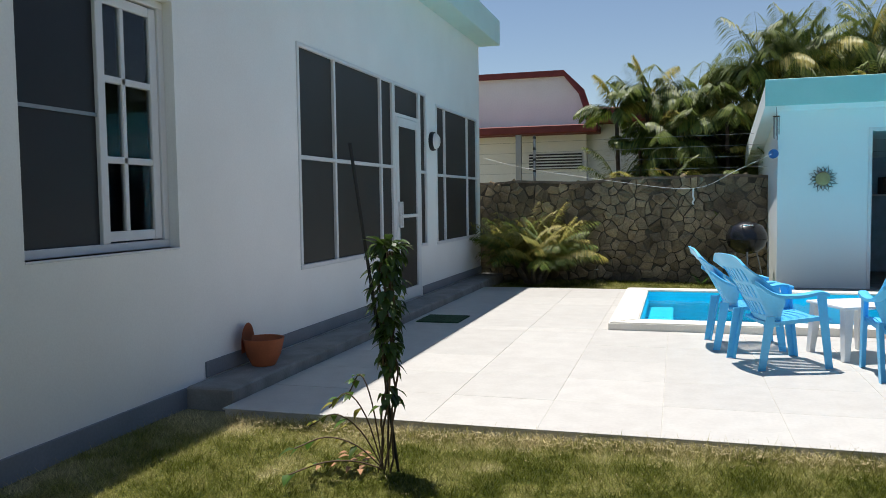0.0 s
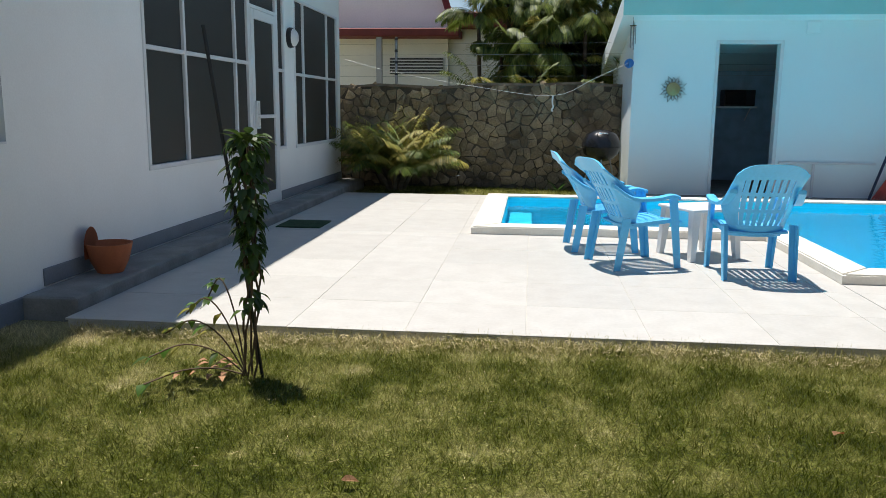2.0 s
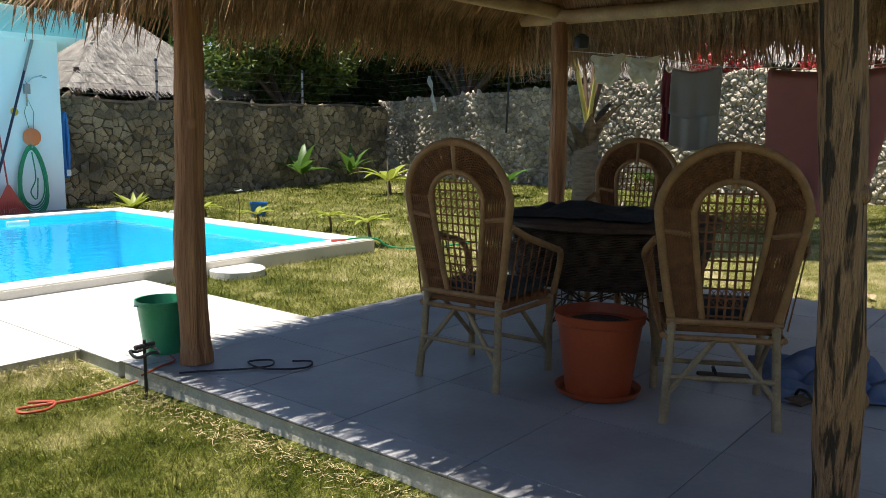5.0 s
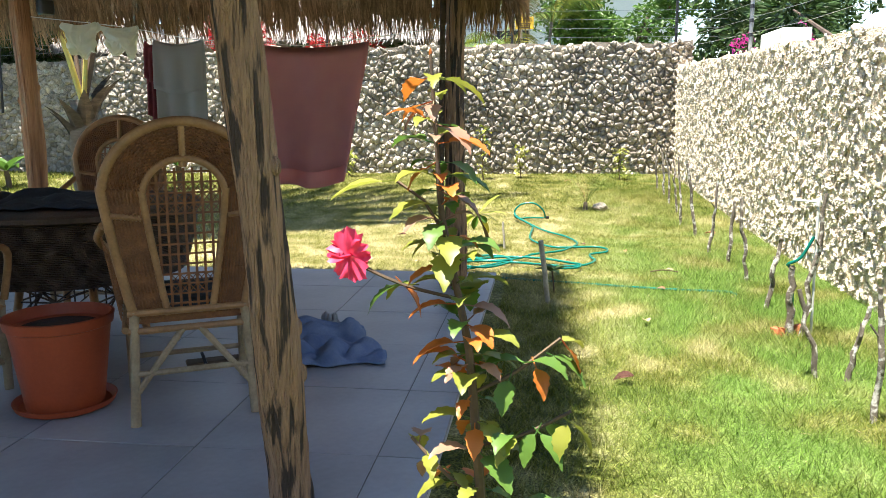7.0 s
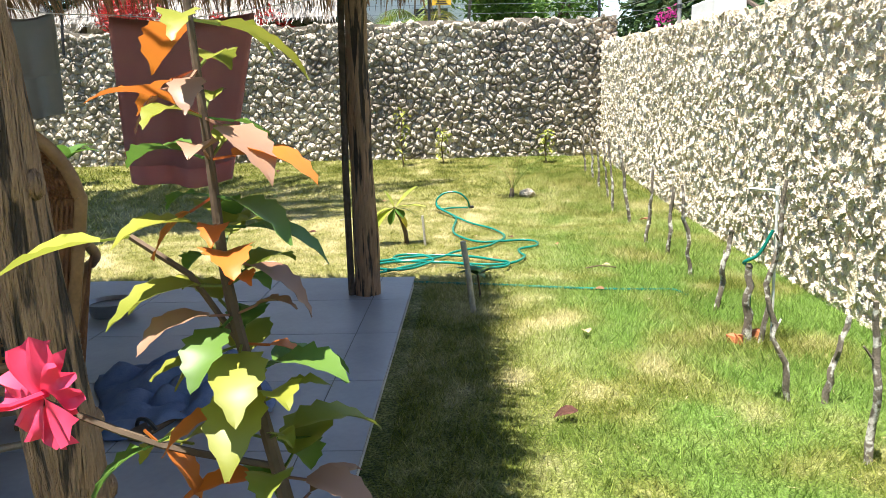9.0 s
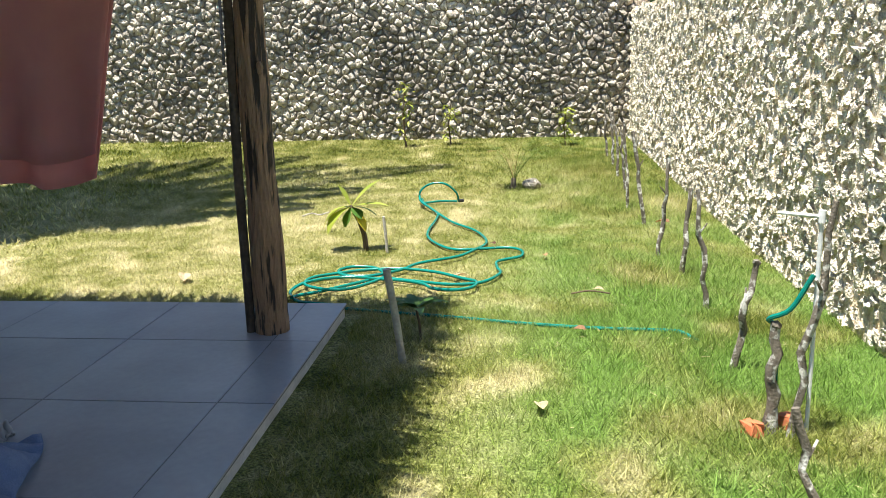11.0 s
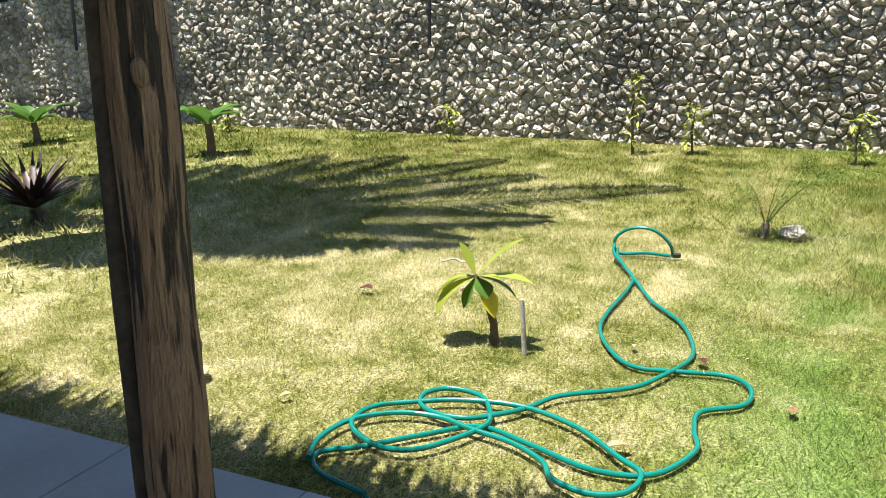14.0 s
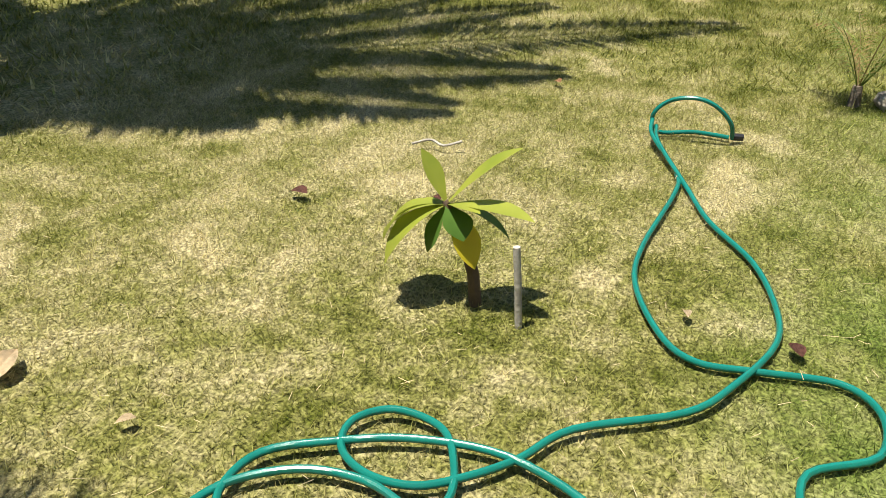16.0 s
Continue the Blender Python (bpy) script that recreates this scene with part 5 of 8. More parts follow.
        arm = smooth_line([(s * 0.235, -0.33, 0.66), (s * 0.262, -0.18, 0.565), (s * 0.275, 0.0, 0.555), (s * 0.268, 0.15, 0.575), (s * 0.245, 0.235, 0.555)], 5)
        bm = bmesh.new()
        rows = []
        for k, p in enumerate(arm):
            w = 0.026 + 0.008 * math.sin(math.pi * k / len(arm))
            rows.append([bm.verts.new(p + Vector((dx * w, 0, dz))) for dx, dz in ((-1, 0), (-0.6, 0.008), (0.6, 0.008), (1, 0), (1, -0.022), (-1, -0.022))])
        for a, b in zip(rows, rows[1:]):
            for k in range(6):
                bm.faces.new((a[k], a[(k + 1) % 6], b[(k + 1) % 6], b[k]))
        bm.faces.new(rows[0])
        bm.faces.new(rows[-1][::-1])
        bmesh.ops.recalc_face_normals(bm, faces=bm.faces)
        part("arm", bm, M_BLUECHAIR, c, "", True)
    return c


RC = build_resin_chair()
RC.matrix_basis = pose(1.625, 6.22, 0.001, 0, 0, 2)
copy_thing(RC, pose(0.81, 6.50, 0.001, 0, 0, -68))
copy_thing(RC, pose(0.62, 7.22, 0.001, 0, 0, -84))


def build_low_table():
    t = thing("plastic_table", "low white plastic table between the blue chairs", "table", (1.40, 6.93, 0.001), 25)
    bm = box(-0.25, 0.25, -0.25, 0.25, 0.40, 0.425, 0.012, 2)
    part("tabletop", bm, M_WHITE, t, "", True)
    for a in (-1, 1):
        for b in (-1, 1):
            bm = bmesh.new()
            tube(bm, [(a * 0.19, b * 0.19, 0.40), (a * 0.22, b * 0.22, 0.0)], [0.05, 0.032], 4)
            part("leg", bm, M_WHITE, t)
    return t


build_low_table()


# ---------------- on the house ----------------
def build_wall_lamp():
    l = thing("wall_lamp", "round bulkhead wall lamp with a dark rim and milky glass", "lamp", (WX, 10.02, 2.05))
    m = pose(0, 0, 0, 0, 90, 0)
    part("rim", lathe(bmesh.new(), [(0.01, 0.0), (0.12, 0.0), (0.125, 0.02), (0.12, 0.05), (0.105, 0.055), (0.01, 0.055)], 28, m), M_BLACK, l, "", True)
    part("glass", lathe(bmesh.new(), [(0.104, 0.056), (0.095, 0.085), (0.06, 0.11), (0.005, 0.118)], 28, m), M_WHITE, l, "", True)


build_wall_lamp()


def build_wall_planter():
    p = thing("wall_planter", "terracotta wall planter with a tall rounded back, standing on the ledge", "planter", (-2.86, 5.20, 0.088), 8)
    bm = bmesh.new()
    lathe(bm, [(0.02, 0), (0.085, 0.0), (0.125, 0.08), (0.148, 0.17), (0.155, 0.20), (0.143, 0.20), (0.12, 0.10), (0.02, 0.02)], 28)
    for v in bm.verts:
        if v.co.x < -0.12:
            v.co.x = -0.12
    part("bowl", bm, M_TERRA, p, "", True)
    bm = bmesh.new()
    pts = [(-0.118, 0.125 * math.cos(a), 0.17 + 0.14 * math.sin(a)) for a in np.linspace(0, math.pi, 18)] + [(-0.118, -0.125, 0.10), (-0.118, 0.125, 0.10)]
    f = bm.faces.new([bm.verts.new(q) for q in pts])
    bmesh.ops.solidify(bm, geom=[f], thickness=0.02)
    part("back_plate", bm, M_TERRA, p)
    part("soil", lathe(bmesh.new(), [(0.01, 0.14), (0.115, 0.14), (0.01, 0.155)], 20), M_SOIL, p)


build_wall_planter()
bm = box(-2.58, -2.12, 7.92, 8.42, 0.001, 0.014, 0.004)
tagged(part("doormat", bm, mat("green_mat_fibre", (0.03, 0.085, 0.03), 0.95, 0.25, 30, 200, 0.6), None), "dark green fibre doormat on the tiles below the door", "doormat")


def build_climber():
    c = thing("climbing_plant", "climbing plant twined up a leaning black cane in the lawn", "plant", (-1.345, 3.66, -0.06))
    part("cane", tube(bmesh.new(), [(0.07, 0.03, -0.04), (0.0, 0.0, 0.6), (-0.06, -0.03, 1.1), (-0.12, -0.06, 1.62)], 0.0085, 8), M_BLACK, c, "leaning black cane")
    random.seed(11)
    for k in range(5):
        pts = []
        for j in range(14):
            z = 1.12 * j / 13
            a = k * 1.26 + z * 2.5
            r = 0.030 + 0.012 * math.sin(1.7 * j + k)
            pts.append((r * math.cos(a) + 0.02 * math.sin(z * 4) + 0.05 * z, r * math.sin(a), z - 0.03))
        part("stem", tube(bmesh.new(), pts, 0.0055, 5, False), M_BROWN, c)
    runners = []
    for k in range(5):
        a, reach, up = 2.75 + 0.32 * k, 0.20 + 0.06 * k, 0.46 - 0.09 * k
        line = smooth_line([(0.0, 0, 0.0), (0.35 * reach * math.cos(a), 0.35 * reach * math.sin(a), up * 0.7), (0.75 * reach * math.cos(a), 0.75 * reach * math.sin(a), up), (1.15 * reach * math.cos(a), 1.15 * reach * math.sin(a), up * 0.78)], 4)
        runners.append(line)
        part("runner", tube(bmesh.new(), line, 0.004, 5, False), M_BROWN, c)
    # close foliage on the upper half, thinner and gappy below
    bm = bmesh.new()
    for k in range(300):
        z = 0.22 + 0.92 * random.random() ** 0.62
        if z < 0.62 and math.sin(z * 31) > 0.35:
            continue
        a = random.uniform(0, 6.283)
        r = random.uniform(0.015, 0.062) * (0.75 + 0.55 * (z > 0.8))
        d = Vector((math.cos(a), math.sin(a), random.uniform(-1.5, 0.1)))
        leaf(bm, (r * math.cos(a) + 0.02 * math.sin(z * 4) + 0.05 * z, r * math.sin(a), z), d, random.uniform(0.05, 0.085), random.uniform(0.035, 0.052), 0.9, 0.35, 4)
    for k in range(26):
        a = random.uniform(0, 6.283)
        leaf(bm, (0.05 + 0.05 * math.cos(a), 0.05 * math.sin(a), random.uniform(1.05, 1.15)), (math.cos(a), math.sin(a), random.uniform(-0.1, 0.9)), random.uniform(0.06, 0.10), 0.045, 0.7, 0.35, 4)
    part("leaves", bm, M_L_VINE, c)["kind"] = "stuff"
    for line in runners:
        for k in range(7):
            p = line[random.randrange(len(line) // 3, len(line))]
            a = random.uniform(1.8, 4.6)
            part("runner_leaf", leaf(bmesh.new(), p, (math.cos(a), math.sin(a), random.uniform(-0.8, 0.3)), random.uniform(0.05, 0.10), random.uniform(0.035, 0.055), 0.9, 0.3, 4), random.choice((M_L_GREEN, M_L_VINE, M_L_YELLOW)), c, "", True)
    for k in range(12):
        a, r = random.uniform(2.2, 4.4), random.uniform(0.08, 0.34)
        part("dead_leaf", leaf(bmesh.new(), (r * math.cos(a), r * math.sin(a), 0.03), (math.cos(a + 1), math.sin(a + 1), 0.3), random.uniform(0.05, 0.08), 0.035, 0.9, 0.4, 3), M_DRYLEAF, c, "dry brown leaf at the foot", True)


build_climber()


# ---------------- on and in the pool house ----------------
def build_sun_ornament():
    s = thing("sun_ornament", "metal sun face ornament with wavy rays on the wall", "ornament", (1.95, 11.848, 1.50))
    m = pose(0, 0, 0, 90, 0, 0)
    part("face", lathe(bmesh.new(), [(0.01, 0.004), (0.095, 0.004), (0.09, 0.018), (0.05, 0.030), (0.005, 0.034)], 28, m), mat("aged_brass", (0.42, 0.34, 0.16), 0.5, 0.12, 14, 60, 0.3, metal=0.4), s, "", True)
    ray_m = mat("dark_bronze", (0.10, 0.075, 0.04), 0.5, 0.12, metal=0.4)
    for k in range(16):
        a = 2 * math.pi * k / 16
        l = 0.195 if k % 2 else 0.165
        p = lambda r, da: (r * math.cos(a + da), -0.012, r * math.sin(a + da))
        bm = bmesh.new()
        tube(bm, [p(0.095, -0.13), p(0.125, -0.17), p(l, 0.02), p(0.13, 0.14), p(0.095, 0.12)], 0.0045, 5)
        part("ray", bm, ray_m, s)


build_sun_ornament()


def build_pole(name, label, cat, a, b, r, m, tip=None):
    p = thing(name, label, cat, a)
    d = Vector(b) - Vector(a)
    part("shaft", tube(bmesh.new(), [(0, 0, 0), tuple(d * 0.82)], r, 10), m, p)
    part("grip", tube(bmesh.new(), [tuple(d * 0.82), tuple(d)], r * 1.15, 10), tip or m, p)


build_pole("pool_pole", "long dark telescopic pool pole leaning on the wall", "pole", (4.62, 11.62, 0.013), (5.44, 11.82, 2.42), 0.018, mat("dark_blue_tube", (0.02, 0.03, 0.07), 0.35, 0.08), M_GREYMETAL)


def build_broom():
    b = thing("leaf_rake", "red plastic leaf rake with a wooden stick leaning on the wall", "rake", (4.94, 11.70, 0.013))
    part("stick", tube(bmesh.new(), [(0, 0, 0.34), (-0.06, 0.13, 1.50)], 0.012, 8), M_RED, b)
    bm = bmesh.new()
    for k in range(15):
        u = k / 14 * 2 - 1
        tube(bm, [(0.01 * u, 0, 0.40), (0.12 * u, 0.0, 0.2), (0.25 * u, -0.02, 0.0)], [0.010, 0.012, 0.014], 4)
    part("head", bm, M_RED, b)


build_broom()


def build_wall_hose():
    h = thing("hose_coil", "green garden hose coiled on a wall hook", "hose", (5.32, 11.80, 0.50))
    for k in range(6):
        bm = bmesh.new()
        w, hh, o = 0.20 + 0.012 * k, 0.40 + 0.012 * k, 0.006 * k
        tube(bm, [(w * math.sin(a) * (0.55 + 0.45 * (1 - math.cos(a)) / 2) + 0.01 * math.sin(k), -o, hh * math.cos(a) - 0.02 * k * (math.cos(a) < 0)) for a in np.linspace(0, 2 * math.pi, 30)], 0.0095, 7, False)
        part("coil", bm, M_HOSE2, h, "", True)
    part("hose_end", tube(bmesh.new(), smooth_line([(0.0, -0.02, 0.36), (0.02, -0.05, 0.0), (-0.06, -0.05, -0.2), (0.02, -0.05, -0.3), (0.05, -0.05, 0.0)], 4), 0.009, 7), M_HOSE2, h, "", True)
    part("hook", tube(bmesh.new(), [(0, 0.045, 0.44), (0, -0.05, 0.43), (0, -0.06, 0.47)], 0.01, 6), M_GREYMETAL, h)


build_wall_hose()


def build_float():
    f = thing("pool_float", "faded orange round float hanging on the wall", "float", (5.34, 11.79, 1.07))
    part("body", lathe(bmesh.new(), [(0.005, -0.05), (0.07, -0.045), (0.125, -0.01), (0.125, 0.01), (0.07, 0.045), (0.005, 0.05)], 24, pose(0, 0, 0, 90, 0, 0)), M_ORANGE, f, "", True)
    part("cord", tube(bmesh.new(), [(-0.03, 0, 0.10), (-0.07, 0.03, 0.35), (0, 0.045, 0.52), (0.06, 0.03, 0.35), (0.03, 0, 0.10)], 0.005, 5), M_HOSE2, f)


build_float()
bm = lathe(bmesh.new(), [(0.005, -0.03), (0.04, -0.03), (0.055, 0.0), (0.04, 0.03), (0.005, 0.03)], 18, pose(0, 0, 0, 90, 0, 0))
o = part("yellow_dispenser", bm, M_YELLOW, None, "", True)
o.matrix_basis = pose(5.13, 11.80, 1.42)
tagged(o, "small yellow chlorine dispenser hung on the wall", "dispenser")


def build_shower():
    s = thing("wall_tap", "chrome outdoor shower arm and tap fixed to the wall", "shower", (5.32, 11.83, 1.55))
    part("pipe", tube(bmesh.new(), [(0, 0.01, -0.05), (0, -0.01, 0.30)], 0.012, 8), M_CHROME, s)
    part("arm", tube(bmesh.new(), smooth_line([(0, -0.01, 0.28), (0.06, -0.06, 0.34), (0.18, -0.12, 0.38)], 4), 0.010, 8), M_CHROME, s)
    part("head", lathe(bmesh.new(), [(0.01, 0), (0.035, -0.02), (0.035, -0.03), (0.005, -0.03)], 14, Matrix.Translation((0.2, -0.13, 0.375))), M_CHROME, s)
    part("valve", box(-0.04, 0.04, -0.05, 0.01, 0.12, 0.26, 0.01, 2), M_GREYMETAL, s)


build_shower()


def build_vacuum_hose():
    v = thing("vacuum_hose", "blue pool vacuum hose hanging at the corner of the pool house", "hose", (5.88, 11.95, 0.5))
    bm = bmesh.new()
    for k in range(5):
        tube(bm, [(0.02 + 0.05 * math.sin(a) * (1 if k % 2 else 0.7), 0.02 * k, 0.45 + 0.48 * math.cos(a)) for a in np.linspace(0, 2 * math.pi, 24)], 0.02, 8, False)
    part("coil", bm, M_BLUE, v, "", True)
    part("tag", box(-0.005, 0.06, -0.03, -0.025, 0.0, 0.09), M_WHITE, v)


build_vacuum_hose()


def build_wind_chime():
    w = thing("wind_chime", "metal tube wind chime hanging from the roof edge", "wind chime", (1.33, 11.60, 2.46))
    part("cord", tube(bmesh.new(), [(0, 0, 0), (0, 0, -0.12)], 0.003, 4), M_DARKCORD, w)
    part("disc", lathe(bmesh.new(), [(0.005, -0.125), (0.045, -0.125), (0.045, -0.115), (0.005, -0.115)], 16), M_BROWN, w)
    for k in range(5):
        a = k * 1.256
        part("chime_tube", tube(bmesh.new(), [(0.035 * math.cos(a), 0.035 * math.sin(a), -0.13), (0.035 * math.cos(a), 0.035 * math.sin(a), -0.36 - 0.02 * k)], 0.007, 6), M_GREYMETAL, w)


build_wind_chime()


def build_reel():
    r = thing("line_reel", "blue clothes line reel fixed to the corner of the pool house", "reel", (1.32, 11.80, 1.85))
    part("drum", lathe(bmesh.new(), [(0.01, -0.04), (0.062, -0.04), (0.062, -0.02), (0.042, -0.015), (0.042, 0.015), (0.062, 0.02), (0.062, 0.04), (0.01, 0.04)], 20, pose(0, 0, 0, 90, 0, 0)), M_BLUE, r, "", True)
    part("knob", box(-0.015, 0.015, -0.07, -0.04, -0.06, 0.06, 0.005), M_BLUE, r)


build_reel()
line_thing("washing_line", "white washing line strung from the pool house to the neighbour", "clothes line", [(1.30, 11.72, 1.85), (0.85, 11.86, 1.64), (0.28, 12.0, 1.40), (-0.8, 12.2, 1.52), (-2.2, 12.5, 1.76), (-2.95, 12.72, 1.95)], 0.0026, M_WHITE, 5)
o = tagged(part("line_peg", tube(bmesh.new(), smooth_line([(0.28, 12.0, 1.40), (0.275, 12.0, 1.30), (0.29, 12.0, 1.24), (0.27, 12.0, 1.20), (0.285, 12.0, 1.17)], 3), 0.012, 6), M_WHITE, None), "white strap knotted on the washing line", "strap")


def build_grill():
    g = thing("kettle_grill", "black covered charcoal grill standing before the stone wall", "grill", (1.02, 12.25, -0.06))
    part("bowl", lathe(bmesh.new(), [(0.02, 0.50), (0.15, 0.53), (0.25, 0.62), (0.28, 0.72), (0.26, 0.72), (0.02, 0.55)], 28), M_BLACKMETAL, g, "", True)
    part("lid", lathe(bmesh.new(), [(0.285, 0.725), (0.275, 0.80), (0.22, 0.91), (0.10, 0.97), (0.005, 0.98)], 28), M_BLACKMETAL, g, "", True)
    part("handle", tube(bmesh.new(), [(-0.08, -0.2, 0.91), (-0.06, -0.26, 0.93), (0.06, -0.26, 0.93), (0.08, -0.2, 0.91)], 0.01, 6), M_CHROME, g)
    part("side_handle", tube(bmesh.new(), [(-0.28, 0, 0.70), (-0.38, -0.03, 0.72), (-0.38, 0.03, 0.72), (-0.28, 0, 0.70)], 0.01, 6), M_BLACKMETAL, g)
    for k in range(3):
        a = 2.1 * k + 0.5
        part("leg", tube(bmesh.new(), [(0.16 * math.cos(a), 0.16 * math.sin(a), 0.54), (0.30 * math.cos(a), 0.30 * math.sin(a), 0.0)], 0.012, 6), M_GREYMETAL, g)


build_grill()


def build_shelf_inside():
    s = thing("wall_shelf", "white shelf with a black appliance inside the pool house", "shelf", (3.1, 14.04, 1.25))
    part("board", box(-0.5, 0.6, 0.0, 0.4, 0.0, 0.03, 0.004), M_WHITE, s)
    for x in (-0.4, 0.5):
        part("bracket", tube(bmesh.new(), [(x, 0.38, -0.2), (x, 0.05, 0.0)], 0.01, 6), M_WHITE, s)
    b = thing("microwave", "black box appliance on the shelf", "appliance", (3.42, 14.09, 1.282))
    part("case", box(-0.25, 0.25, 0, 0.32, 0, 0.27, 0.01, 2), M_BLACK, b)
    part("door", box(-0.23, 0.10, -0.012, 0.0, 0.03, 0.24, 0.004), M_BLACKMETAL, b)
    p = thing("board", "brown board leaning inside the pool house", "board", (2.75, 14.2, 0.021))
    bm = box(-0.2, 0.2, -0.015, 0.015, 0, 1.0, 0.004)
    part("panel", bm, M_WOODPALE, p)


build_shelf_inside()


# ---------------- planting by the pool ----------------
def rosette(name, label, cat, loc, n, length, width, elev, droop, m, stem=0.0, seed=1, group="", stem_r=0.015, segs=5, tip=0.6, fold=0.25):
    random.seed(seed)
    t = thing(name, label, cat, loc, group=group)
    if stem:
        part("stem", tube(bmesh.new(), [(0, 0, -0.04), (0.02, 0.01, stem * 0.5), (0.0, 0.02, stem)], [stem_r * 1.2, stem_r, stem_r * 0.9], 8), M_BROWN, t)
    for k in range(n):
        a = 2.4 * k + random.uniform(-0.3, 0.3)
        e = elev * random.uniform(0.5, 1.25)
        l = length * random.uniform(0.75, 1.15)
        bm = leaf(bmesh.new(), (0.015 * math.cos(a), 0.015 * math.sin(a) + 0.02 * (stem > 0), stem), (math.cos(a) * math.cos(e), math.sin(a) * math.cos(e), math.sin(e)), l, width * random.uniform(0.85, 1.15), droop, fold, segs, tip=tip)
        part("leaf", bm, m, t, "", True)
    return t


def areca(name, label, loc, n, length, height, seed, m=M_L_PALM, leaflet=0.28, spread=0.35, cat="palm", stems=3, low=0.45, slim=0.032, pale=7):
    """A clump-forming palm: thin stems and arching fronds."""
    random.seed(seed)
    t = thing(name, label, cat, loc)
    crowns = []
    for k in range(stems):
        a = 2.4 * k + seed
        b = Vector((spread * 0.4 * math.cos(a), spread * 0.4 * math.sin(a), 0))
        e = b + Vector((spread * math.cos(a), spread * math.sin(a), height * random.uniform(0.7, 1.0)))
        part("trunk", tube(bmesh.new(), [b - Vector((0, 0, 0.05)), b.lerp(e, 0.5) + Vector((0, 0, 0.02)), e], [0.04, 0.034, 0.03], 8), M_TRUNK, t)
        crowns.append(e)
    for k in range(n):
        c = crowns[k % stems]
        a = 2.4 * k + random.uniform(-0.4, 0.4)
        bm = frond(bmesh.new(), c, a, random.uniform(low, 1.4), length * random.uniform(0.75, 1.15), random.uniform(0.9, 1.8), leaflet * 1.25, 34, slim * length, 0.5)
        part("frond", bm, m if k % pale else M_L_YELLOW, t)
    return t


areca("areca_palm", "low bushy areca palm with yellowing fronds by the house corner", (-2.12, 12.52, -0.06), 96, 1.0, 0.36, 3, M_L_PALM, 0.27, 0.22, stems=8, low=0.6, slim=0.021, pale=2)
rosette("flower", "small white flower on a thin stalk", "flower", (-1.15, 12.55, -0.06), 5, 0.04, 0.03, 0.5, 0.3, M_WHITE, 0.22, 2, stem_r=0.004)
rosette("grass_tuft", "green tuft at the foot of the stone wall", "plant", (0.42, 12.8, -0.06), 12, 0.26, 0.03, 0.9, 0.8, M_L_GREEN, 0, 4)
rosette("banana_plant", "young banana plant before the stone wall", "banana plant", (11.05, 12.6, 0.02), 9, 0.80, 0.17, 1.0, 1.1, M_L_GREEN, 0.3, 5, "young banana plants", 0.05, 7)
rosette("banana_plant", "young banana plant before the stone wall", "banana plant", (12.5, 12.65, 0.06), 8, 0.70, 0.16, 1.0, 1.0, M_L_GREEN, 0.25, 6, "young banana plants", 0.04, 7)
rosette("banana_plant", "young banana plant tied to a cane", "banana plant", (11.1, 10.25, 0.03), 9, 0.75, 0.15, 0.8, 1.1, M_L_LIME, 0.25, 7, "young banana plants", 0.04, 7)
tagged(part("cane", tube(bmesh.new(), [(10.0, 9.25, -0.05), (10.0, 9.27, 0.75)], 0.012, 6), M_WOODPALE, None), "thin pale cane beside the banana plant", "garden stake")
rosette("banana_plant", "small banana plant with torn leaves on the lawn", "banana plant", (11.70, 5.22, 0.02), 6, 0.58, 0.25, 0.75, 1.2, M_L_GREEN, 0.40, 8, "young banana plants", 0.045, 7)
rosette("banana_plant", "small banana plant with broad leaves near the east wall", "banana plant", (11.75, 8.02, 0.05), 7, 0.55, 0.20, 0.75, 1.1, M_L_GREEN, 0.28, 17, "young banana plants", 0.04, 7)
rosette("agave", "pale green agave beside the pool edge", "agave", (6.9, 11.9, -0.06), 16, 0.40, 0.10, 0.9, 0.35, M_L_LIME, 0, 9)
for k, (x, y, s) in enumerate(((7.02, 7.48, 0.20), (6.47, 6.27, 0.26), (7.0, 8.9, 0.12), (6.85, 9.9, 0.14))):
    rosette("frangipani", "young frangipani with long pale leaves by the pool", "plant", (x, y, -0.06), 11, 0.30, 0.075, 0.55, 0.8, M_L_LIME, s, 20 + k, "young frangipani plants", 0.016)
rosette("flower", "white flowering plant by the pool edge", "flower", (6.95, 9.25, -0.06), 6, 0.06, 0.04, 0.5, 0.3, M_WHITE, 0.42, 12, stem_r=0.006)
build_bucket("blue_bucket", "dark blue bucket with white contents on the lawn", M_BLUE, (7.55, 9.58, -0.05), 0.10, 0.13, 0.20, False)
build_cloth_heap("rag", "grey rag heap by the pool edge", "cloth", M_GREYCLOTH, (6.6, 10.2, -0.04), 0.22, 0.15, 0.12, 4.0)
rosette("fallen_frond", "dry brown leaves lying by the wall", "leaves", (6.3, 12.3, -0.05), 8, 0.3, 0.06, 0.15, 0.2, M_L_BROWNPALM, 0, 15)
line_thing("pool_hose", "green hose running from the pool corner over the lawn", "hose", [(5.85, 6.02, 0.09), (6.1, 6.0, 0.09), (6.27, 5.95, 0.06), (6.40, 5.85, -0.03), (6.8, 5.6, -0.04), (7.6, 5.4, -0.03)], 0.010, M_HOSE2)
tagged(part("hose_nozzle", tube(bmesh.new(), [(5.70, 6.05, 0.09), (5.78, 6.035, 0.092), (5.86, 6.02, 0.09)], [0.016, 0.012, 0.014], 8), M_RED, None), "red hose nozzle lying on the coping", "nozzle")


# ---------------- lawn east of the shelter ----------------
def at_ground(x, y, dz=0.0):
    return (x, y, gz(x, y) + dz)


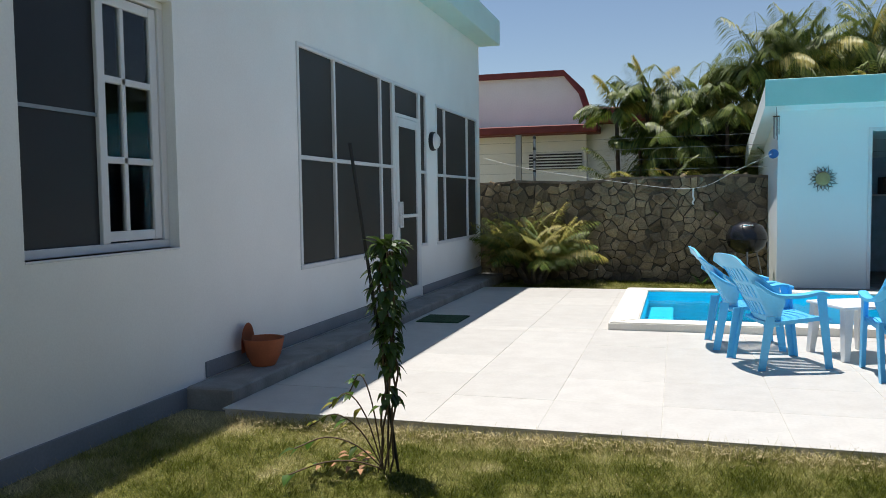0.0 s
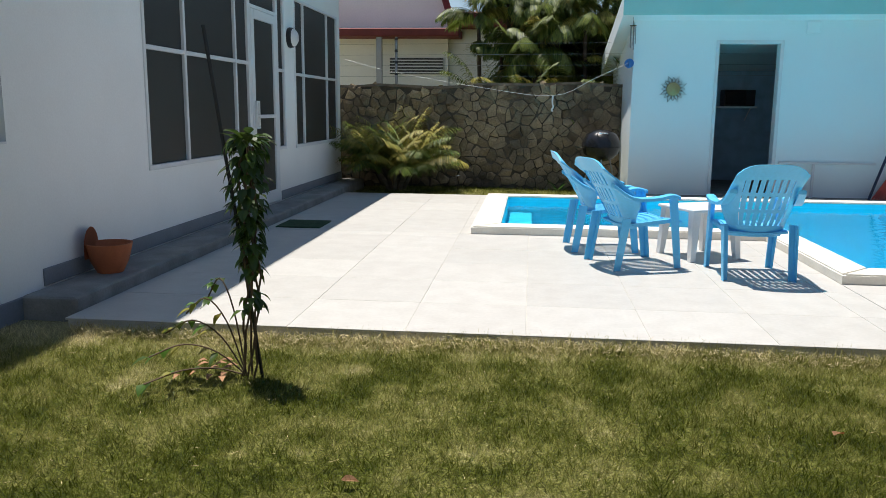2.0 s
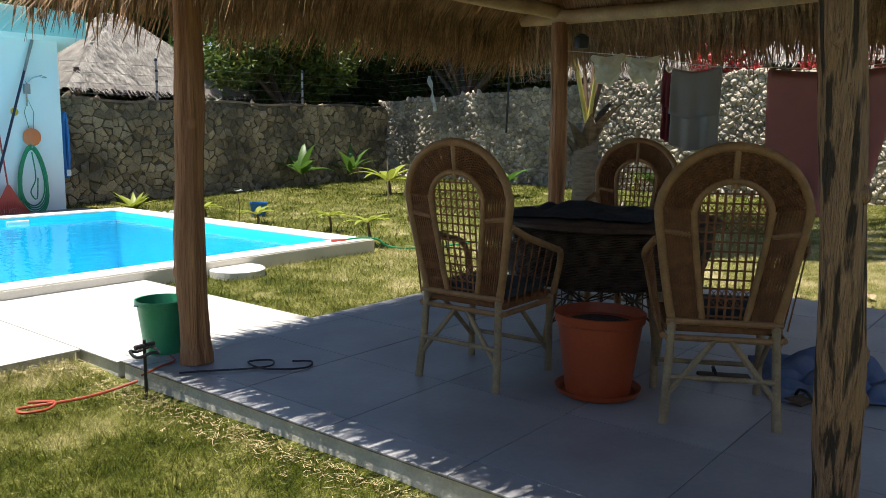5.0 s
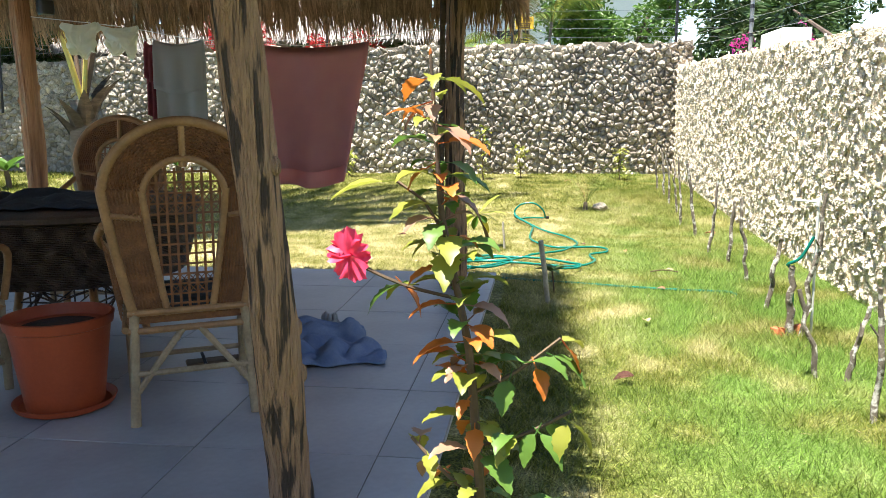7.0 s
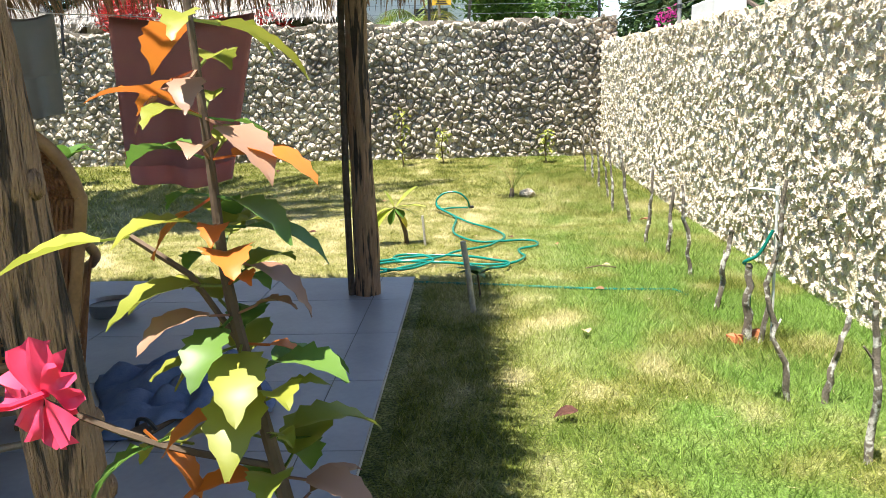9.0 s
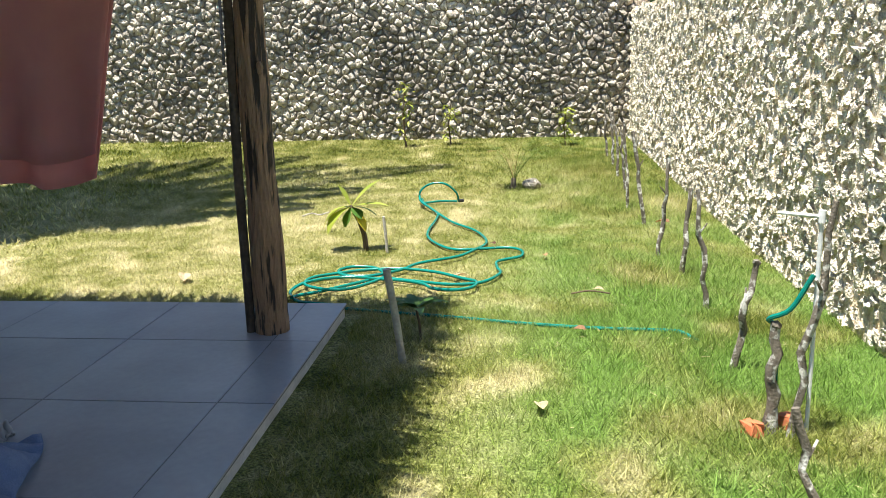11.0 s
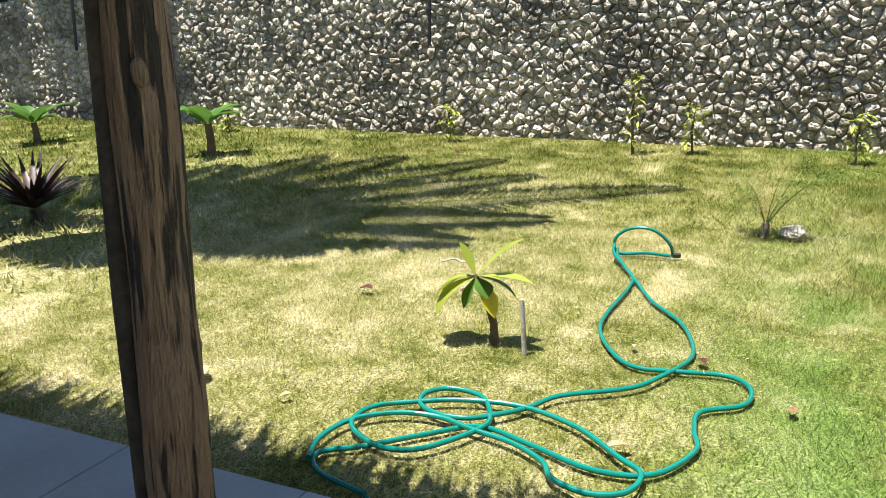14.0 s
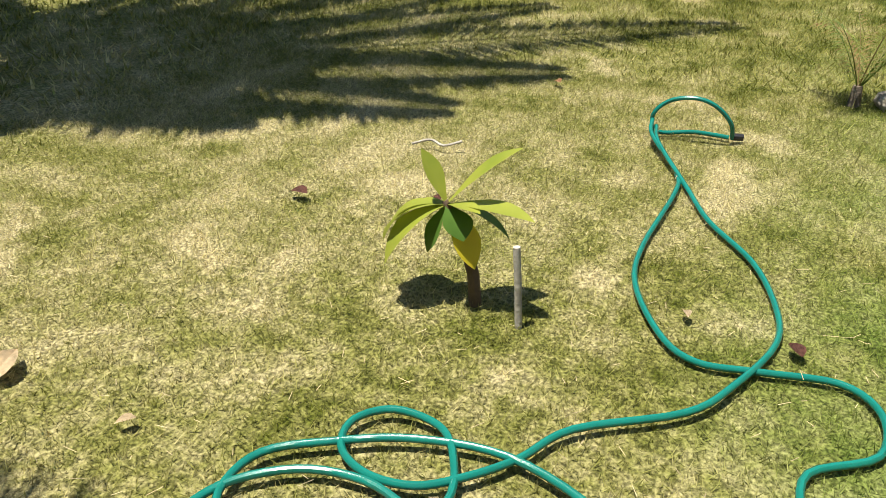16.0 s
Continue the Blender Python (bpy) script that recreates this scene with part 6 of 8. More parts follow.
def build_garden_hose():
    r, m = 0.0096, 0.023
    ground = lambda pts, dz=m: [at_ground(x, y, dz) for x, y in pts]
    bm = bmesh.new()
    g = gz(9.4, 0)
    first = [(9.40, -0.13, g + m), (9.41, 0.02, g + m), (9.35, 0.17, g + m), (9.31, 0.19, g + 0.11), (9.32, 0.13, g + 0.175), (9.32, 0.03, g + 0.20), (9.33, -0.06, g + 0.175), (9.36, -0.13, g + 0.10), (9.39, -0.145, g + m)]
    tube(bm, smooth_line(first, 5), r, 9)
    tube(bm, smooth_line([(9.31, 0.19, g + 0.09), (9.20, 0.165, g + 0.055)] + ground([(8.92, 0.01), (8.72, -0.02), (8.27, 0.0), (8.02, -0.03), (7.78, -0.15), (7.69, -0.26), (7.71, -0.41), (7.74, -0.60), (7.65, -0.69), (7.49, -0.68), (7.37, -0.54), (7.21, -0.54)]) + ground([(7.07, -0.56), (6.87, -0.46), (6.83, -0.28), (6.91, -0.06), (6.97, 0.14), (6.85, 0.29), (6.69, 0.45), (6.60, 0.56), (6.50, 0.50), (6.44, 0.30)], 0.024), 5), r, 9)
    tube(bm, smooth_line([(9.31, 0.17, g + 0.06), (9.14, 0.125, g + 0.045)] + ground([(8.80, -0.05), (8.54, -0.17), (8.30, -0.34), (8.04, -0.43), (7.85, -0.44)]) + ground([(7.61, -0.36), (7.46, -0.27), (7.30, -0.05), (7.16, 0.03)], 0.032)
         + ground([(7.06, 0.11), (6.99, 0.20), (6.98, 0.31), (7.03, 0.40), (7.12, 0.42), (7.19, 0.35), (7.18, 0.23), (7.10, 0.16), (6.97, 0.12), (6.82, 0.19), (6.72, 0.27), (6.69, 0.37), (6.73, 0.48), (6.81, 0.56), (6.94, 0.55), (7.04, 0.42), (7.12, 0.26), (7.15, 0.05), (7.07, -0.17), (6.92, -0.34), (6.84, -0.43), (6.72, -0.41), (6.67, -0.31), (6.71, -0.19), (6.80, -0.13), (6.88, 0.0), (6.92, 0.16), (6.96, 0.30), (6.93, 0.45), (6.82, 0.57), (6.66, 0.60), (6.54, 0.56)], 0.036), 5), r, 9)
    ob = thing("garden_hose", "long teal garden hose lying in loose loops on the lawn", "hose")
    part("hose_tube", bm, M_HOSE, ob, "", True)
    part("coupling", tube(bmesh.new(), [(9.395, -0.145, g + 0.03), (9.41, -0.185, g + 0.028)], 0.016, 10), M_BLACK, ob, "black hose coupling")


build_garden_hose()
line_thing("water_hose", "thin teal hose running over the lawn to the tap", "hose", [at_ground(x, y, 0.010) for x, y in ((6.44, 0.30), (6.36, 0.02), (6.27, -0.33), (6.18, -0.69), (6.13, -1.05), (6.12, -1.36), (6.08, -1.44))] + [at_ground(x, y, -0.015) for x, y in ((5.95, -1.52), (5.6, -1.58), (5.25, -1.57))] + [(5.135, -1.55, 0.12), (5.10, -1.52, 0.30), (5.085, -1.50, 0.335), (5.05, -1.555, 0.38), (5.03, -1.61, 0.50)], 0.0088, M_HOSE)


def build_tap():
    t = thing("garden_tap", "white pipe standpipe with a tap and a short teal hose", "tap", (5.03, -1.62, -0.06))
    part("pipe", tube(bmesh.new(), [(0.03, -0.02, 0.0), (0.0, 0.0, 0.76)], 0.0075, 8), M_WHITE, t)
    part("arm", tube(bmesh.new(), [(0.0, 0.0, 0.75), (0.02, 0.13, 0.76)], 0.006, 8), M_WHITE, t)
    part("elbow", lathe(bmesh.new(), [(0.004, -0.02), (0.0115, -0.02), (0.0115, 0.02), (0.004, 0.02)], 12, Matrix.Translation((0, 0, 0.75))), M_WHITE, t)


build_tap()


def build_stick(base, top, r, seed, crown=False):
    random.seed(seed)
    s = thing("garden_stake", "crooked lichen-grey planted stick along the stone wall", "garden stake", base, group="planted sticks along the wall")
    d = Vector(top) - Vector(base)
    pts, rad = [], []
    for k in range(9):
        t = k / 8
        j = Vector((random.uniform(-1, 1), random.uniform(-1, 1), 0)) * 0.018 * math.sin(math.pi * t)
        pts.append(d * t + j - Vector((0, 0, 0.05 if k == 0 else 0)))
        rad.append(r * (1.15 - 0.35 * t) * random.uniform(0.88, 1.12))
    part("stick", tube(bmesh.new(), pts, rad, 9, True, 0.10), M_STICK, s, "", True)
    if crown:
        part("knob", tube(bmesh.new(), [tuple(d * 0.99 + Vector((0, -0.014, 0))), tuple(d * 1.01), tuple(d * 1.0 + Vector((0, 0.014, 0.006)))], [r * 0.6, r * 0.85, r * 0.6], 8, True, 0.1), M_STICK, s, "", True)
    b = Vector(pts[5])
    part("twig", tube(bmesh.new(), [tuple(b), tuple(b + Vector((random.uniform(-0.05, 0.05), random.uniform(-0.05, 0.05), 0.06)))], [r * 0.5, r * 0.3], 6), M_STICK, s)


STICKS = [((4.28, -1.43), (4.31, -1.33, 0.36), 0.016, 0), ((4.25, -1.55), (4.24, -1.62, 0.30), 0.018, 0), ((3.72, -1.47), (3.72, -1.45, 0.50), 0.018, 0), ((5.08, -1.53), (5.08, -1.52, 0.31), 0.028, 1),
          ((5.05, -1.58), (5.03, -1.66, 0.74), 0.019, 0), ((5.68, -1.55), (5.67, -1.62, 0.38), 0.021, 1), ((6.49, -1.63), (6.51, -1.56, 0.55), 0.018, 0), ((7.14, -1.63), (7.14, -1.66, 0.46), 0.020, 0),
          ((7.60, -1.57), (7.62, -1.62, 0.58), 0.018, 0), ((8.56, -1.63), (8.57, -1.52, 0.66), 0.022, 1), ((9.24, -1.59), (9.25, -1.54, 0.70), 0.016, 0), ((9.95, -1.66), (9.97, -1.60, 0.62), 0.016, 0),
          ((10.71, -1.69), (10.72, -1.62, 0.68), 0.018, 0), ((11.4, -1.72), (11.42, -1.66, 0.70), 0.018, 0), ((12.15, -1.73), (12.16, -1.68, 0.72), 0.018, 0)]
for k, (b, t, r, c) in enumerate(STICKS):
    build_stick(at_ground(*b), t, r * 0.72, 40 + k, bool(c))
for x, y, a in ((5.05, -1.46, 0.3), (5.12, -1.58, 1.2)):
    bm = box(-0.035, 0.035, -0.025, 0.025, 0, 0.05, 0.010, 2)
    for v in bm.verts:
        v.co += Vector((random.uniform(-1, 1), random.uniform(-1, 1), random.uniform(-1, 1))) * 0.008
    o = part("brick_piece", bm, M_TERRA, None)
    o.matrix_basis = pose(*at_ground(x, y), 8, 12, math.degrees(a))
    tagged(o, "broken red brick piece at the foot of a stick", "brick")


def build_frangipani():
    """The little yellowing tree beside the hose."""
    f = thing("frangipani", "young frangipani with broad yellow-green leaves on the lawn", "plant", at_ground(7.74, 0.37), group="young frangipani plants")
    part("stem", tube(bmesh.new(), [(0, 0, -0.04), (0.0, 0.012, 0.10), (0.0, 0.045, 0.21), (-0.005, 0.085, 0.285), (-0.005, 0.10, 0.315)], [0.020, 0.018, 0.016, 0.014, 0.009], 9), M_BROWN, f, "", True)
    top = (-0.005, 0.095, 0.305)
    # azimuth, elevation, length, width, droop
    for az, el, ln, w, dr, m in ((-72, 48, 0.27, 0.085, 0.4, M_L_LIME), (80, 62, 0.17, 0.065, 0.2, M_L_LIME), (-95, 14, 0.27, 0.07, 0.5, M_L_LIME), (-115, 20, 0.14, 0.05, 0.5, M_L_LIME),
                                 (100, 4, 0.25, 0.095, 1.9, M_L_LIME), (125, -12, 0.26, 0.10, 1.7, M_L_LIME), (80, 0, 0.22, 0.08, 1.6, M_L_LIME),
                                 (140, -62, 0.15, 0.07, 0.4, M_L_GREEN), (-125, -28, 0.12, 0.08, 0.6, M_L_GREEN), (-105, -52, 0.20, 0.095, 0.5, M_YLEAF), (-80, 2, 0.21, 0.04, 1.2, M_L_GREEN)):
        a, e = radians(az), radians(el)
        part("leaf", leaf(bmesh.new(), top, (math.cos(a) * math.cos(e), math.sin(a) * math.cos(e), math.sin(e)), ln, w * 1.12, dr, 0.2, 9, tip=1.35), m, f, "yellow fading leaf" if m is M_YLEAF else "", True)


M_YLEAF = leaf_mat("yellow_leaf", (0.60, 0.50, 0.03), (0.72, 0.58, 0.05))
build_frangipani()


def cane(x, y, h, lx, ly, r, m, label):
    c = part("cane", tube(bmesh.new(), [(0, 0, -0.06), (lx * 0.5, ly * 0.5, h * 0.5), (lx, ly, h)], r, 10), m, None, "", True)
    c.matrix_basis = pose(*at_ground(x, y))
    tagged(c, label, "garden stake")


M_PALESTAKE = mat("weathered_grey_stake", (0.42, 0.39, 0.33), 0.85, 0.15, 20, 90, 0.4)
cane(7.68, 0.215, 0.25, 0.0, 0.02, 0.0105, M_PALESTAKE, "weathered pale stake beside the young frangipani")
cane(5.67, -0.18, 0.42, -0.02, 0.06, 0.017, M_PALESTAKE, "whitish stake leaning in the shade beside the slab")
rosette("seedling", "small green seedling beside the whitish stake", "plant", at_ground(5.95, -0.22), 12, 0.13, 0.06, 0.6, 0.8, M_L_GREEN, 0.16, 31, stem_r=0.006)
rosette("fern_palm", "dark low cycad with stiff leaves at the foot of the palm", "plant", at_ground(8.75, 4.42), 64, 0.5, 0.05, 0.8, 0.35, M_L_CYCAD, 0.10, 33, stem_r=0.05)


def build_small_palm():
    p = thing("palm_seedling", "thin palm seedling with two fronds beside a stone", "palm", at_ground(10.12, -0.62))
    random.seed(5)
    part("trunk", tube(bmesh.new(), [(0, 0, -0.04), (0, 0, 0.10)], [0.035, 0.022], 8), M_TRUNK, p)
    part("frond", frond(bmesh.new(), (0, 0, 0.08), radians(-75), 1.0, 0.85, 1.7, 0.15, 20, 0.016), M_L_PALM, p)
    part("frond", frond(bmesh.new(), (0, 0, 0.08), radians(60), 1.3, 0.45, 2.4, 0.12, 16, 0.016), M_L_BROWNPALM, p)
    part("frond", frond(bmesh.new(), (0, 0, 0.08), radians(-110), 1.2, 0.6, 0.8, 0.10, 14, 0.012), M_L_PALM, p)
    for k in range(6):
        az, el = radians(62 * k + 20), 1.25 - 0.06 * (k % 3)
        part("frond", frond(bmesh.new(), (0, 0, 0.08), az, el, 0.40 + 0.05 * (k % 4), 1.1, 0.11, 18, 0.012), M_L_PALM if k % 3 else M_L_BROWNPALM, p)
    bm = bmesh.new()
    bmesh.ops.create_icosphere(bm, subdivisions=2, radius=0.09)
    for v in bm.verts:
        v.co = Vector((v.co.x * 1.3, v.co.y, v.co.z * 0.7)) * (1 + 0.25 * noise.noise(v.co * 14))
    s = part("rock", bm, M_STONE_E, None)
    s.matrix_basis = pose(*at_ground(10.15, -0.80, 0.03))
    tagged(s, "rough grey coral rock on the lawn", "rock")


build_small_palm()


def build_vine_plant(x, y, h, seed):
    random.seed(seed)
    p = thing("tomato_plant", "thin straggling plant growing before the stone wall", "plant", at_ground(x, y))
    bm = bmesh.new()
    for k in range(3):
        tube(bm, [(0.06 * (k - 1), 0, -0.03), (0.05 * (k - 1), 0.03, h * 0.5), (0.03 * (k - 1), 0, h * (0.7 + 0.15 * k))], 0.006, 5)
    part("stem", bm, M_BROWN, p)
    bm = bmesh.new()
    for k in range(70):
        a, z = random.uniform(0, 6.28), random.uniform(0.15, 1.0) * h
        leaf(bm, (random.uniform(-0.08, 0.08), random.uniform(-0.08, 0.08), z), (math.cos(a), math.sin(a), random.uniform(-0.4, 0.4)), 0.11, 0.045, 0.8, 0.2, 2)
    part("leaves", bm, M_L_LIME, p)["kind"] = "stuff"


build_vine_plant(13.25, 0.85, 0.9, 3)
build_vine_plant(13.4, 0.25, 0.55, 4)
build_vine_plant(13.3, -1.3, 0.5, 5)
build_vine_plant(13.5, 3.1, 0.45, 6)
build_vine_plant(13.5, 6.4, 0.4, 7)


def build_dry_leaf(x, y, s, rz, m=M_DRYLEAF):
    bm = leaf(bmesh.new(), (-s / 2, 0, 0.0), (1, 0, 0.25), s, s * 0.55, 0.5, 0.5, 5, tip=0.8)
    bmesh.ops.solidify(bm, geom=bm.faces, thickness=0.002)
    o = part("dry_leaf", bm, m, None, "", True)
    o.matrix_basis = pose(*at_ground(x, y, 0.03), random.uniform(-15, 15), random.uniform(-15, 15), rz)
    tagged(o, "dry brown fallen leaf lying on the lawn", "leaf", group="fallen leaves on the lawn")


M_PALELEAF = mat("bleached_leaf", (0.66, 0.52, 0.33), 0.8, 0.15, 30, 90, 0.2)
M_DARKLEAF = mat("dark_withered_leaf", (0.16, 0.06, 0.04), 0.8, 0.2, 30, 90, 0.3)
random.seed(77)
for x, y, s, rz, m in ((6.93, 1.33, 0.13, 20, M_PALELEAF), (8.14, 1.25, 0.09, 80, M_DARKLEAF), (6.99, -0.33, 0.09, -60, M_PALELEAF), (7.84, -0.49, 0.07, 30, M_DARKLEAF), (7.49, -0.84, 0.06, 10, M_DRYLEAF),
                       (6.9, 0.9, 0.05, 130, M_PALELEAF), (4.11, -0.52, 0.10, 95, M_DARKLEAF), (6.05, -0.95, 0.07, 60, M_DRYLEAF), (5.2, -0.75, 0.09, 10, M_PALELEAF), (7.9, -0.2, 0.05, 200, M_PALELEAF), (9.9, 0.8, 0.07, 40, M_DRYLEAF),
                       (12.6, 2.6, 0.12, 0, M_DARKLEAF), (8.3, 0.75, 0.06, 10, M_DARKLEAF), (6.7, -1.1, 0.06, 80, M_PALELEAF), (8.5, -1.75, 0.12, 50, M_DRYLEAF), (1.2, 3.2, 0.07, 40, M_DRYLEAF), (-0.6, 2.6, 0.06, 10, M_DRYLEAF)):
    build_dry_leaf(x, y, s, rz, m)


def build_straw():
    """Loose dead stalks scattered on the mown grass."""
    r = np.random.default_rng(21)
    V, F = [], []
    for k in range(6000):
        if k > 2400:
            x, y = (r.uniform(-2.6, 2.1), 4.29 - abs(r.normal(0, 0.10))) if k % 3 else (2.14 - abs(r.normal(0, 0.1)), r.uniform(-0.2, 4.2))
        elif r.random() < 0.55:
            x, y = r.uniform(5.8, 10.5), r.uniform(-1.9, 3.0)
        else:
            x, y = r.uniform(-2.6, 6.0), r.uniform(-2.0, 4.2)
        if not on_lawn(np.array([x]), np.array([y]))[0]:
            continue
        a, l, w = r.uniform(0, 6.28), r.uniform(0.012, 0.04) * (1 if k < 2400 else 1.2), 0.0009 if k < 2400 else 0.0011
        z = gz(x, y) + (r.uniform(0.018, 0.034) if k < 2400 else r.uniform(0.02, 0.055))
        d, s = np.array([math.cos(a), math.sin(a), r.uniform(-0.1, 0.1)]) * l / 2, np.array([-math.sin(a), math.cos(a), 0]) * w
        p = np.array([x, y, z])
        b = len(V)
        V += [p - d - s, p - d + s, p + d + s, p + d - s]
        F.append((b, b + 1, b + 2, b + 3))
    tagged(link_mesh("straw", np_mesh("straw", V, F, mat("bleached_straw", (0.60, 0.49, 0.27), 0.8, 0.3))), "bleached loose straw scattered over the lawn", "straw", kind="stuff")


build_straw()


def build_coconut_palm():
    p = thing("coconut_palm", "young coconut palm with a stout grey trunk and yellow leaf stalks", "palm", at_ground(8.25, 4.55))
    random.seed(9)
    pts = [(0, 0, -0.05), (0.02, 0.01, 0.5), (0.0, 0.03, 1.0), (0.02, 0.02, 1.35)]
    part("trunk", tube(bmesh.new(), smooth_line(pts, 5), [0.17 - 0.05 * k / 15 + 0.012 * (k % 2) for k in range(16)], 14, True, 0.04), M_TRUNK, p, "", True)
    for k in range(9):
        a = 0.7 * k + 0.2
        bm = bmesh.new()
        leaf(bm, (0.12 * math.cos(a), 0.12 * math.sin(a), 0.75 + 0.07 * k), (0.5 * math.cos(a), 0.5 * math.sin(a), 1), 0.45, 0.16, 0.7, 0.5, 5)
        bmesh.ops.solidify(bm, geom=bm.faces, thickness=0.012)
        part("sheath", bm, M_TRUNK, p)
    crown = Vector((0.02, 0.02, 1.3))
    for az, el, reach in ((-90, 58, 2.1), (-80, 54, 2.8), (-68, 54, 3.3), (-55, 50, 4.5), (-42, 54, 3.7), (-28, 50, 3.9), (-14, 53, 3.4), (0, 54, 3.1), (15, 56, 2.5), (-60, 66, 2.4), (-35, 66, 2.5), (-12, 68, 2.2),
                          (50, 60, 2.4), (85, 60, 2.2), (140, 64, 1.8), (-125, 68, 1.5), (-75, 70, 1.9), (-48, 72, 1.8)):
        a, e = radians(az), radians(el)
        s = radians(76)
        d = Vector((math.cos(a) * math.cos(s), math.sin(a) * math.cos(s), math.sin(s)))
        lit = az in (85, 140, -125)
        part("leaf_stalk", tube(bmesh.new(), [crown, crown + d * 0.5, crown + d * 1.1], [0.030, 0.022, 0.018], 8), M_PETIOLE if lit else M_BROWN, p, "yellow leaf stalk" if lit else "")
        part("frond", frond(bmesh.new(), crown + d * 1.05, a, e, (reach - 0.2) / 0.84, 1.45, 0.66, 64, 0.08, 0.4), M_L_PALM, p)
    return p


build_coconut_palm()


# ---------------- hibiscus at the slab's corner ----------------
def build_hibiscus():
    h = thing("hibiscus", "tall hibiscus shoot with rusty leaves and one pink flower", "hibiscus", (1.90, -0.040, -0.05))
    random.seed(14)
    st = smooth_line([(0.01, -0.03, 0.0), (0.0, 0.0, 0.45), (0.0, 0.02, 0.72), (0.0, 0.03, 0.82), (0.0, 0.058, 0.96), (0.0, 0.078, 1.07), (0.0, 0.085, 1.18), (0.0, 0.095, 1.335)], 4)
    part("stem", tube(bmesh.new(), st, [0.011 - 0.008 * k / (len(st) - 1) for k in range(len(st))], 8), M_BROWN, h, "", True)
    tw = [((0.0, 0.05, 0.90), (-0.02, 0.245, 0.972)), ((0.0, 0.02, 0.72), (0.0, -0.14, 0.83)), ((0.0, 0.0, 0.62), (-0.02, -0.16, 0.70)), ((0, 0.0, 0.5), (0.02, 0.14, 0.62)), ((0.0, 0.0, 0.40), (0.0, -0.15, 0.50)), ((0, 0, 0.3), (-0.05, 0.12, 0.45)), ((0, 0, 0.2), (0.05, -0.2, 0.30))]
    for a, b in tw:
        part("twig", tube(bmesh.new(), smooth_line([a, tuple((Vector(a) + Vector(b)) / 2 + Vector((0, 0, -0.01))), b], 3), 0.0035, 5), M_BROWN, h)

    def add_leaf(p, az, el, ln, m, droop=1.1):
        a, e = radians(az), radians(el)
        d = Vector((math.cos(a) * math.cos(e), math.sin(a) * math.cos(e), math.sin(e)))
        q = Vector(p) + d * 0.025
        bm = leaf(bmesh.new(), q, d, ln, ln * random.uniform(0.5, 0.66), droop, 0.3, 11, tip=0.72)
        vs = list(bm.verts)
        for k, v in enumerate(vs):
            if k % 3 != 1:
                if (k // 3) % 2:
                    v.co = v.co.lerp(vs[k // 3 * 3 + 1].co, 0.17)
                v.co += (Vector((random.uniform(-1, 1), random.uniform(-1, 1), random.uniform(-1, 1)))) * 0.0015
        tube(bm, [tuple(p), tuple(q)], 0.0015, 4, False)
        part("leaf", bm, m, h, "", True)

    mats = [M_L_HIB, M_L_HIB, M_L_GREEN, M_L_GREEN, M_L_HIB, M_L_RUST, M_L_DUSK]
    n = 108
    for k in range(n):
        t = 0.12 + 0.88 * k / n
        p = st[min(len(st) - 1, int(t * (len(st) - 1)))]
        low = t < 0.62
        add_leaf(p, 137.5 * k + random.uniform(-25, 25), random.uniform(-35, 35), random.uniform(0.045, 0.098) * (1.0 if low else 0.9), M_L_RUST if (low and k % 8 == 0) or (t > 0.72 and k % 5 == 0) else random.choice(mats))
    for a, b in tw:
        for j in range(3 if b[2] == 0.972 else 7):
            p = Vector(a).lerp(Vector(b), 0.35 + 0.65 * j / 6)
            add_leaf(p, random.uniform(0, 360), random.uniform(-60, 20), random.uniform(0.045, 0.085), random.choice(mats), 1.3)
    add_leaf((0.0, 0.16, 1.115), 105, -5, 0.10, M_L_LIME, 0.6)
    part("twig", tube(bmesh.new(), [(0.0, 0.06, 1.0), (0.0, 0.11, 1.08), (0.0, 0.16, 1.115)], 0.003, 5), M_BROWN, h)
    # flower: five frilled petals and a staminal column, opening to the west
    c = Vector((-0.02, 0.240, 0.98))
    ax = Vector((-0.88, 0.30, 0.05)).normalized()
    u = ax.cross(Vector((0, 0, 1))).normalized()
    w = u.cross(ax)
    for k in range(5):
        a = 2 * math.pi * k / 5 + 0.3
        d = (u * math.cos(a) + w * math.sin(a)).normalized()
        side = ax.cross(d).normalized()
        bm = bmesh.new()
        rows = []
        nu, nv = 10, 7
        for j in range(nv + 1):
            f = j / nv
            half = 0.003 + 0.022 * math.sin(min(1.0, f * 1.15) * math.pi * 0.56)
            row = []
            for i in range(nu + 1):
                g = i / nu * 2 - 1
                reach = 0.047 * f * (1 - 0.26 * g * g * f) * (1 + 0.12 * math.sin(k * 2.4)) + 0.004 * f ** 3 * math.sin(g * 13 + k * 2)
                lift = 0.020 * f - 0.016 * f * f + 0.007 * f * f * math.sin(g * 8 + k) + 0.006 * g + 0.004 * (k % 2)
                row.append(bm.verts.new(c + d * reach + side * (half * g) + ax * lift))
            rows.append(row)
        for p, q in zip(rows, rows[1:]):
            for i in range(nu):
                bm.faces.new((p[i], p[i + 1], q[i + 1], q[i]))
        part("petal", bm, M_PETAL, h, "frilled hot pink petal", True)
    part("pistil", tube(bmesh.new(), [tuple(c), tuple(c + ax * 0.04), tuple(c + ax * 0.07 + Vector((0, 0, 0.008)))], [0.004, 0.003, 0.005], 6), M_PETAL, h)
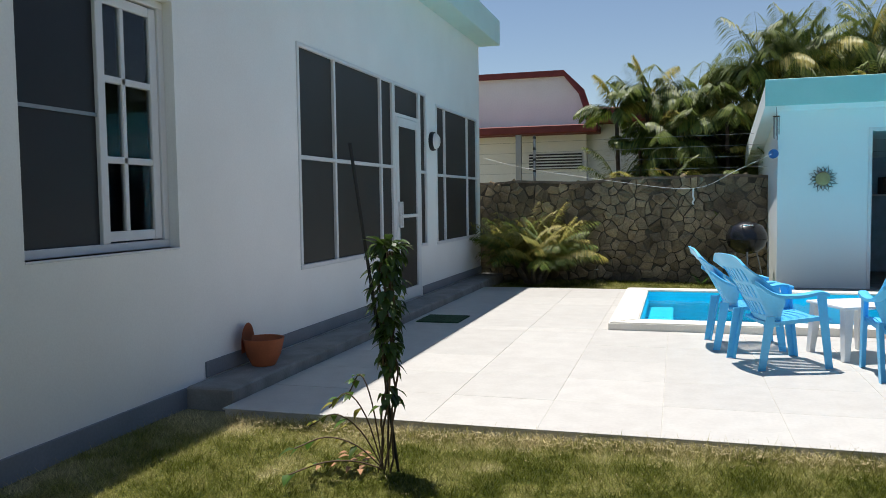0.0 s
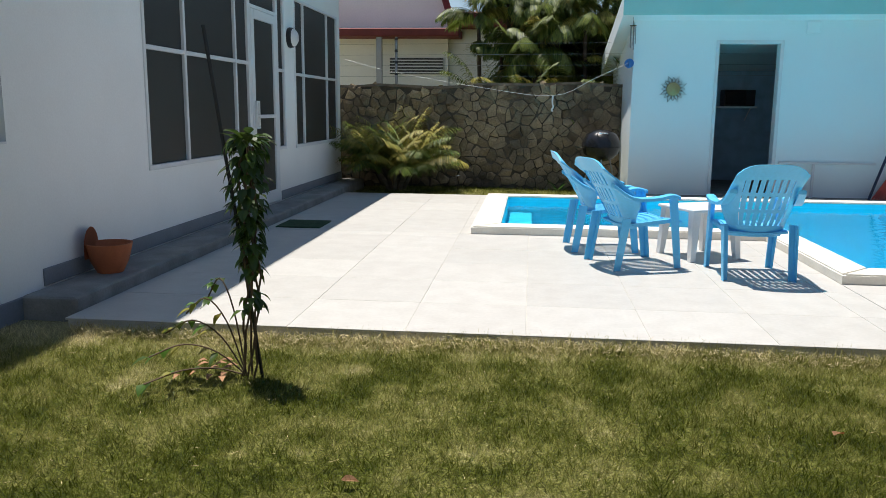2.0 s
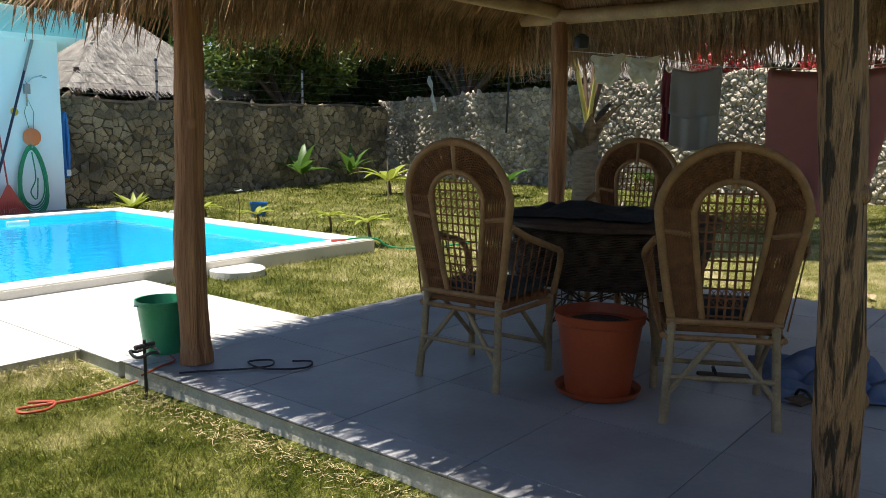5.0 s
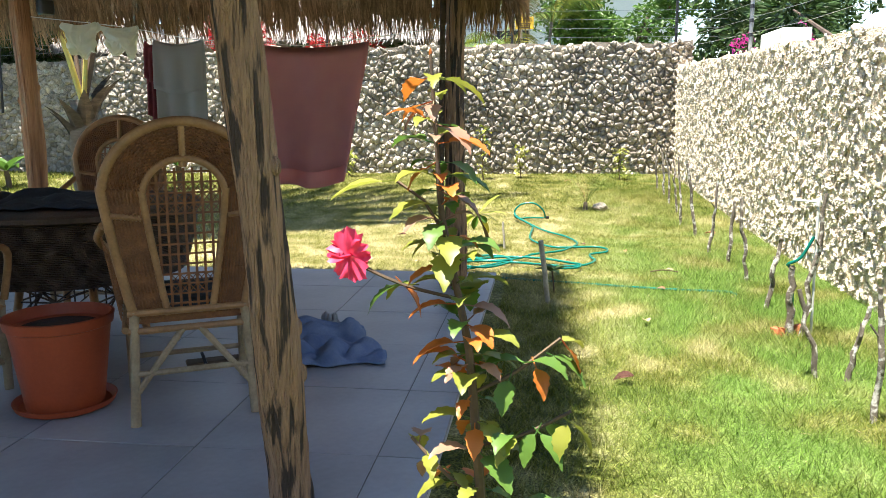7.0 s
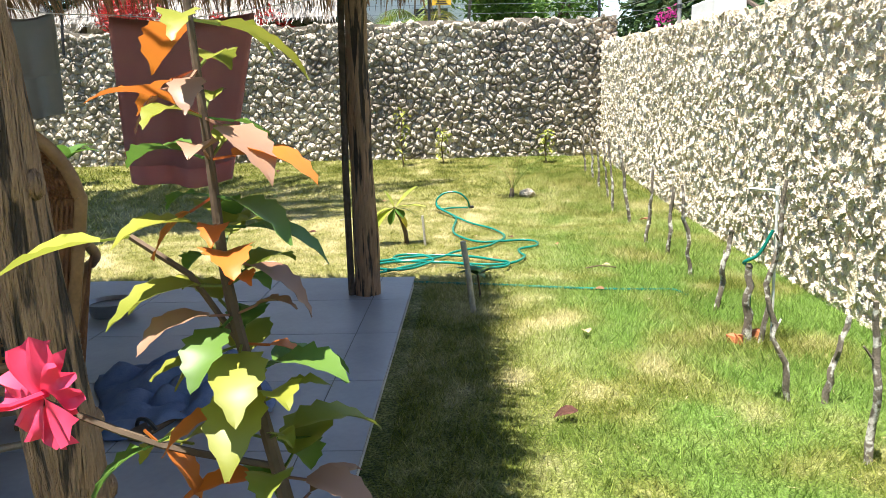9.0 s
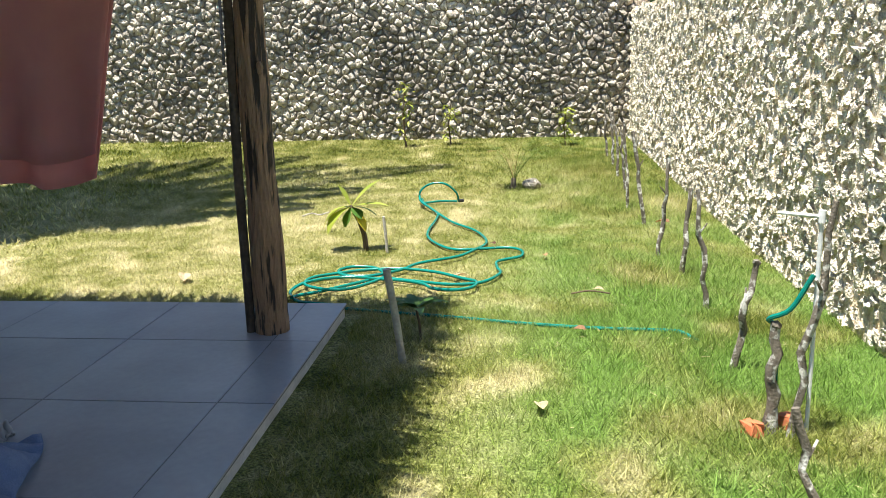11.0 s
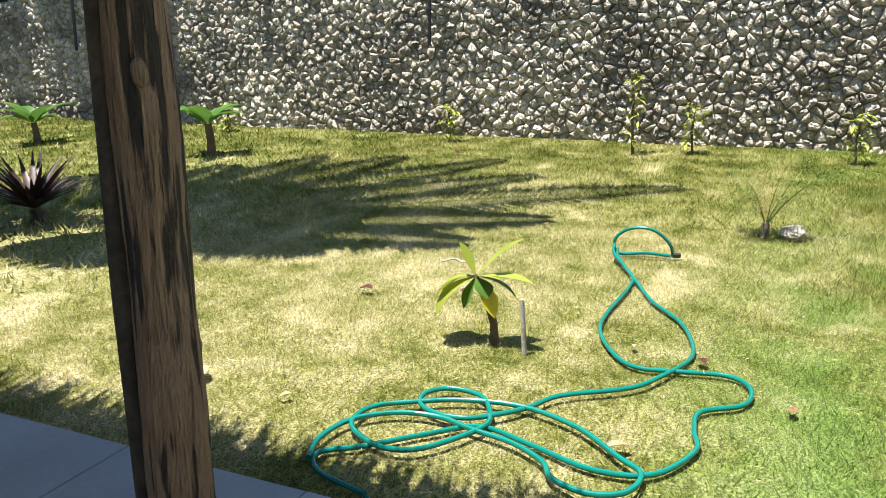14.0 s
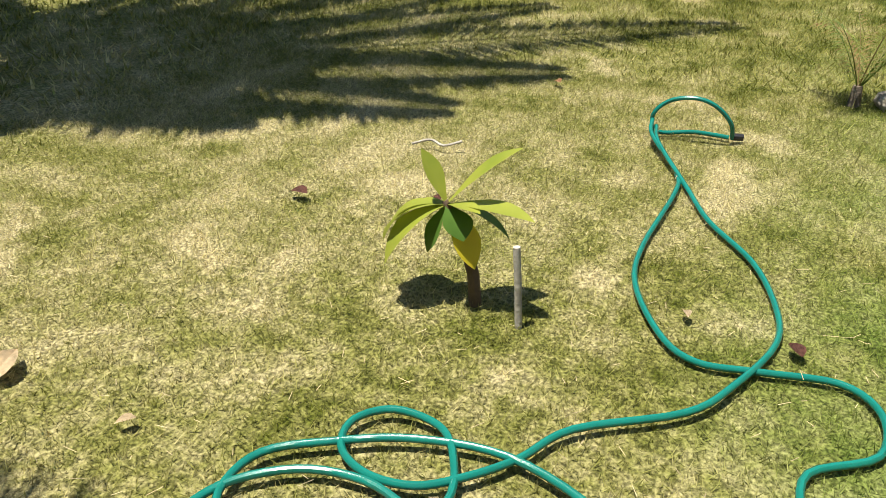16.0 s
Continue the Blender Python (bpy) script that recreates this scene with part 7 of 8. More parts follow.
    part("bud", lathe(bmesh.new(), [(0.001, 0), (0.003, 0.004), (0.003, 0.01), (0.001, 0.016)], 8, Matrix.Translation(st[-1] - Vector((0, 0, 0.006)))), M_L_RUST, h)


build_hibiscus()
rosette("low_shrub", "bright low shoots at the edge of the slab", "plant", (2.35, -0.06, -0.06), 14, 0.16, 0.05, 0.7, 0.8, M_L_LIME, 0.08, 41, stem_r=0.006)
line_thing("dead_twig", "bleached bent twig lying on the lawn", "twig", [at_ground(8.78, 1.10, 0.03), at_ground(8.82, 1.03, 0.045), at_ground(8.80, 0.96, 0.035), at_ground(8.84, 0.89, 0.05)], 0.006, M_PALESTAKE, 6)
line_thing("dead_twig", "thin dark twig lying on the lawn", "twig", [at_ground(6.62, -0.95, 0.03), at_ground(6.64, -1.05, 0.04), at_ground(6.63, -1.16, 0.03)], 0.005, M_BROWN, 6)


# ---------------- beyond the walls ----------------
def build_neighbour_house():
    h = thing("neighbour_house", "cream two-level neighbour house with oxide red roof trims", "house")
    part("wall", box(-14, -1.9, 18.2, 26, -0.1, 2.72), M_ROOFWHITE, h)
    part("eave", box(-14.2, -1.6, 17.6, 26, 2.722, 2.90, 0.02), M_DARKRED, h)
    bm = bmesh.new()
    prof = [(-14, 2.902), (-1.95, 2.902), (-1.95, 3.25), (-2.1, 3.7), (-2.45, 4.1), (-14, 4.1)]
    a, b = [bm.verts.new((x, 18.6, z)) for x, z in prof], [bm.verts.new((x, 26, z)) for x, z in prof]
    bm.faces.new(a)
    bm.faces.new(b[::-1])
    for k in range(6):
        bm.faces.new((a[k], b[k], b[(k + 1) % 6], a[(k + 1) % 6]))
    bmesh.ops.recalc_face_normals(bm, faces=bm.faces)
    part("upper_wall", bm, M_ROOFWHITE, h)
    bm = bmesh.new()
    tube(bm, [(-14, 18.55, 4.16), (-2.45, 18.55, 4.16), (-2.05, 18.55, 3.72), (-1.9, 18.55, 3.26)], 0.09, 4)
    part("roof_trim", bm, M_DARKRED, h)
    part("side_roof", box(-1.9, 0.6, 18.0, 22, 2.95, 3.28, 0.03), M_DARKRED, h)
    part("side_wall", box(-1.9, 0.4, 18.4, 22, -0.1, 2.94), M_ROOFWHITE, h)
    part("column", box(-3.42, -3.30, 17.7, 17.82, -0.1, 2.72), M_GREYMETAL, h)
    w = part("window", box(-3.2, -2.0, 18.17, 18.199, 1.95, 2.30), M_BLACK, h)
    for k in range(5):
        part("louvre", box(-3.2, -2.0, 18.15, 18.168, 1.97 + 0.066 * k, 2.0 + 0.066 * k), M_ALU, w)
    part("wall_vent", box(-4.75, -4.55, 18.57, 18.598, 3.45, 3.8), M_BLACK, h)


build_neighbour_house()


def build_fence(name, label, posts, wires, m=M_GREYMETAL):
    """Electric wires over a wall: uprights and strands."""
    f = thing(name, label, "fence")
    for b, t in posts:
        p = part("post", tube(bmesh.new(), [b, t], 0.022, 8), m, f)
        for k in range(4):
            q = Vector(b).lerp(Vector(t), 0.3 + 0.22 * k)
            part("insulator", lathe(bmesh.new(), [(0.004, -0.02), (0.03, -0.02), (0.022, 0.02), (0.004, 0.02)], 8, Matrix.Translation(q)), M_BLACK, p)
    for w in wires:
        part("wire", tube(bmesh.new(), w, 0.003, 4), M_GREYMETAL, f)
    return f


def strands(pts, zs):
    return [[(x, y, z + dz) for x, y, z in pts] for dz in zs]


build_fence("wall_fence", "electric wire fence with grey posts on the north wall", [((-2.22, 13.2, 1.5), (-2.22, 13.2, 2.33)), ((5.7, 13.2, 1.6), (5.7, 13.2, 2.3)), ((8.2, 13.2, 1.6), (8.2, 13.2, 2.45)), ((11.6, 13.2, 1.65), (11.6, 13.2, 2.45))],
            strands([(-3.6, 13.2, 1.7), (4, 13.2, 1.75), (14.1, 13.2, 1.85)], (0, 0.17, 0.34, 0.51)))
build_fence("wall_fence", "electric wire fence with black posts on the east wall", [((13.90, 3.55, 1.25), (13.90, 3.53, 2.75)), ((13.90, 9.55, 1.2), (13.90, 9.5, 2.7)), ((13.9, 6.2, 1.9), (13.9, 6.15, 2.75)), ((14.2, 0.45, 2.2), (14.2, 0.45, 3.0)), ((14.2, -2.2, 2.2), (14.2, -2.2, 3.0))],
            strands([(14.2, -3.0, 2.36), (14.2, 4, 2.42), (14.2, 13.2, 2.1)], (0, 0.14, 0.28, 0.42)), M_BLACK)
build_fence("wall_fence", "sloping electric wires over the south wall", [((6.0, -2.38, 1.7), (6.0, -2.38, 2.4)), ((10.0, -2.38, 1.8), (10.0, -2.38, 2.5))],
            strands([(2.0, -2.38, 1.9), (8, -2.38, 1.95), (14.1, -2.38, 2.2)], (0, 0.16, 0.32)))
bm = box(8.25, 9.0, -2.5, -2.24, 1.72, 1.92, 0.01)
tagged(part("white_box", bm, M_WHITE, None), "white painted block on top of the south wall", "block")


def build_torn_strip():
    """A bleached strip of film hanging from the wires."""
    bm = bmesh.new()
    rows = []
    for k in range(15):
        z = 2.42 - 0.055 * k
        y = 11.60 - 0.012 * k + 0.015 * math.sin(k * 0.9)
        w = 0.045 + 0.018 * math.sin(k * 0.7)
        rows.append([bm.verts.new((13.86 + 0.02 * math.sin(k * 1.1 + dy * 30), y + dy, z)) for dy in (-w, 0, w)])
    for a, b in zip(rows, rows[1:]):
        for i in range(2):
            bm.faces.new((a[i], a[i + 1], b[i + 1], b[i]))
    bmesh.ops.solidify(bm, geom=bm.faces, thickness=0.002)
    tagged(part("plastic_strip", bm, M_BAG, None, "", True), "torn pale plastic strip hanging from the fence wires", "plastic strip")


build_torn_strip()


def build_sign():
    s = thing("warning_sign", "small yellow warning sign with black letters on the wire fence", "sign", (14.17, 0.25, 2.62))
    part("plate", box(-0.004, 0.004, -0.15, 0.15, -0.10, 0.10, 0.002), M_YELLOW, s)
    cu = bpy.data.curves.new("lettering", "FONT")
    cu.body, cu.size, cu.align_x, cu.align_y, cu.extrude = "PELIGRO", 0.066, "CENTER", "CENTER", 0.001
    cu.materials.append(M_BLACK)
    t = link_mesh("lettering", cu, s)
    t.matrix_basis = pose(-0.007, 0, 0.05, 90, 0, -90)
    for z, w in ((-0.01, 0.10), (-0.045, 0.07), (-0.075, 0.09)):
        part("print_bar", box(-0.007, -0.0045, -w, w, z - 0.008, z + 0.008), M_BLACK, s)


build_sign()


def thatch_hut(name, label, cx, cy, hx, hy, z0, z1, seed):
    """A neighbour's hipped palm roof on posts."""
    h = thing(name, label, "hut", (cx, cy, 0))
    r = np.random.default_rng(seed)
    bm = bmesh.new()
    lo = [bm.verts.new((sx * hx, sy * hy, z0)) for sx, sy in ((-1, -1), (1, -1), (1, 1), (-1, 1))]
    ap = [bm.verts.new((-hx * 0.12, 0, z1)), bm.verts.new((hx * 0.12, 0, z1))]
    for f in ((lo[0], lo[1], ap[1], ap[0]), (lo[1], lo[2], ap[1]), (lo[2], lo[3], ap[0], ap[1]), (lo[3], lo[0], ap[0])):
        bm.faces.new(f)
    bmesh.ops.solidify(bm, geom=bm.faces, thickness=0.1)
    part("roof_bed", bm, M_THATCHGREY, h)
    V, F = [], []
    c = [Vector((-hx, -hy, z0)), Vector((hx, -hy, z0)), Vector((hx, hy, z0)), Vector((-hx, hy, z0))]
    top = Vector((0, 0, z1))
    for i in range(4):
        a, b = c[i], c[(i + 1) % 4]
        side, down = (b - a).normalized(), ((a + b) / 2 - top).normalized()
        nrm = side.cross(down)
        nrm = nrm if nrm.z > 0 else -nrm
        for k in range(6500):
            t = r.uniform(-0.03, 0.97)
            u = r.uniform(0, 1)
            p = a.lerp(b, u).lerp(top, t) + nrm * r.uniform(0.01, 0.09)
            d = (down + side * r.normal(0, 0.22) + nrm * r.normal(0, 0.1)).normalized() * r.uniform(0.10, 0.24)
            w = side * r.uniform(0.006, 0.014)
            q = len(V)
            V += [tuple(p - w), tuple(p + w), tuple(p + d)]
            F.append((q, q + 1, q + 2))
    o = link_mesh("thatch", np_mesh("thatch", V, F, M_THATCHGREY), h, "bleached grey palm thatch")
    for sx in (-0.8, 0.8):
        for sy in (-0.8, 0.8):
            part("post", tube(bmesh.new(), [(sx * hx, sy * hy, -0.1), (sx * hx, sy * hy, z0 + 0.4)], 0.07, 8), M_BARK, h)


thatch_hut("thatched_hut", "neighbour's hut with a bleached grey palm-thatch roof", 9.5, 16.9, 2.1, 2.0, 1.95, 3.65, 3)
thatch_hut("thatched_hut", "neighbour's long hut with a bleached palm-thatch roof", 17.6, 4.6, 1.8, 2.9, 2.55, 4.3, 4)
thatch_hut("thatched_hut", "neighbour's hut with a bleached palm-thatch roof behind the east wall", 17.8, 10.2, 1.8, 2.0, 2.45, 4.2, 6)


def build_far_house():
    h = thing("far_house", "pale yellow neighbour house beyond the east wall", "house", (24, -0.5, 0))
    part("wall", box(-0.5, 5, -3.0, 3.2, -0.1, 4.6), M_ROOFWHITE, h)
    part("roof", box(-0.8, 5.3, -3.3, 3.5, 4.602, 4.9, 0.03), M_ROOFWHITE, h)
    for y in (-1.6, 0.9):
        w = part("window", box(-0.54, -0.502, y, y + 0.9, 2.4, 3.4), M_BLACK, h)
        part("frame", box(-0.56, -0.541, y - 0.05, y + 0.95, 3.4, 3.46), M_ALU, w)


build_far_house()


def tree(name, label, loc, trunk_h, blobs, count, size, m, seed, trunk_r=0.12):
    """A broadleaf tree: trunk, limbs to each clump, and a crown of single leaves in uneven clumps."""
    r = np.random.default_rng(seed)
    t = thing(name, label, "tree", loc)
    bm = bmesh.new()
    tube(bm, [(0, 0, -0.1), (0.05, 0.03, trunk_h * 0.5), (0, 0, trunk_h)], [trunk_r * 1.2, trunk_r, trunk_r * 0.7], 10)
    part("trunk", bm, M_BARK, t)
    pts = []
    for x, y, z, rad in blobs:
        part("limb", tube(bmesh.new(), [(0, 0, trunk_h * 0.8), (x * 0.5, y * 0.5, (trunk_h + z) / 2), (x, y, z)], [trunk_r * 0.5, trunk_r * 0.3, trunk_r * 0.12], 6), M_BARK, t)
        n = int(count * rad ** 2)
        d = r.normal(size=(n, 3))
        d /= np.linalg.norm(d, axis=1)[:, None]
        rr = rad * (0.55 + 0.5 * r.random(n) ** 0.5)
        lump = np.array([0.75 + 0.5 * noise.noise(Vector(q) * 2.2 + Vector((seed, 0, 0))) for q in d])
        pts.append(np.array([x, y, z]) + d * (rr * lump)[:, None] * np.array([1, 1, 0.8]))
    link_mesh("crown", leaf_cloud("crown", np.concatenate(pts), size, m, 0.3, seed), t)["kind"] = "stuff"
    return t


def blobs(seed, n, sx, sy, z0, z1, r0, r1):
    r = np.random.default_rng(seed)
    return [(r.uniform(-sx, sx), r.uniform(-sy, sy), r.uniform(z0, z1), r.uniform(r0, r1)) for _ in range(n)]


# the thicket behind the north wall
for k, (x, y, n, l, ht, ll) in enumerate(((-0.7, 15.2, 22, 1.1, 1.6, 0.30), (-0.2, 14.6, 22, 1.1, 1.3, 0.30), (0.4, 15.6, 24, 1.2, 2.2, 0.32), (1.4, 16.0, 24, 1.3, 2.6, 0.34), (2.2, 15.4, 22, 1.3, 2.5, 0.34), (-1.5, 14.6, 12, 0.8, 0.9, 0.26),
                                             (0.4, 14.3, 20, 1.1, 1.1, 0.32), (1.3, 14.5, 22, 1.2, 1.5, 0.32), (3.6, 16.6, 16, 1.6, 3.0, 0.4), (5.2, 17.2, 14, 1.6, 2.9, 0.4), (7.2, 17.8, 14, 1.6, 3.0, 0.4), (-2.0, 14.2, 9, 0.7, 1.2, 0.24))):
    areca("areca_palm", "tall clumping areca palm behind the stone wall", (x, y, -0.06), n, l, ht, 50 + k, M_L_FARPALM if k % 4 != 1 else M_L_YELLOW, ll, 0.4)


def tall_palm(x, y, height, length, n, seed, m):
    """A slim trunk and one round head of arching feather fronds."""
    random.seed(seed)
    t = thing("palm_tree", "slim feather palm rising over the stone wall", "palm", (x, y, -0.06), group="feather palms behind the wall")
    part("trunk", tube(bmesh.new(), [(0, 0, 0), (0.05, 0.02, height * 0.5), (0, 0, height)], [0.05, 0.04, 0.035], 9, True, 0.05), M_BARK, t)
    for k in range(n):
        part("frond", frond(bmesh.new(), (0, 0, height - 0.03), 2.4 * k + random.uniform(-0.3, 0.3), random.uniform(0.15, 1.45), length * random.uniform(0.8, 1.1), random.uniform(1.3, 2.1), length * 0.42, 46, 0.030, 0.75), m if k % 9 else M_L_YELLOW, t)


for k, (x, y, ht, l, n) in enumerate(((1.45, 15.5, 3.6, 1.25, 24), (2.2, 15.9, 3.7, 1.3, 24), (-1.05, 15.4, 3.0, 0.85, 13), (-0.5, 15.7, 3.2, 1.0, 15), (0.4, 15.6, 2.9, 1.1, 20), (3.4, 16.4, 4.0, 1.3, 16), (0.0, 15.0, 2.3, 1.0, 18), (0.9, 15.2, 2.7, 1.1, 20), (-0.6, 15.1, 2.2, 0.8, 14))):
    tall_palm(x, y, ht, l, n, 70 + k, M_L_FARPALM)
tree("garden_tree", "dense dark evergreen tree behind the stone wall", (1.2, 17.6, 0), 2.0, blobs(1, 8, 1.6, 0.8, 1.6, 2.7, 0.6, 0.9), 1500, 0.10, M_L_DARK, 1)
tree("garden_tree", "dense dark evergreen tree behind the stone wall", (1.0, 16.4, 0), 1.6, blobs(2, 9, 1.5, 0.5, 1.4, 2.7, 0.55, 0.8), 1500, 0.10, M_L_DARK, 2)
tree("garden_tree", "dark broadleaf tree behind the pool house", (5.2, 19.4, 0), 2.5, blobs(3, 8, 2.8, 1.0, 2.6, 4.4, 0.9, 1.3), 1100, 0.12, M_L_DARK, 3)
tree("garden_tree", "dark broadleaf tree over the corner of the garden walls", (13.2, 16.4, 0), 2.2, blobs(4, 14, 2.6, 1.2, 1.6, 4.8, 1.0, 1.5), 1500, 0.09, M_L_DARK, 4)
tree("garden_tree", "leafy mid-green tree over the corner of the garden walls", (11.9, 15.2, 0), 1.8, blobs(5, 7, 1.3, 0.6, 1.8, 3.6, 0.5, 0.9), 1500, 0.075, M_L_GREEN, 5)
tree("garden_tree", "dark broadleaf tree beyond the east wall", (16.8, 14.6, 0), 2.2, blobs(6, 16, 1.8, 2.4, 1.8, 5.0, 1.0, 1.5), 1500, 0.10, M_L_DARK, 6)
tree("garden_tree", "dark broadleaf tree beyond the east wall", (20.5, 11.5, 0), 2.5, blobs(7, 10, 1.5, 3.6, 2.2, 5.2, 1.0, 1.5), 900, 0.12, M_L_DARK, 7)
tree("garden_tree", "dark broadleaf tree beyond the east wall", (21.0, 5.6, 0), 2.5, blobs(8, 8, 1.5, 3.0, 2.4, 5.0, 1.0, 1.5), 900, 0.12, M_L_DARK, 8)
tree("flowering_shrub", "shrub with crimson leaves showing over the east wall", (15.6, 4.3, 0), 1.6, blobs(9, 7, 0.5, 2.2, 2.1, 2.75, 0.25, 0.45), 2200, 0.06, M_REDLEAF, 9, 0.05)
tree("garden_tree", "light green feathery tree beyond the east wall", (19.0, -1.8, 0), 2.4, blobs(10, 9, 1.0, 1.7, 2.6, 4.2, 0.6, 0.9), 1300, 0.085, M_L_GREEN, 10)
tree("garden_tree", "dark tree beyond the corner of the south wall", (17.0, -4.6, 0), 2.4, blobs(11, 9, 1.6, 1.4, 2.0, 4.4, 0.8, 1.2), 1200, 0.09, M_L_DARK, 11)
tree("bougainvillea", "magenta bougainvillea spilling over the south wall", (12.0, -3.2, 0), 1.6, blobs(12, 9, 2.0, 0.3, 1.7, 2.12, 0.14, 0.26), 1500, 0.045, M_BOUG, 12, 0.05)
tree("garden_tree", "dark shrubbery behind the south wall", (10.5, -4.0, 0), 1.6, blobs(13, 8, 3.0, 0.6, 1.6, 2.8, 0.6, 0.9), 1200, 0.08, M_L_DARK, 13)
areca("areca_palm", "palm with drooping fronds beyond the east wall", (17.2, 0.2, 0), 14, 1.6, 3.0, 90, M_L_PALM, 0.45, 0.3)
areca("areca_palm", "tall palm beyond the pool house", (3.9, 19.0, 0), 14, 1.9, 4.0, 91, M_L_PALM, 0.5, 0.3)
tree("garden_tree", "dense dark hedge tree behind the corner of the stone walls", (15.8, 12.6, 0), 1.8, blobs(14, 12, 0.9, 2.2, 1.7, 4.2, 0.8, 1.2), 1500, 0.09, M_L_DARK, 14)
tree("garden_tree", "dense dark hedge tree behind the stone wall", (10.8, 19.0, 0), 1.8, blobs(15, 14, 3.4, 1.0, 1.6, 5.0, 1.0, 1.5), 1300, 0.10, M_L_DARK, 15)
tree("garden_tree", "dense dark hedge tree behind the stone wall", (15.5, 19.5, 0), 1.8, blobs(16, 14, 3.4, 1.0, 1.6, 5.4, 1.2, 1.7), 1200, 0.11, M_L_DARK, 16)
tree("garden_tree", "dark spreading tree overhanging the stone wall", (12.0, 14.2, 0), 2.0, blobs(17, 13, 1.7, 0.6, 2.2, 3.8, 0.6, 0.95), 1500, 0.085, M_L_OLIVE, 17)
tree("garden_tree", "dark spreading tree overhanging the corner of the stone walls", (14.35, 11.0, 0), 2.2, blobs(18, 24, 0.8, 2.5, 2.8, 4.3, 0.6, 0.95), 1500, 0.085, M_L_DARK, 18)
tree("garden_tree", "dark spreading tree behind the thatched hut", (7.4, 19.2, 0), 2.4, blobs(19, 12, 2.2, 0.8, 2.4, 4.6, 0.8, 1.2), 1200, 0.10, M_L_DARK, 19)


# ---------------- stone walls ----------------
def clip(poly, p, n):
    """The part of a polygon on the near side of a line through p."""
    out = []
    for i in range(len(poly)):
        a, b = poly[i], poly[(i + 1) % len(poly)]
        da, db = (a[0] - p[0]) * n[0] + (a[1] - p[1]) * n[1], (b[0] - p[0]) * n[0] + (b[1] - p[1]) * n[1]
        if da <= 0:
            out.append(a)
        if (da < 0 < db) or (db < 0 < da):
            t = da / (da - db)
            out.append((a[0] + (b[0] - a[0]) * t, a[1] + (b[1] - a[1]) * t))
    return out


def cells(u0, u1, v0, v1, du, dv, jit):
    """Irregular packed cells over a rectangle: (seed, polygon) pairs."""
    nu, nv = int((u1 - u0) / du), int((v1 - v0) / dv)
    du, dv = (u1 - u0) / nu, (v1 - v0) / nv
    seeds = {}
    for j in range(-1, nv + 1):
        for i in range(-1, nu + 1):
            seeds[i, j] = (u0 + (i + 0.5 + 0.5 * (j % 2) + random.uniform(-jit, jit)) * du, v0 + (j + 0.5 + random.uniform(-jit, jit)) * dv)
    out = []
    for j in range(nv):
        for i in range(nu):
            s = seeds[i, j]
            poly = [(s[0] - 2 * du, s[1] - 2 * dv), (s[0] + 2 * du, s[1] - 2 * dv), (s[0] + 2 * du, s[1] + 2 * dv), (s[0] - 2 * du, s[1] + 2 * dv)]
            for jj in (-2, -1, 0, 1, 2):
                for ii in (-2, -1, 0, 1, 2):
                    q = seeds.get((i + ii, j + jj))
                    if (ii or jj) and q:
                        poly = clip(poly, ((s[0] + q[0]) / 2, (s[1] + q[1]) / 2), (q[0] - s[0], q[1] - s[1]))
            out.append((s, poly))
    return out


def stone(poly, s, gap, depth, rough, dome, crisp=False, lumps=False):
    """Rings of one stone in (u, v, out) about its seed, and faces."""
    pts = []
    for k in range(len(poly)):
        a, b = poly[k], poly[(k + 1) % len(poly)]
        if math.hypot(b[0] - a[0], b[1] - a[1]) > 0.012:
            pts.append(a)
    if len(pts) < 4:
        pts = poly
    if crisp or lumps:
        pts = [q for a, b in zip(pts, pts[1:] + pts[:1]) for q in (a, ((a[0] + b[0]) / 2, (a[1] + b[1]) / 2))]
    n = len(pts)
    cu, cv = sum(p[0] for p in pts) / n, sum(p[1] for p in pts) / n
    size = max(0.03, min(math.hypot(p[0] - cu, p[1] - cv) for p in pts))
    rings, out = [], []
    k0 = max(0.35, 1 - gap / size)
    dep = depth * (random.uniform(0.1, 1.6) if crisp else random.uniform(0.55, 1.25))
    tu, tv = random.uniform(-0.35, 0.35), random.uniform(-0.35, 0.35)
    for f, o in ((k0, 0.0), (k0 * 0.96, dep * 0.55), (k0 * 0.72, dep * (0.75 + 0.25 * dome)), (k0 * 0.30, dep)):
        for p in pts:
            du, dv = (p[0] - cu) * f, (p[1] - cv) * f
            r = rough * size if o else 0
            out.append((cu + du + random.uniform(-r, r), cv + dv + random.uniform(-r, r), (o + (du * tu + dv * tv) * (o > 0)) * random.uniform(1 - rough, 1 + rough)))
    out.append((cu, cv, dep * (1 + 0.2 * dome)))
    faces = []
    for q in range(3):
        for k in range(n):
            a, b = q * n + k, q * n + (k + 1) % n
            faces += [(a, b, b + n), (a, b + n, a + n)]
    for k in range(n):
        faces.append((3 * n + k, 3 * n + (k + 1) % n, 4 * n))
    return (cu, cv), out, faces


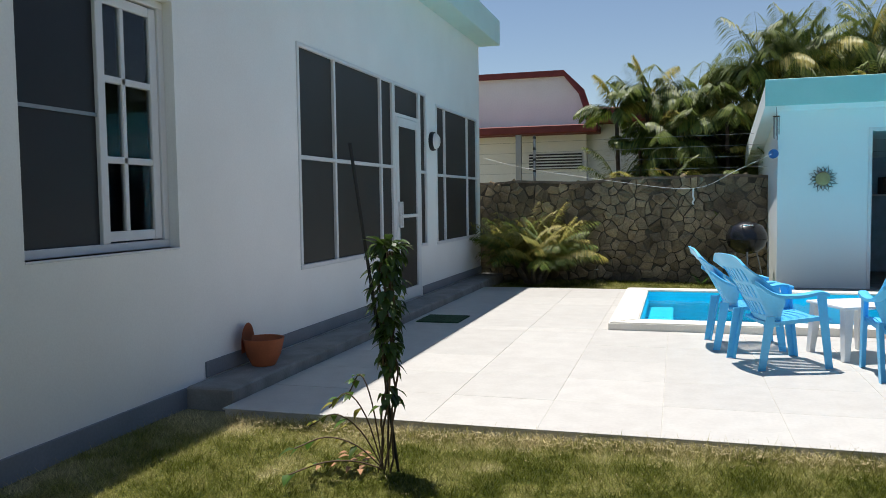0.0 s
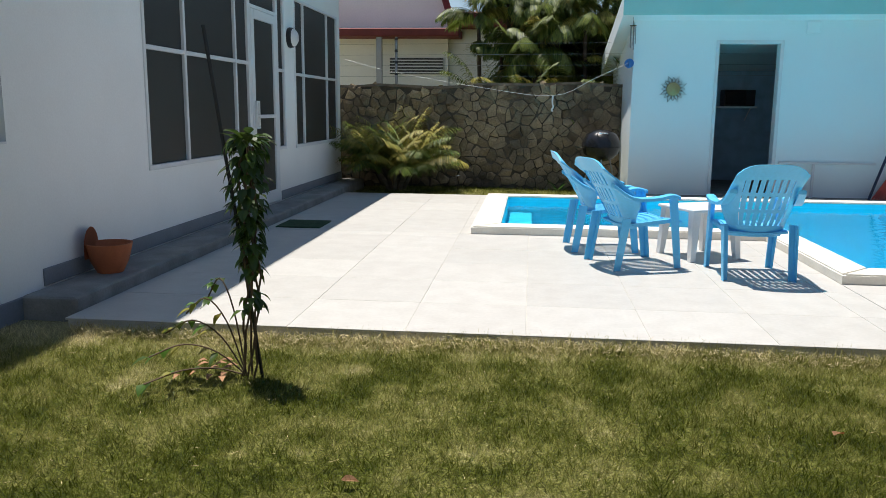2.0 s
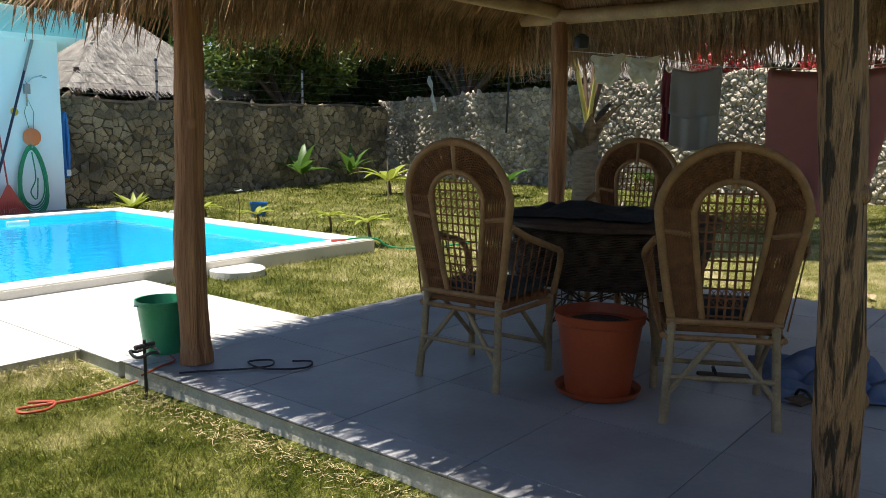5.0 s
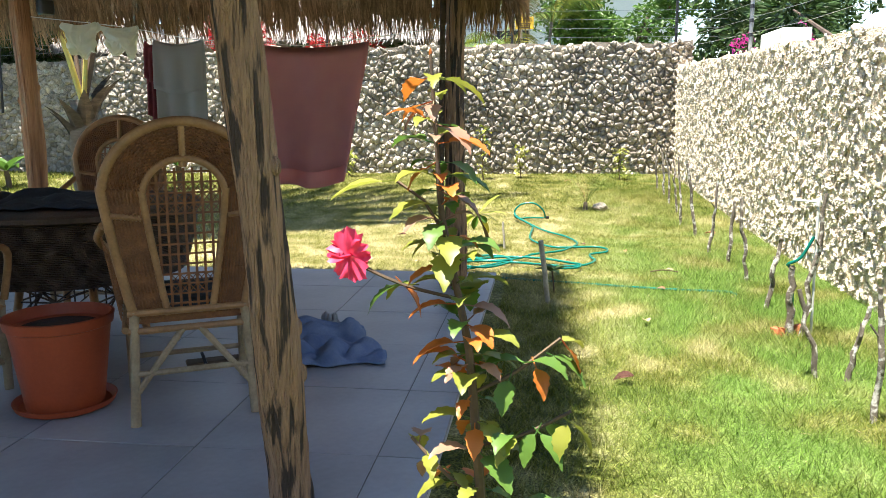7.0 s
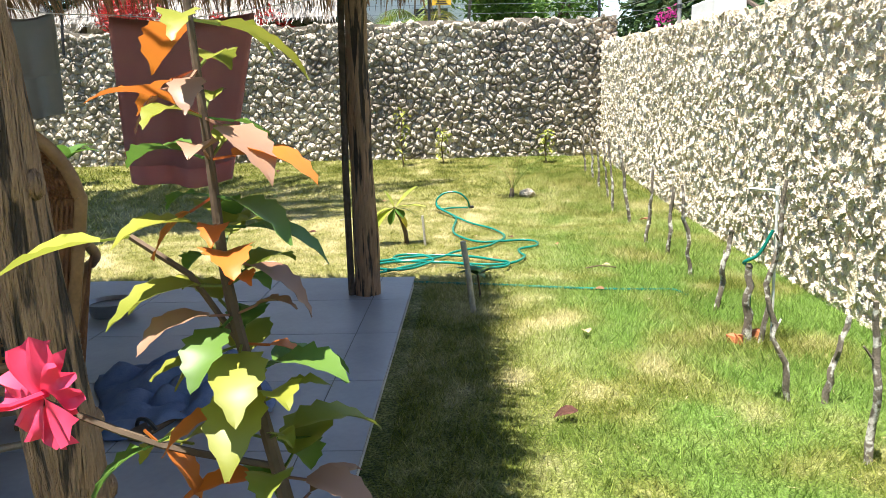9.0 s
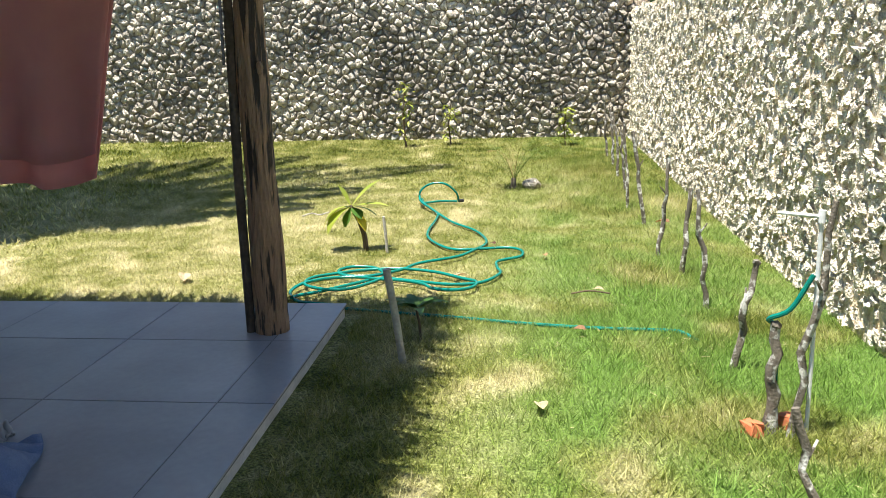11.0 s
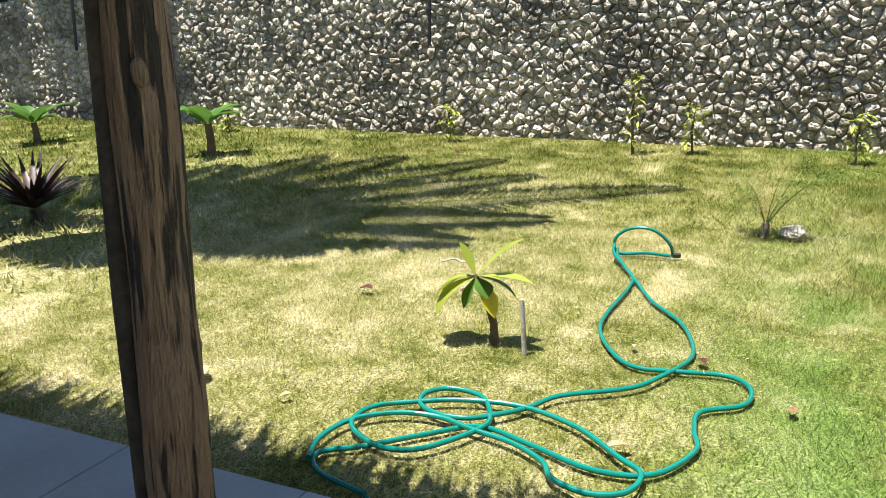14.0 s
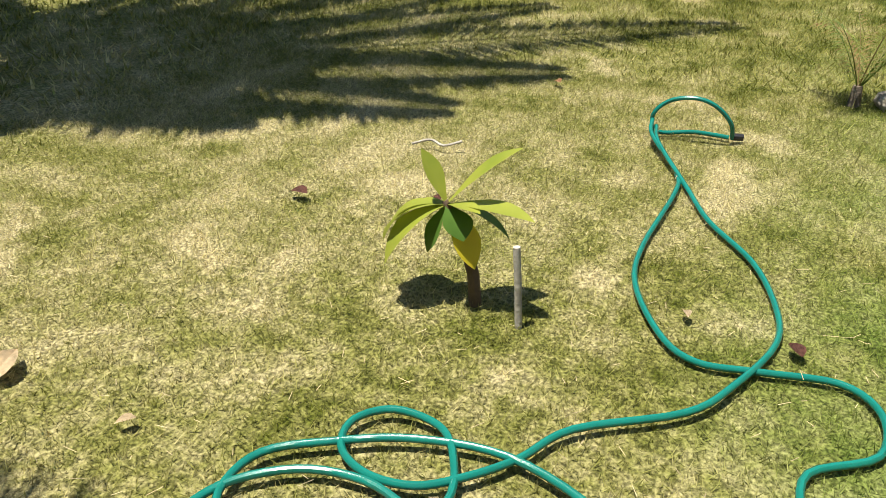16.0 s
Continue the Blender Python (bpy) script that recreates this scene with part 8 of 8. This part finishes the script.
def stone_wall(name, label, put, u0, u1, top, v0, du, dv, jit, gap, depth, rough, dome, stone_mat, core, near, flat=False, smooth=False, hole=(99, 99), crisp=False, lumps=False, cap=False):
    """put(u, v, out) gives the place; top(u) the height; near: the stretch of u whose stones are single parts."""
    root = thing(name, label, "wall", kind="structure")
    # core, in short blocks that follow the top
    bm = bmesh.new()
    n = int((u1 - u0) / 0.5)
    rows = []
    for k in range(n + 1):
        u = u0 + (u1 - u0) * k / n
        rows.append([bm.verts.new(put(u, v0 - 0.2, 0)), bm.verts.new(put(u, top(u), 0)), bm.verts.new(put(u, top(u), -0.3)), bm.verts.new(put(u, v0 - 0.2, -0.3))])
    for q, (a, b) in enumerate(zip(rows, rows[1:])):
        if hole[0] < u0 + (u1 - u0) * (q + 0.5) / n < hole[1]:
            continue
        for k in range(4):
            bm.faces.new((a[k], b[k], b[(k + 1) % 4], a[(k + 1) % 4]))
    bm.faces.new(rows[0])
    bm.faces.new(rows[-1][::-1])
    bmesh.ops.recalc_face_normals(bm, faces=bm.faces)
    part("core", bm, core, root)
    V, F, made = [], [], 0
    for s, poly in cells(u0, u1, v0, max(top(u0), top(u1), top((u0 + u1) / 2)) + dv, du, dv, jit):
        if s[1] > top(s[0]) - dv * 0.15 or len(poly) < 3 or hole[0] < s[0] < hole[1]:
            continue
        (cu, cv), ring, faces = stone(poly, s, gap, depth, rough, dome, crisp, lumps)
        world = [Vector(put(*p)) for p in ring]
        if near[0] < s[0] < near[1] and made < 290:
            o = Vector(put(cu, cv, 0))
            me = np_mesh("stone", [tuple(p - o) for p in world], faces, stone_mat, smooth)
            link_mesh("stone", me, root).matrix_basis = pose(*o)
            made += 1
        else:
            b = len(V)
            V += [tuple(p) for p in world]
            F += [tuple(b + k for k in f) for f in faces]
    if cap:
        bm = bmesh.new()
        rows = []
        for k in range(4 * n + 1):
            u = u0 + (u1 - u0) * k / (4 * n)
            z = top(u) + 0.012 * noise.noise(Vector((u * 3, 0, 5)))
            rows.append([bm.verts.new(put(u, z + dz, o)) for dz, o in ((-0.015, 0.035), (0.028, 0.025), (0.028, -0.31), (-0.015, -0.31))])
        for q, (a, b) in enumerate(zip(rows, rows[1:])):
            if not hole[0] < u0 + (u1 - u0) * (q + 0.5) / (4 * n) < hole[1]:
                for k in range(4):
                    bm.faces.new((a[k], b[k], b[(k + 1) % 4], a[(k + 1) % 4]))
        bmesh.ops.recalc_face_normals(bm, faces=bm.faces)
        part("cap", bm, core, root, "rough mortar cap along the top")
    rest = link_mesh("stonework", np_mesh("stonework", V, F, stone_mat, smooth), root)
    rest["kind"] = "stuff"
    return root


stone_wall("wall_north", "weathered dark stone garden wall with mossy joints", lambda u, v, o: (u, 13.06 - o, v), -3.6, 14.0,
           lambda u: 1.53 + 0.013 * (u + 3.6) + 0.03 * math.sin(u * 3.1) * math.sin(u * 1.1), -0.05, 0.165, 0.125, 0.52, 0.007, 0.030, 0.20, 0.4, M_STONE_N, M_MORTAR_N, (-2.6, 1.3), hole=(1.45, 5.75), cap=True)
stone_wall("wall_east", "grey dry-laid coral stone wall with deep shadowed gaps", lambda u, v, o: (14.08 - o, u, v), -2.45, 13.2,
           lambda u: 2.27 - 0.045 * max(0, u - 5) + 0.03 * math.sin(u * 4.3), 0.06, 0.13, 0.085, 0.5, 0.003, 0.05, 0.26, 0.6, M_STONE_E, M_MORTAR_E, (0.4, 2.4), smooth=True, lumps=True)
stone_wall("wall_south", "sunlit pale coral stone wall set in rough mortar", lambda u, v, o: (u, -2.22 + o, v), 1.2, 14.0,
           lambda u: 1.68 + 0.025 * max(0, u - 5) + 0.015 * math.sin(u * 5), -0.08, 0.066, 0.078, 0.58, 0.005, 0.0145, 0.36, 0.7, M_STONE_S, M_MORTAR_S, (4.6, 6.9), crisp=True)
part("wall_west", box(-3.6, -3.3, 12.69, 13.0, -0.1, 1.5), M_MORTAR_N, None)["kind"] = "structure"
part("wall_back", box(-3.0, 14.2, -4.4, -4.2, -0.1, 1.9), M_PLASTER, None)["kind"] = "structure"
tagged(part("wall_corner", box(0.9, 1.2, -4.2, -2.2, -0.1, 1.7), M_MORTAR_S, None), kind="structure")

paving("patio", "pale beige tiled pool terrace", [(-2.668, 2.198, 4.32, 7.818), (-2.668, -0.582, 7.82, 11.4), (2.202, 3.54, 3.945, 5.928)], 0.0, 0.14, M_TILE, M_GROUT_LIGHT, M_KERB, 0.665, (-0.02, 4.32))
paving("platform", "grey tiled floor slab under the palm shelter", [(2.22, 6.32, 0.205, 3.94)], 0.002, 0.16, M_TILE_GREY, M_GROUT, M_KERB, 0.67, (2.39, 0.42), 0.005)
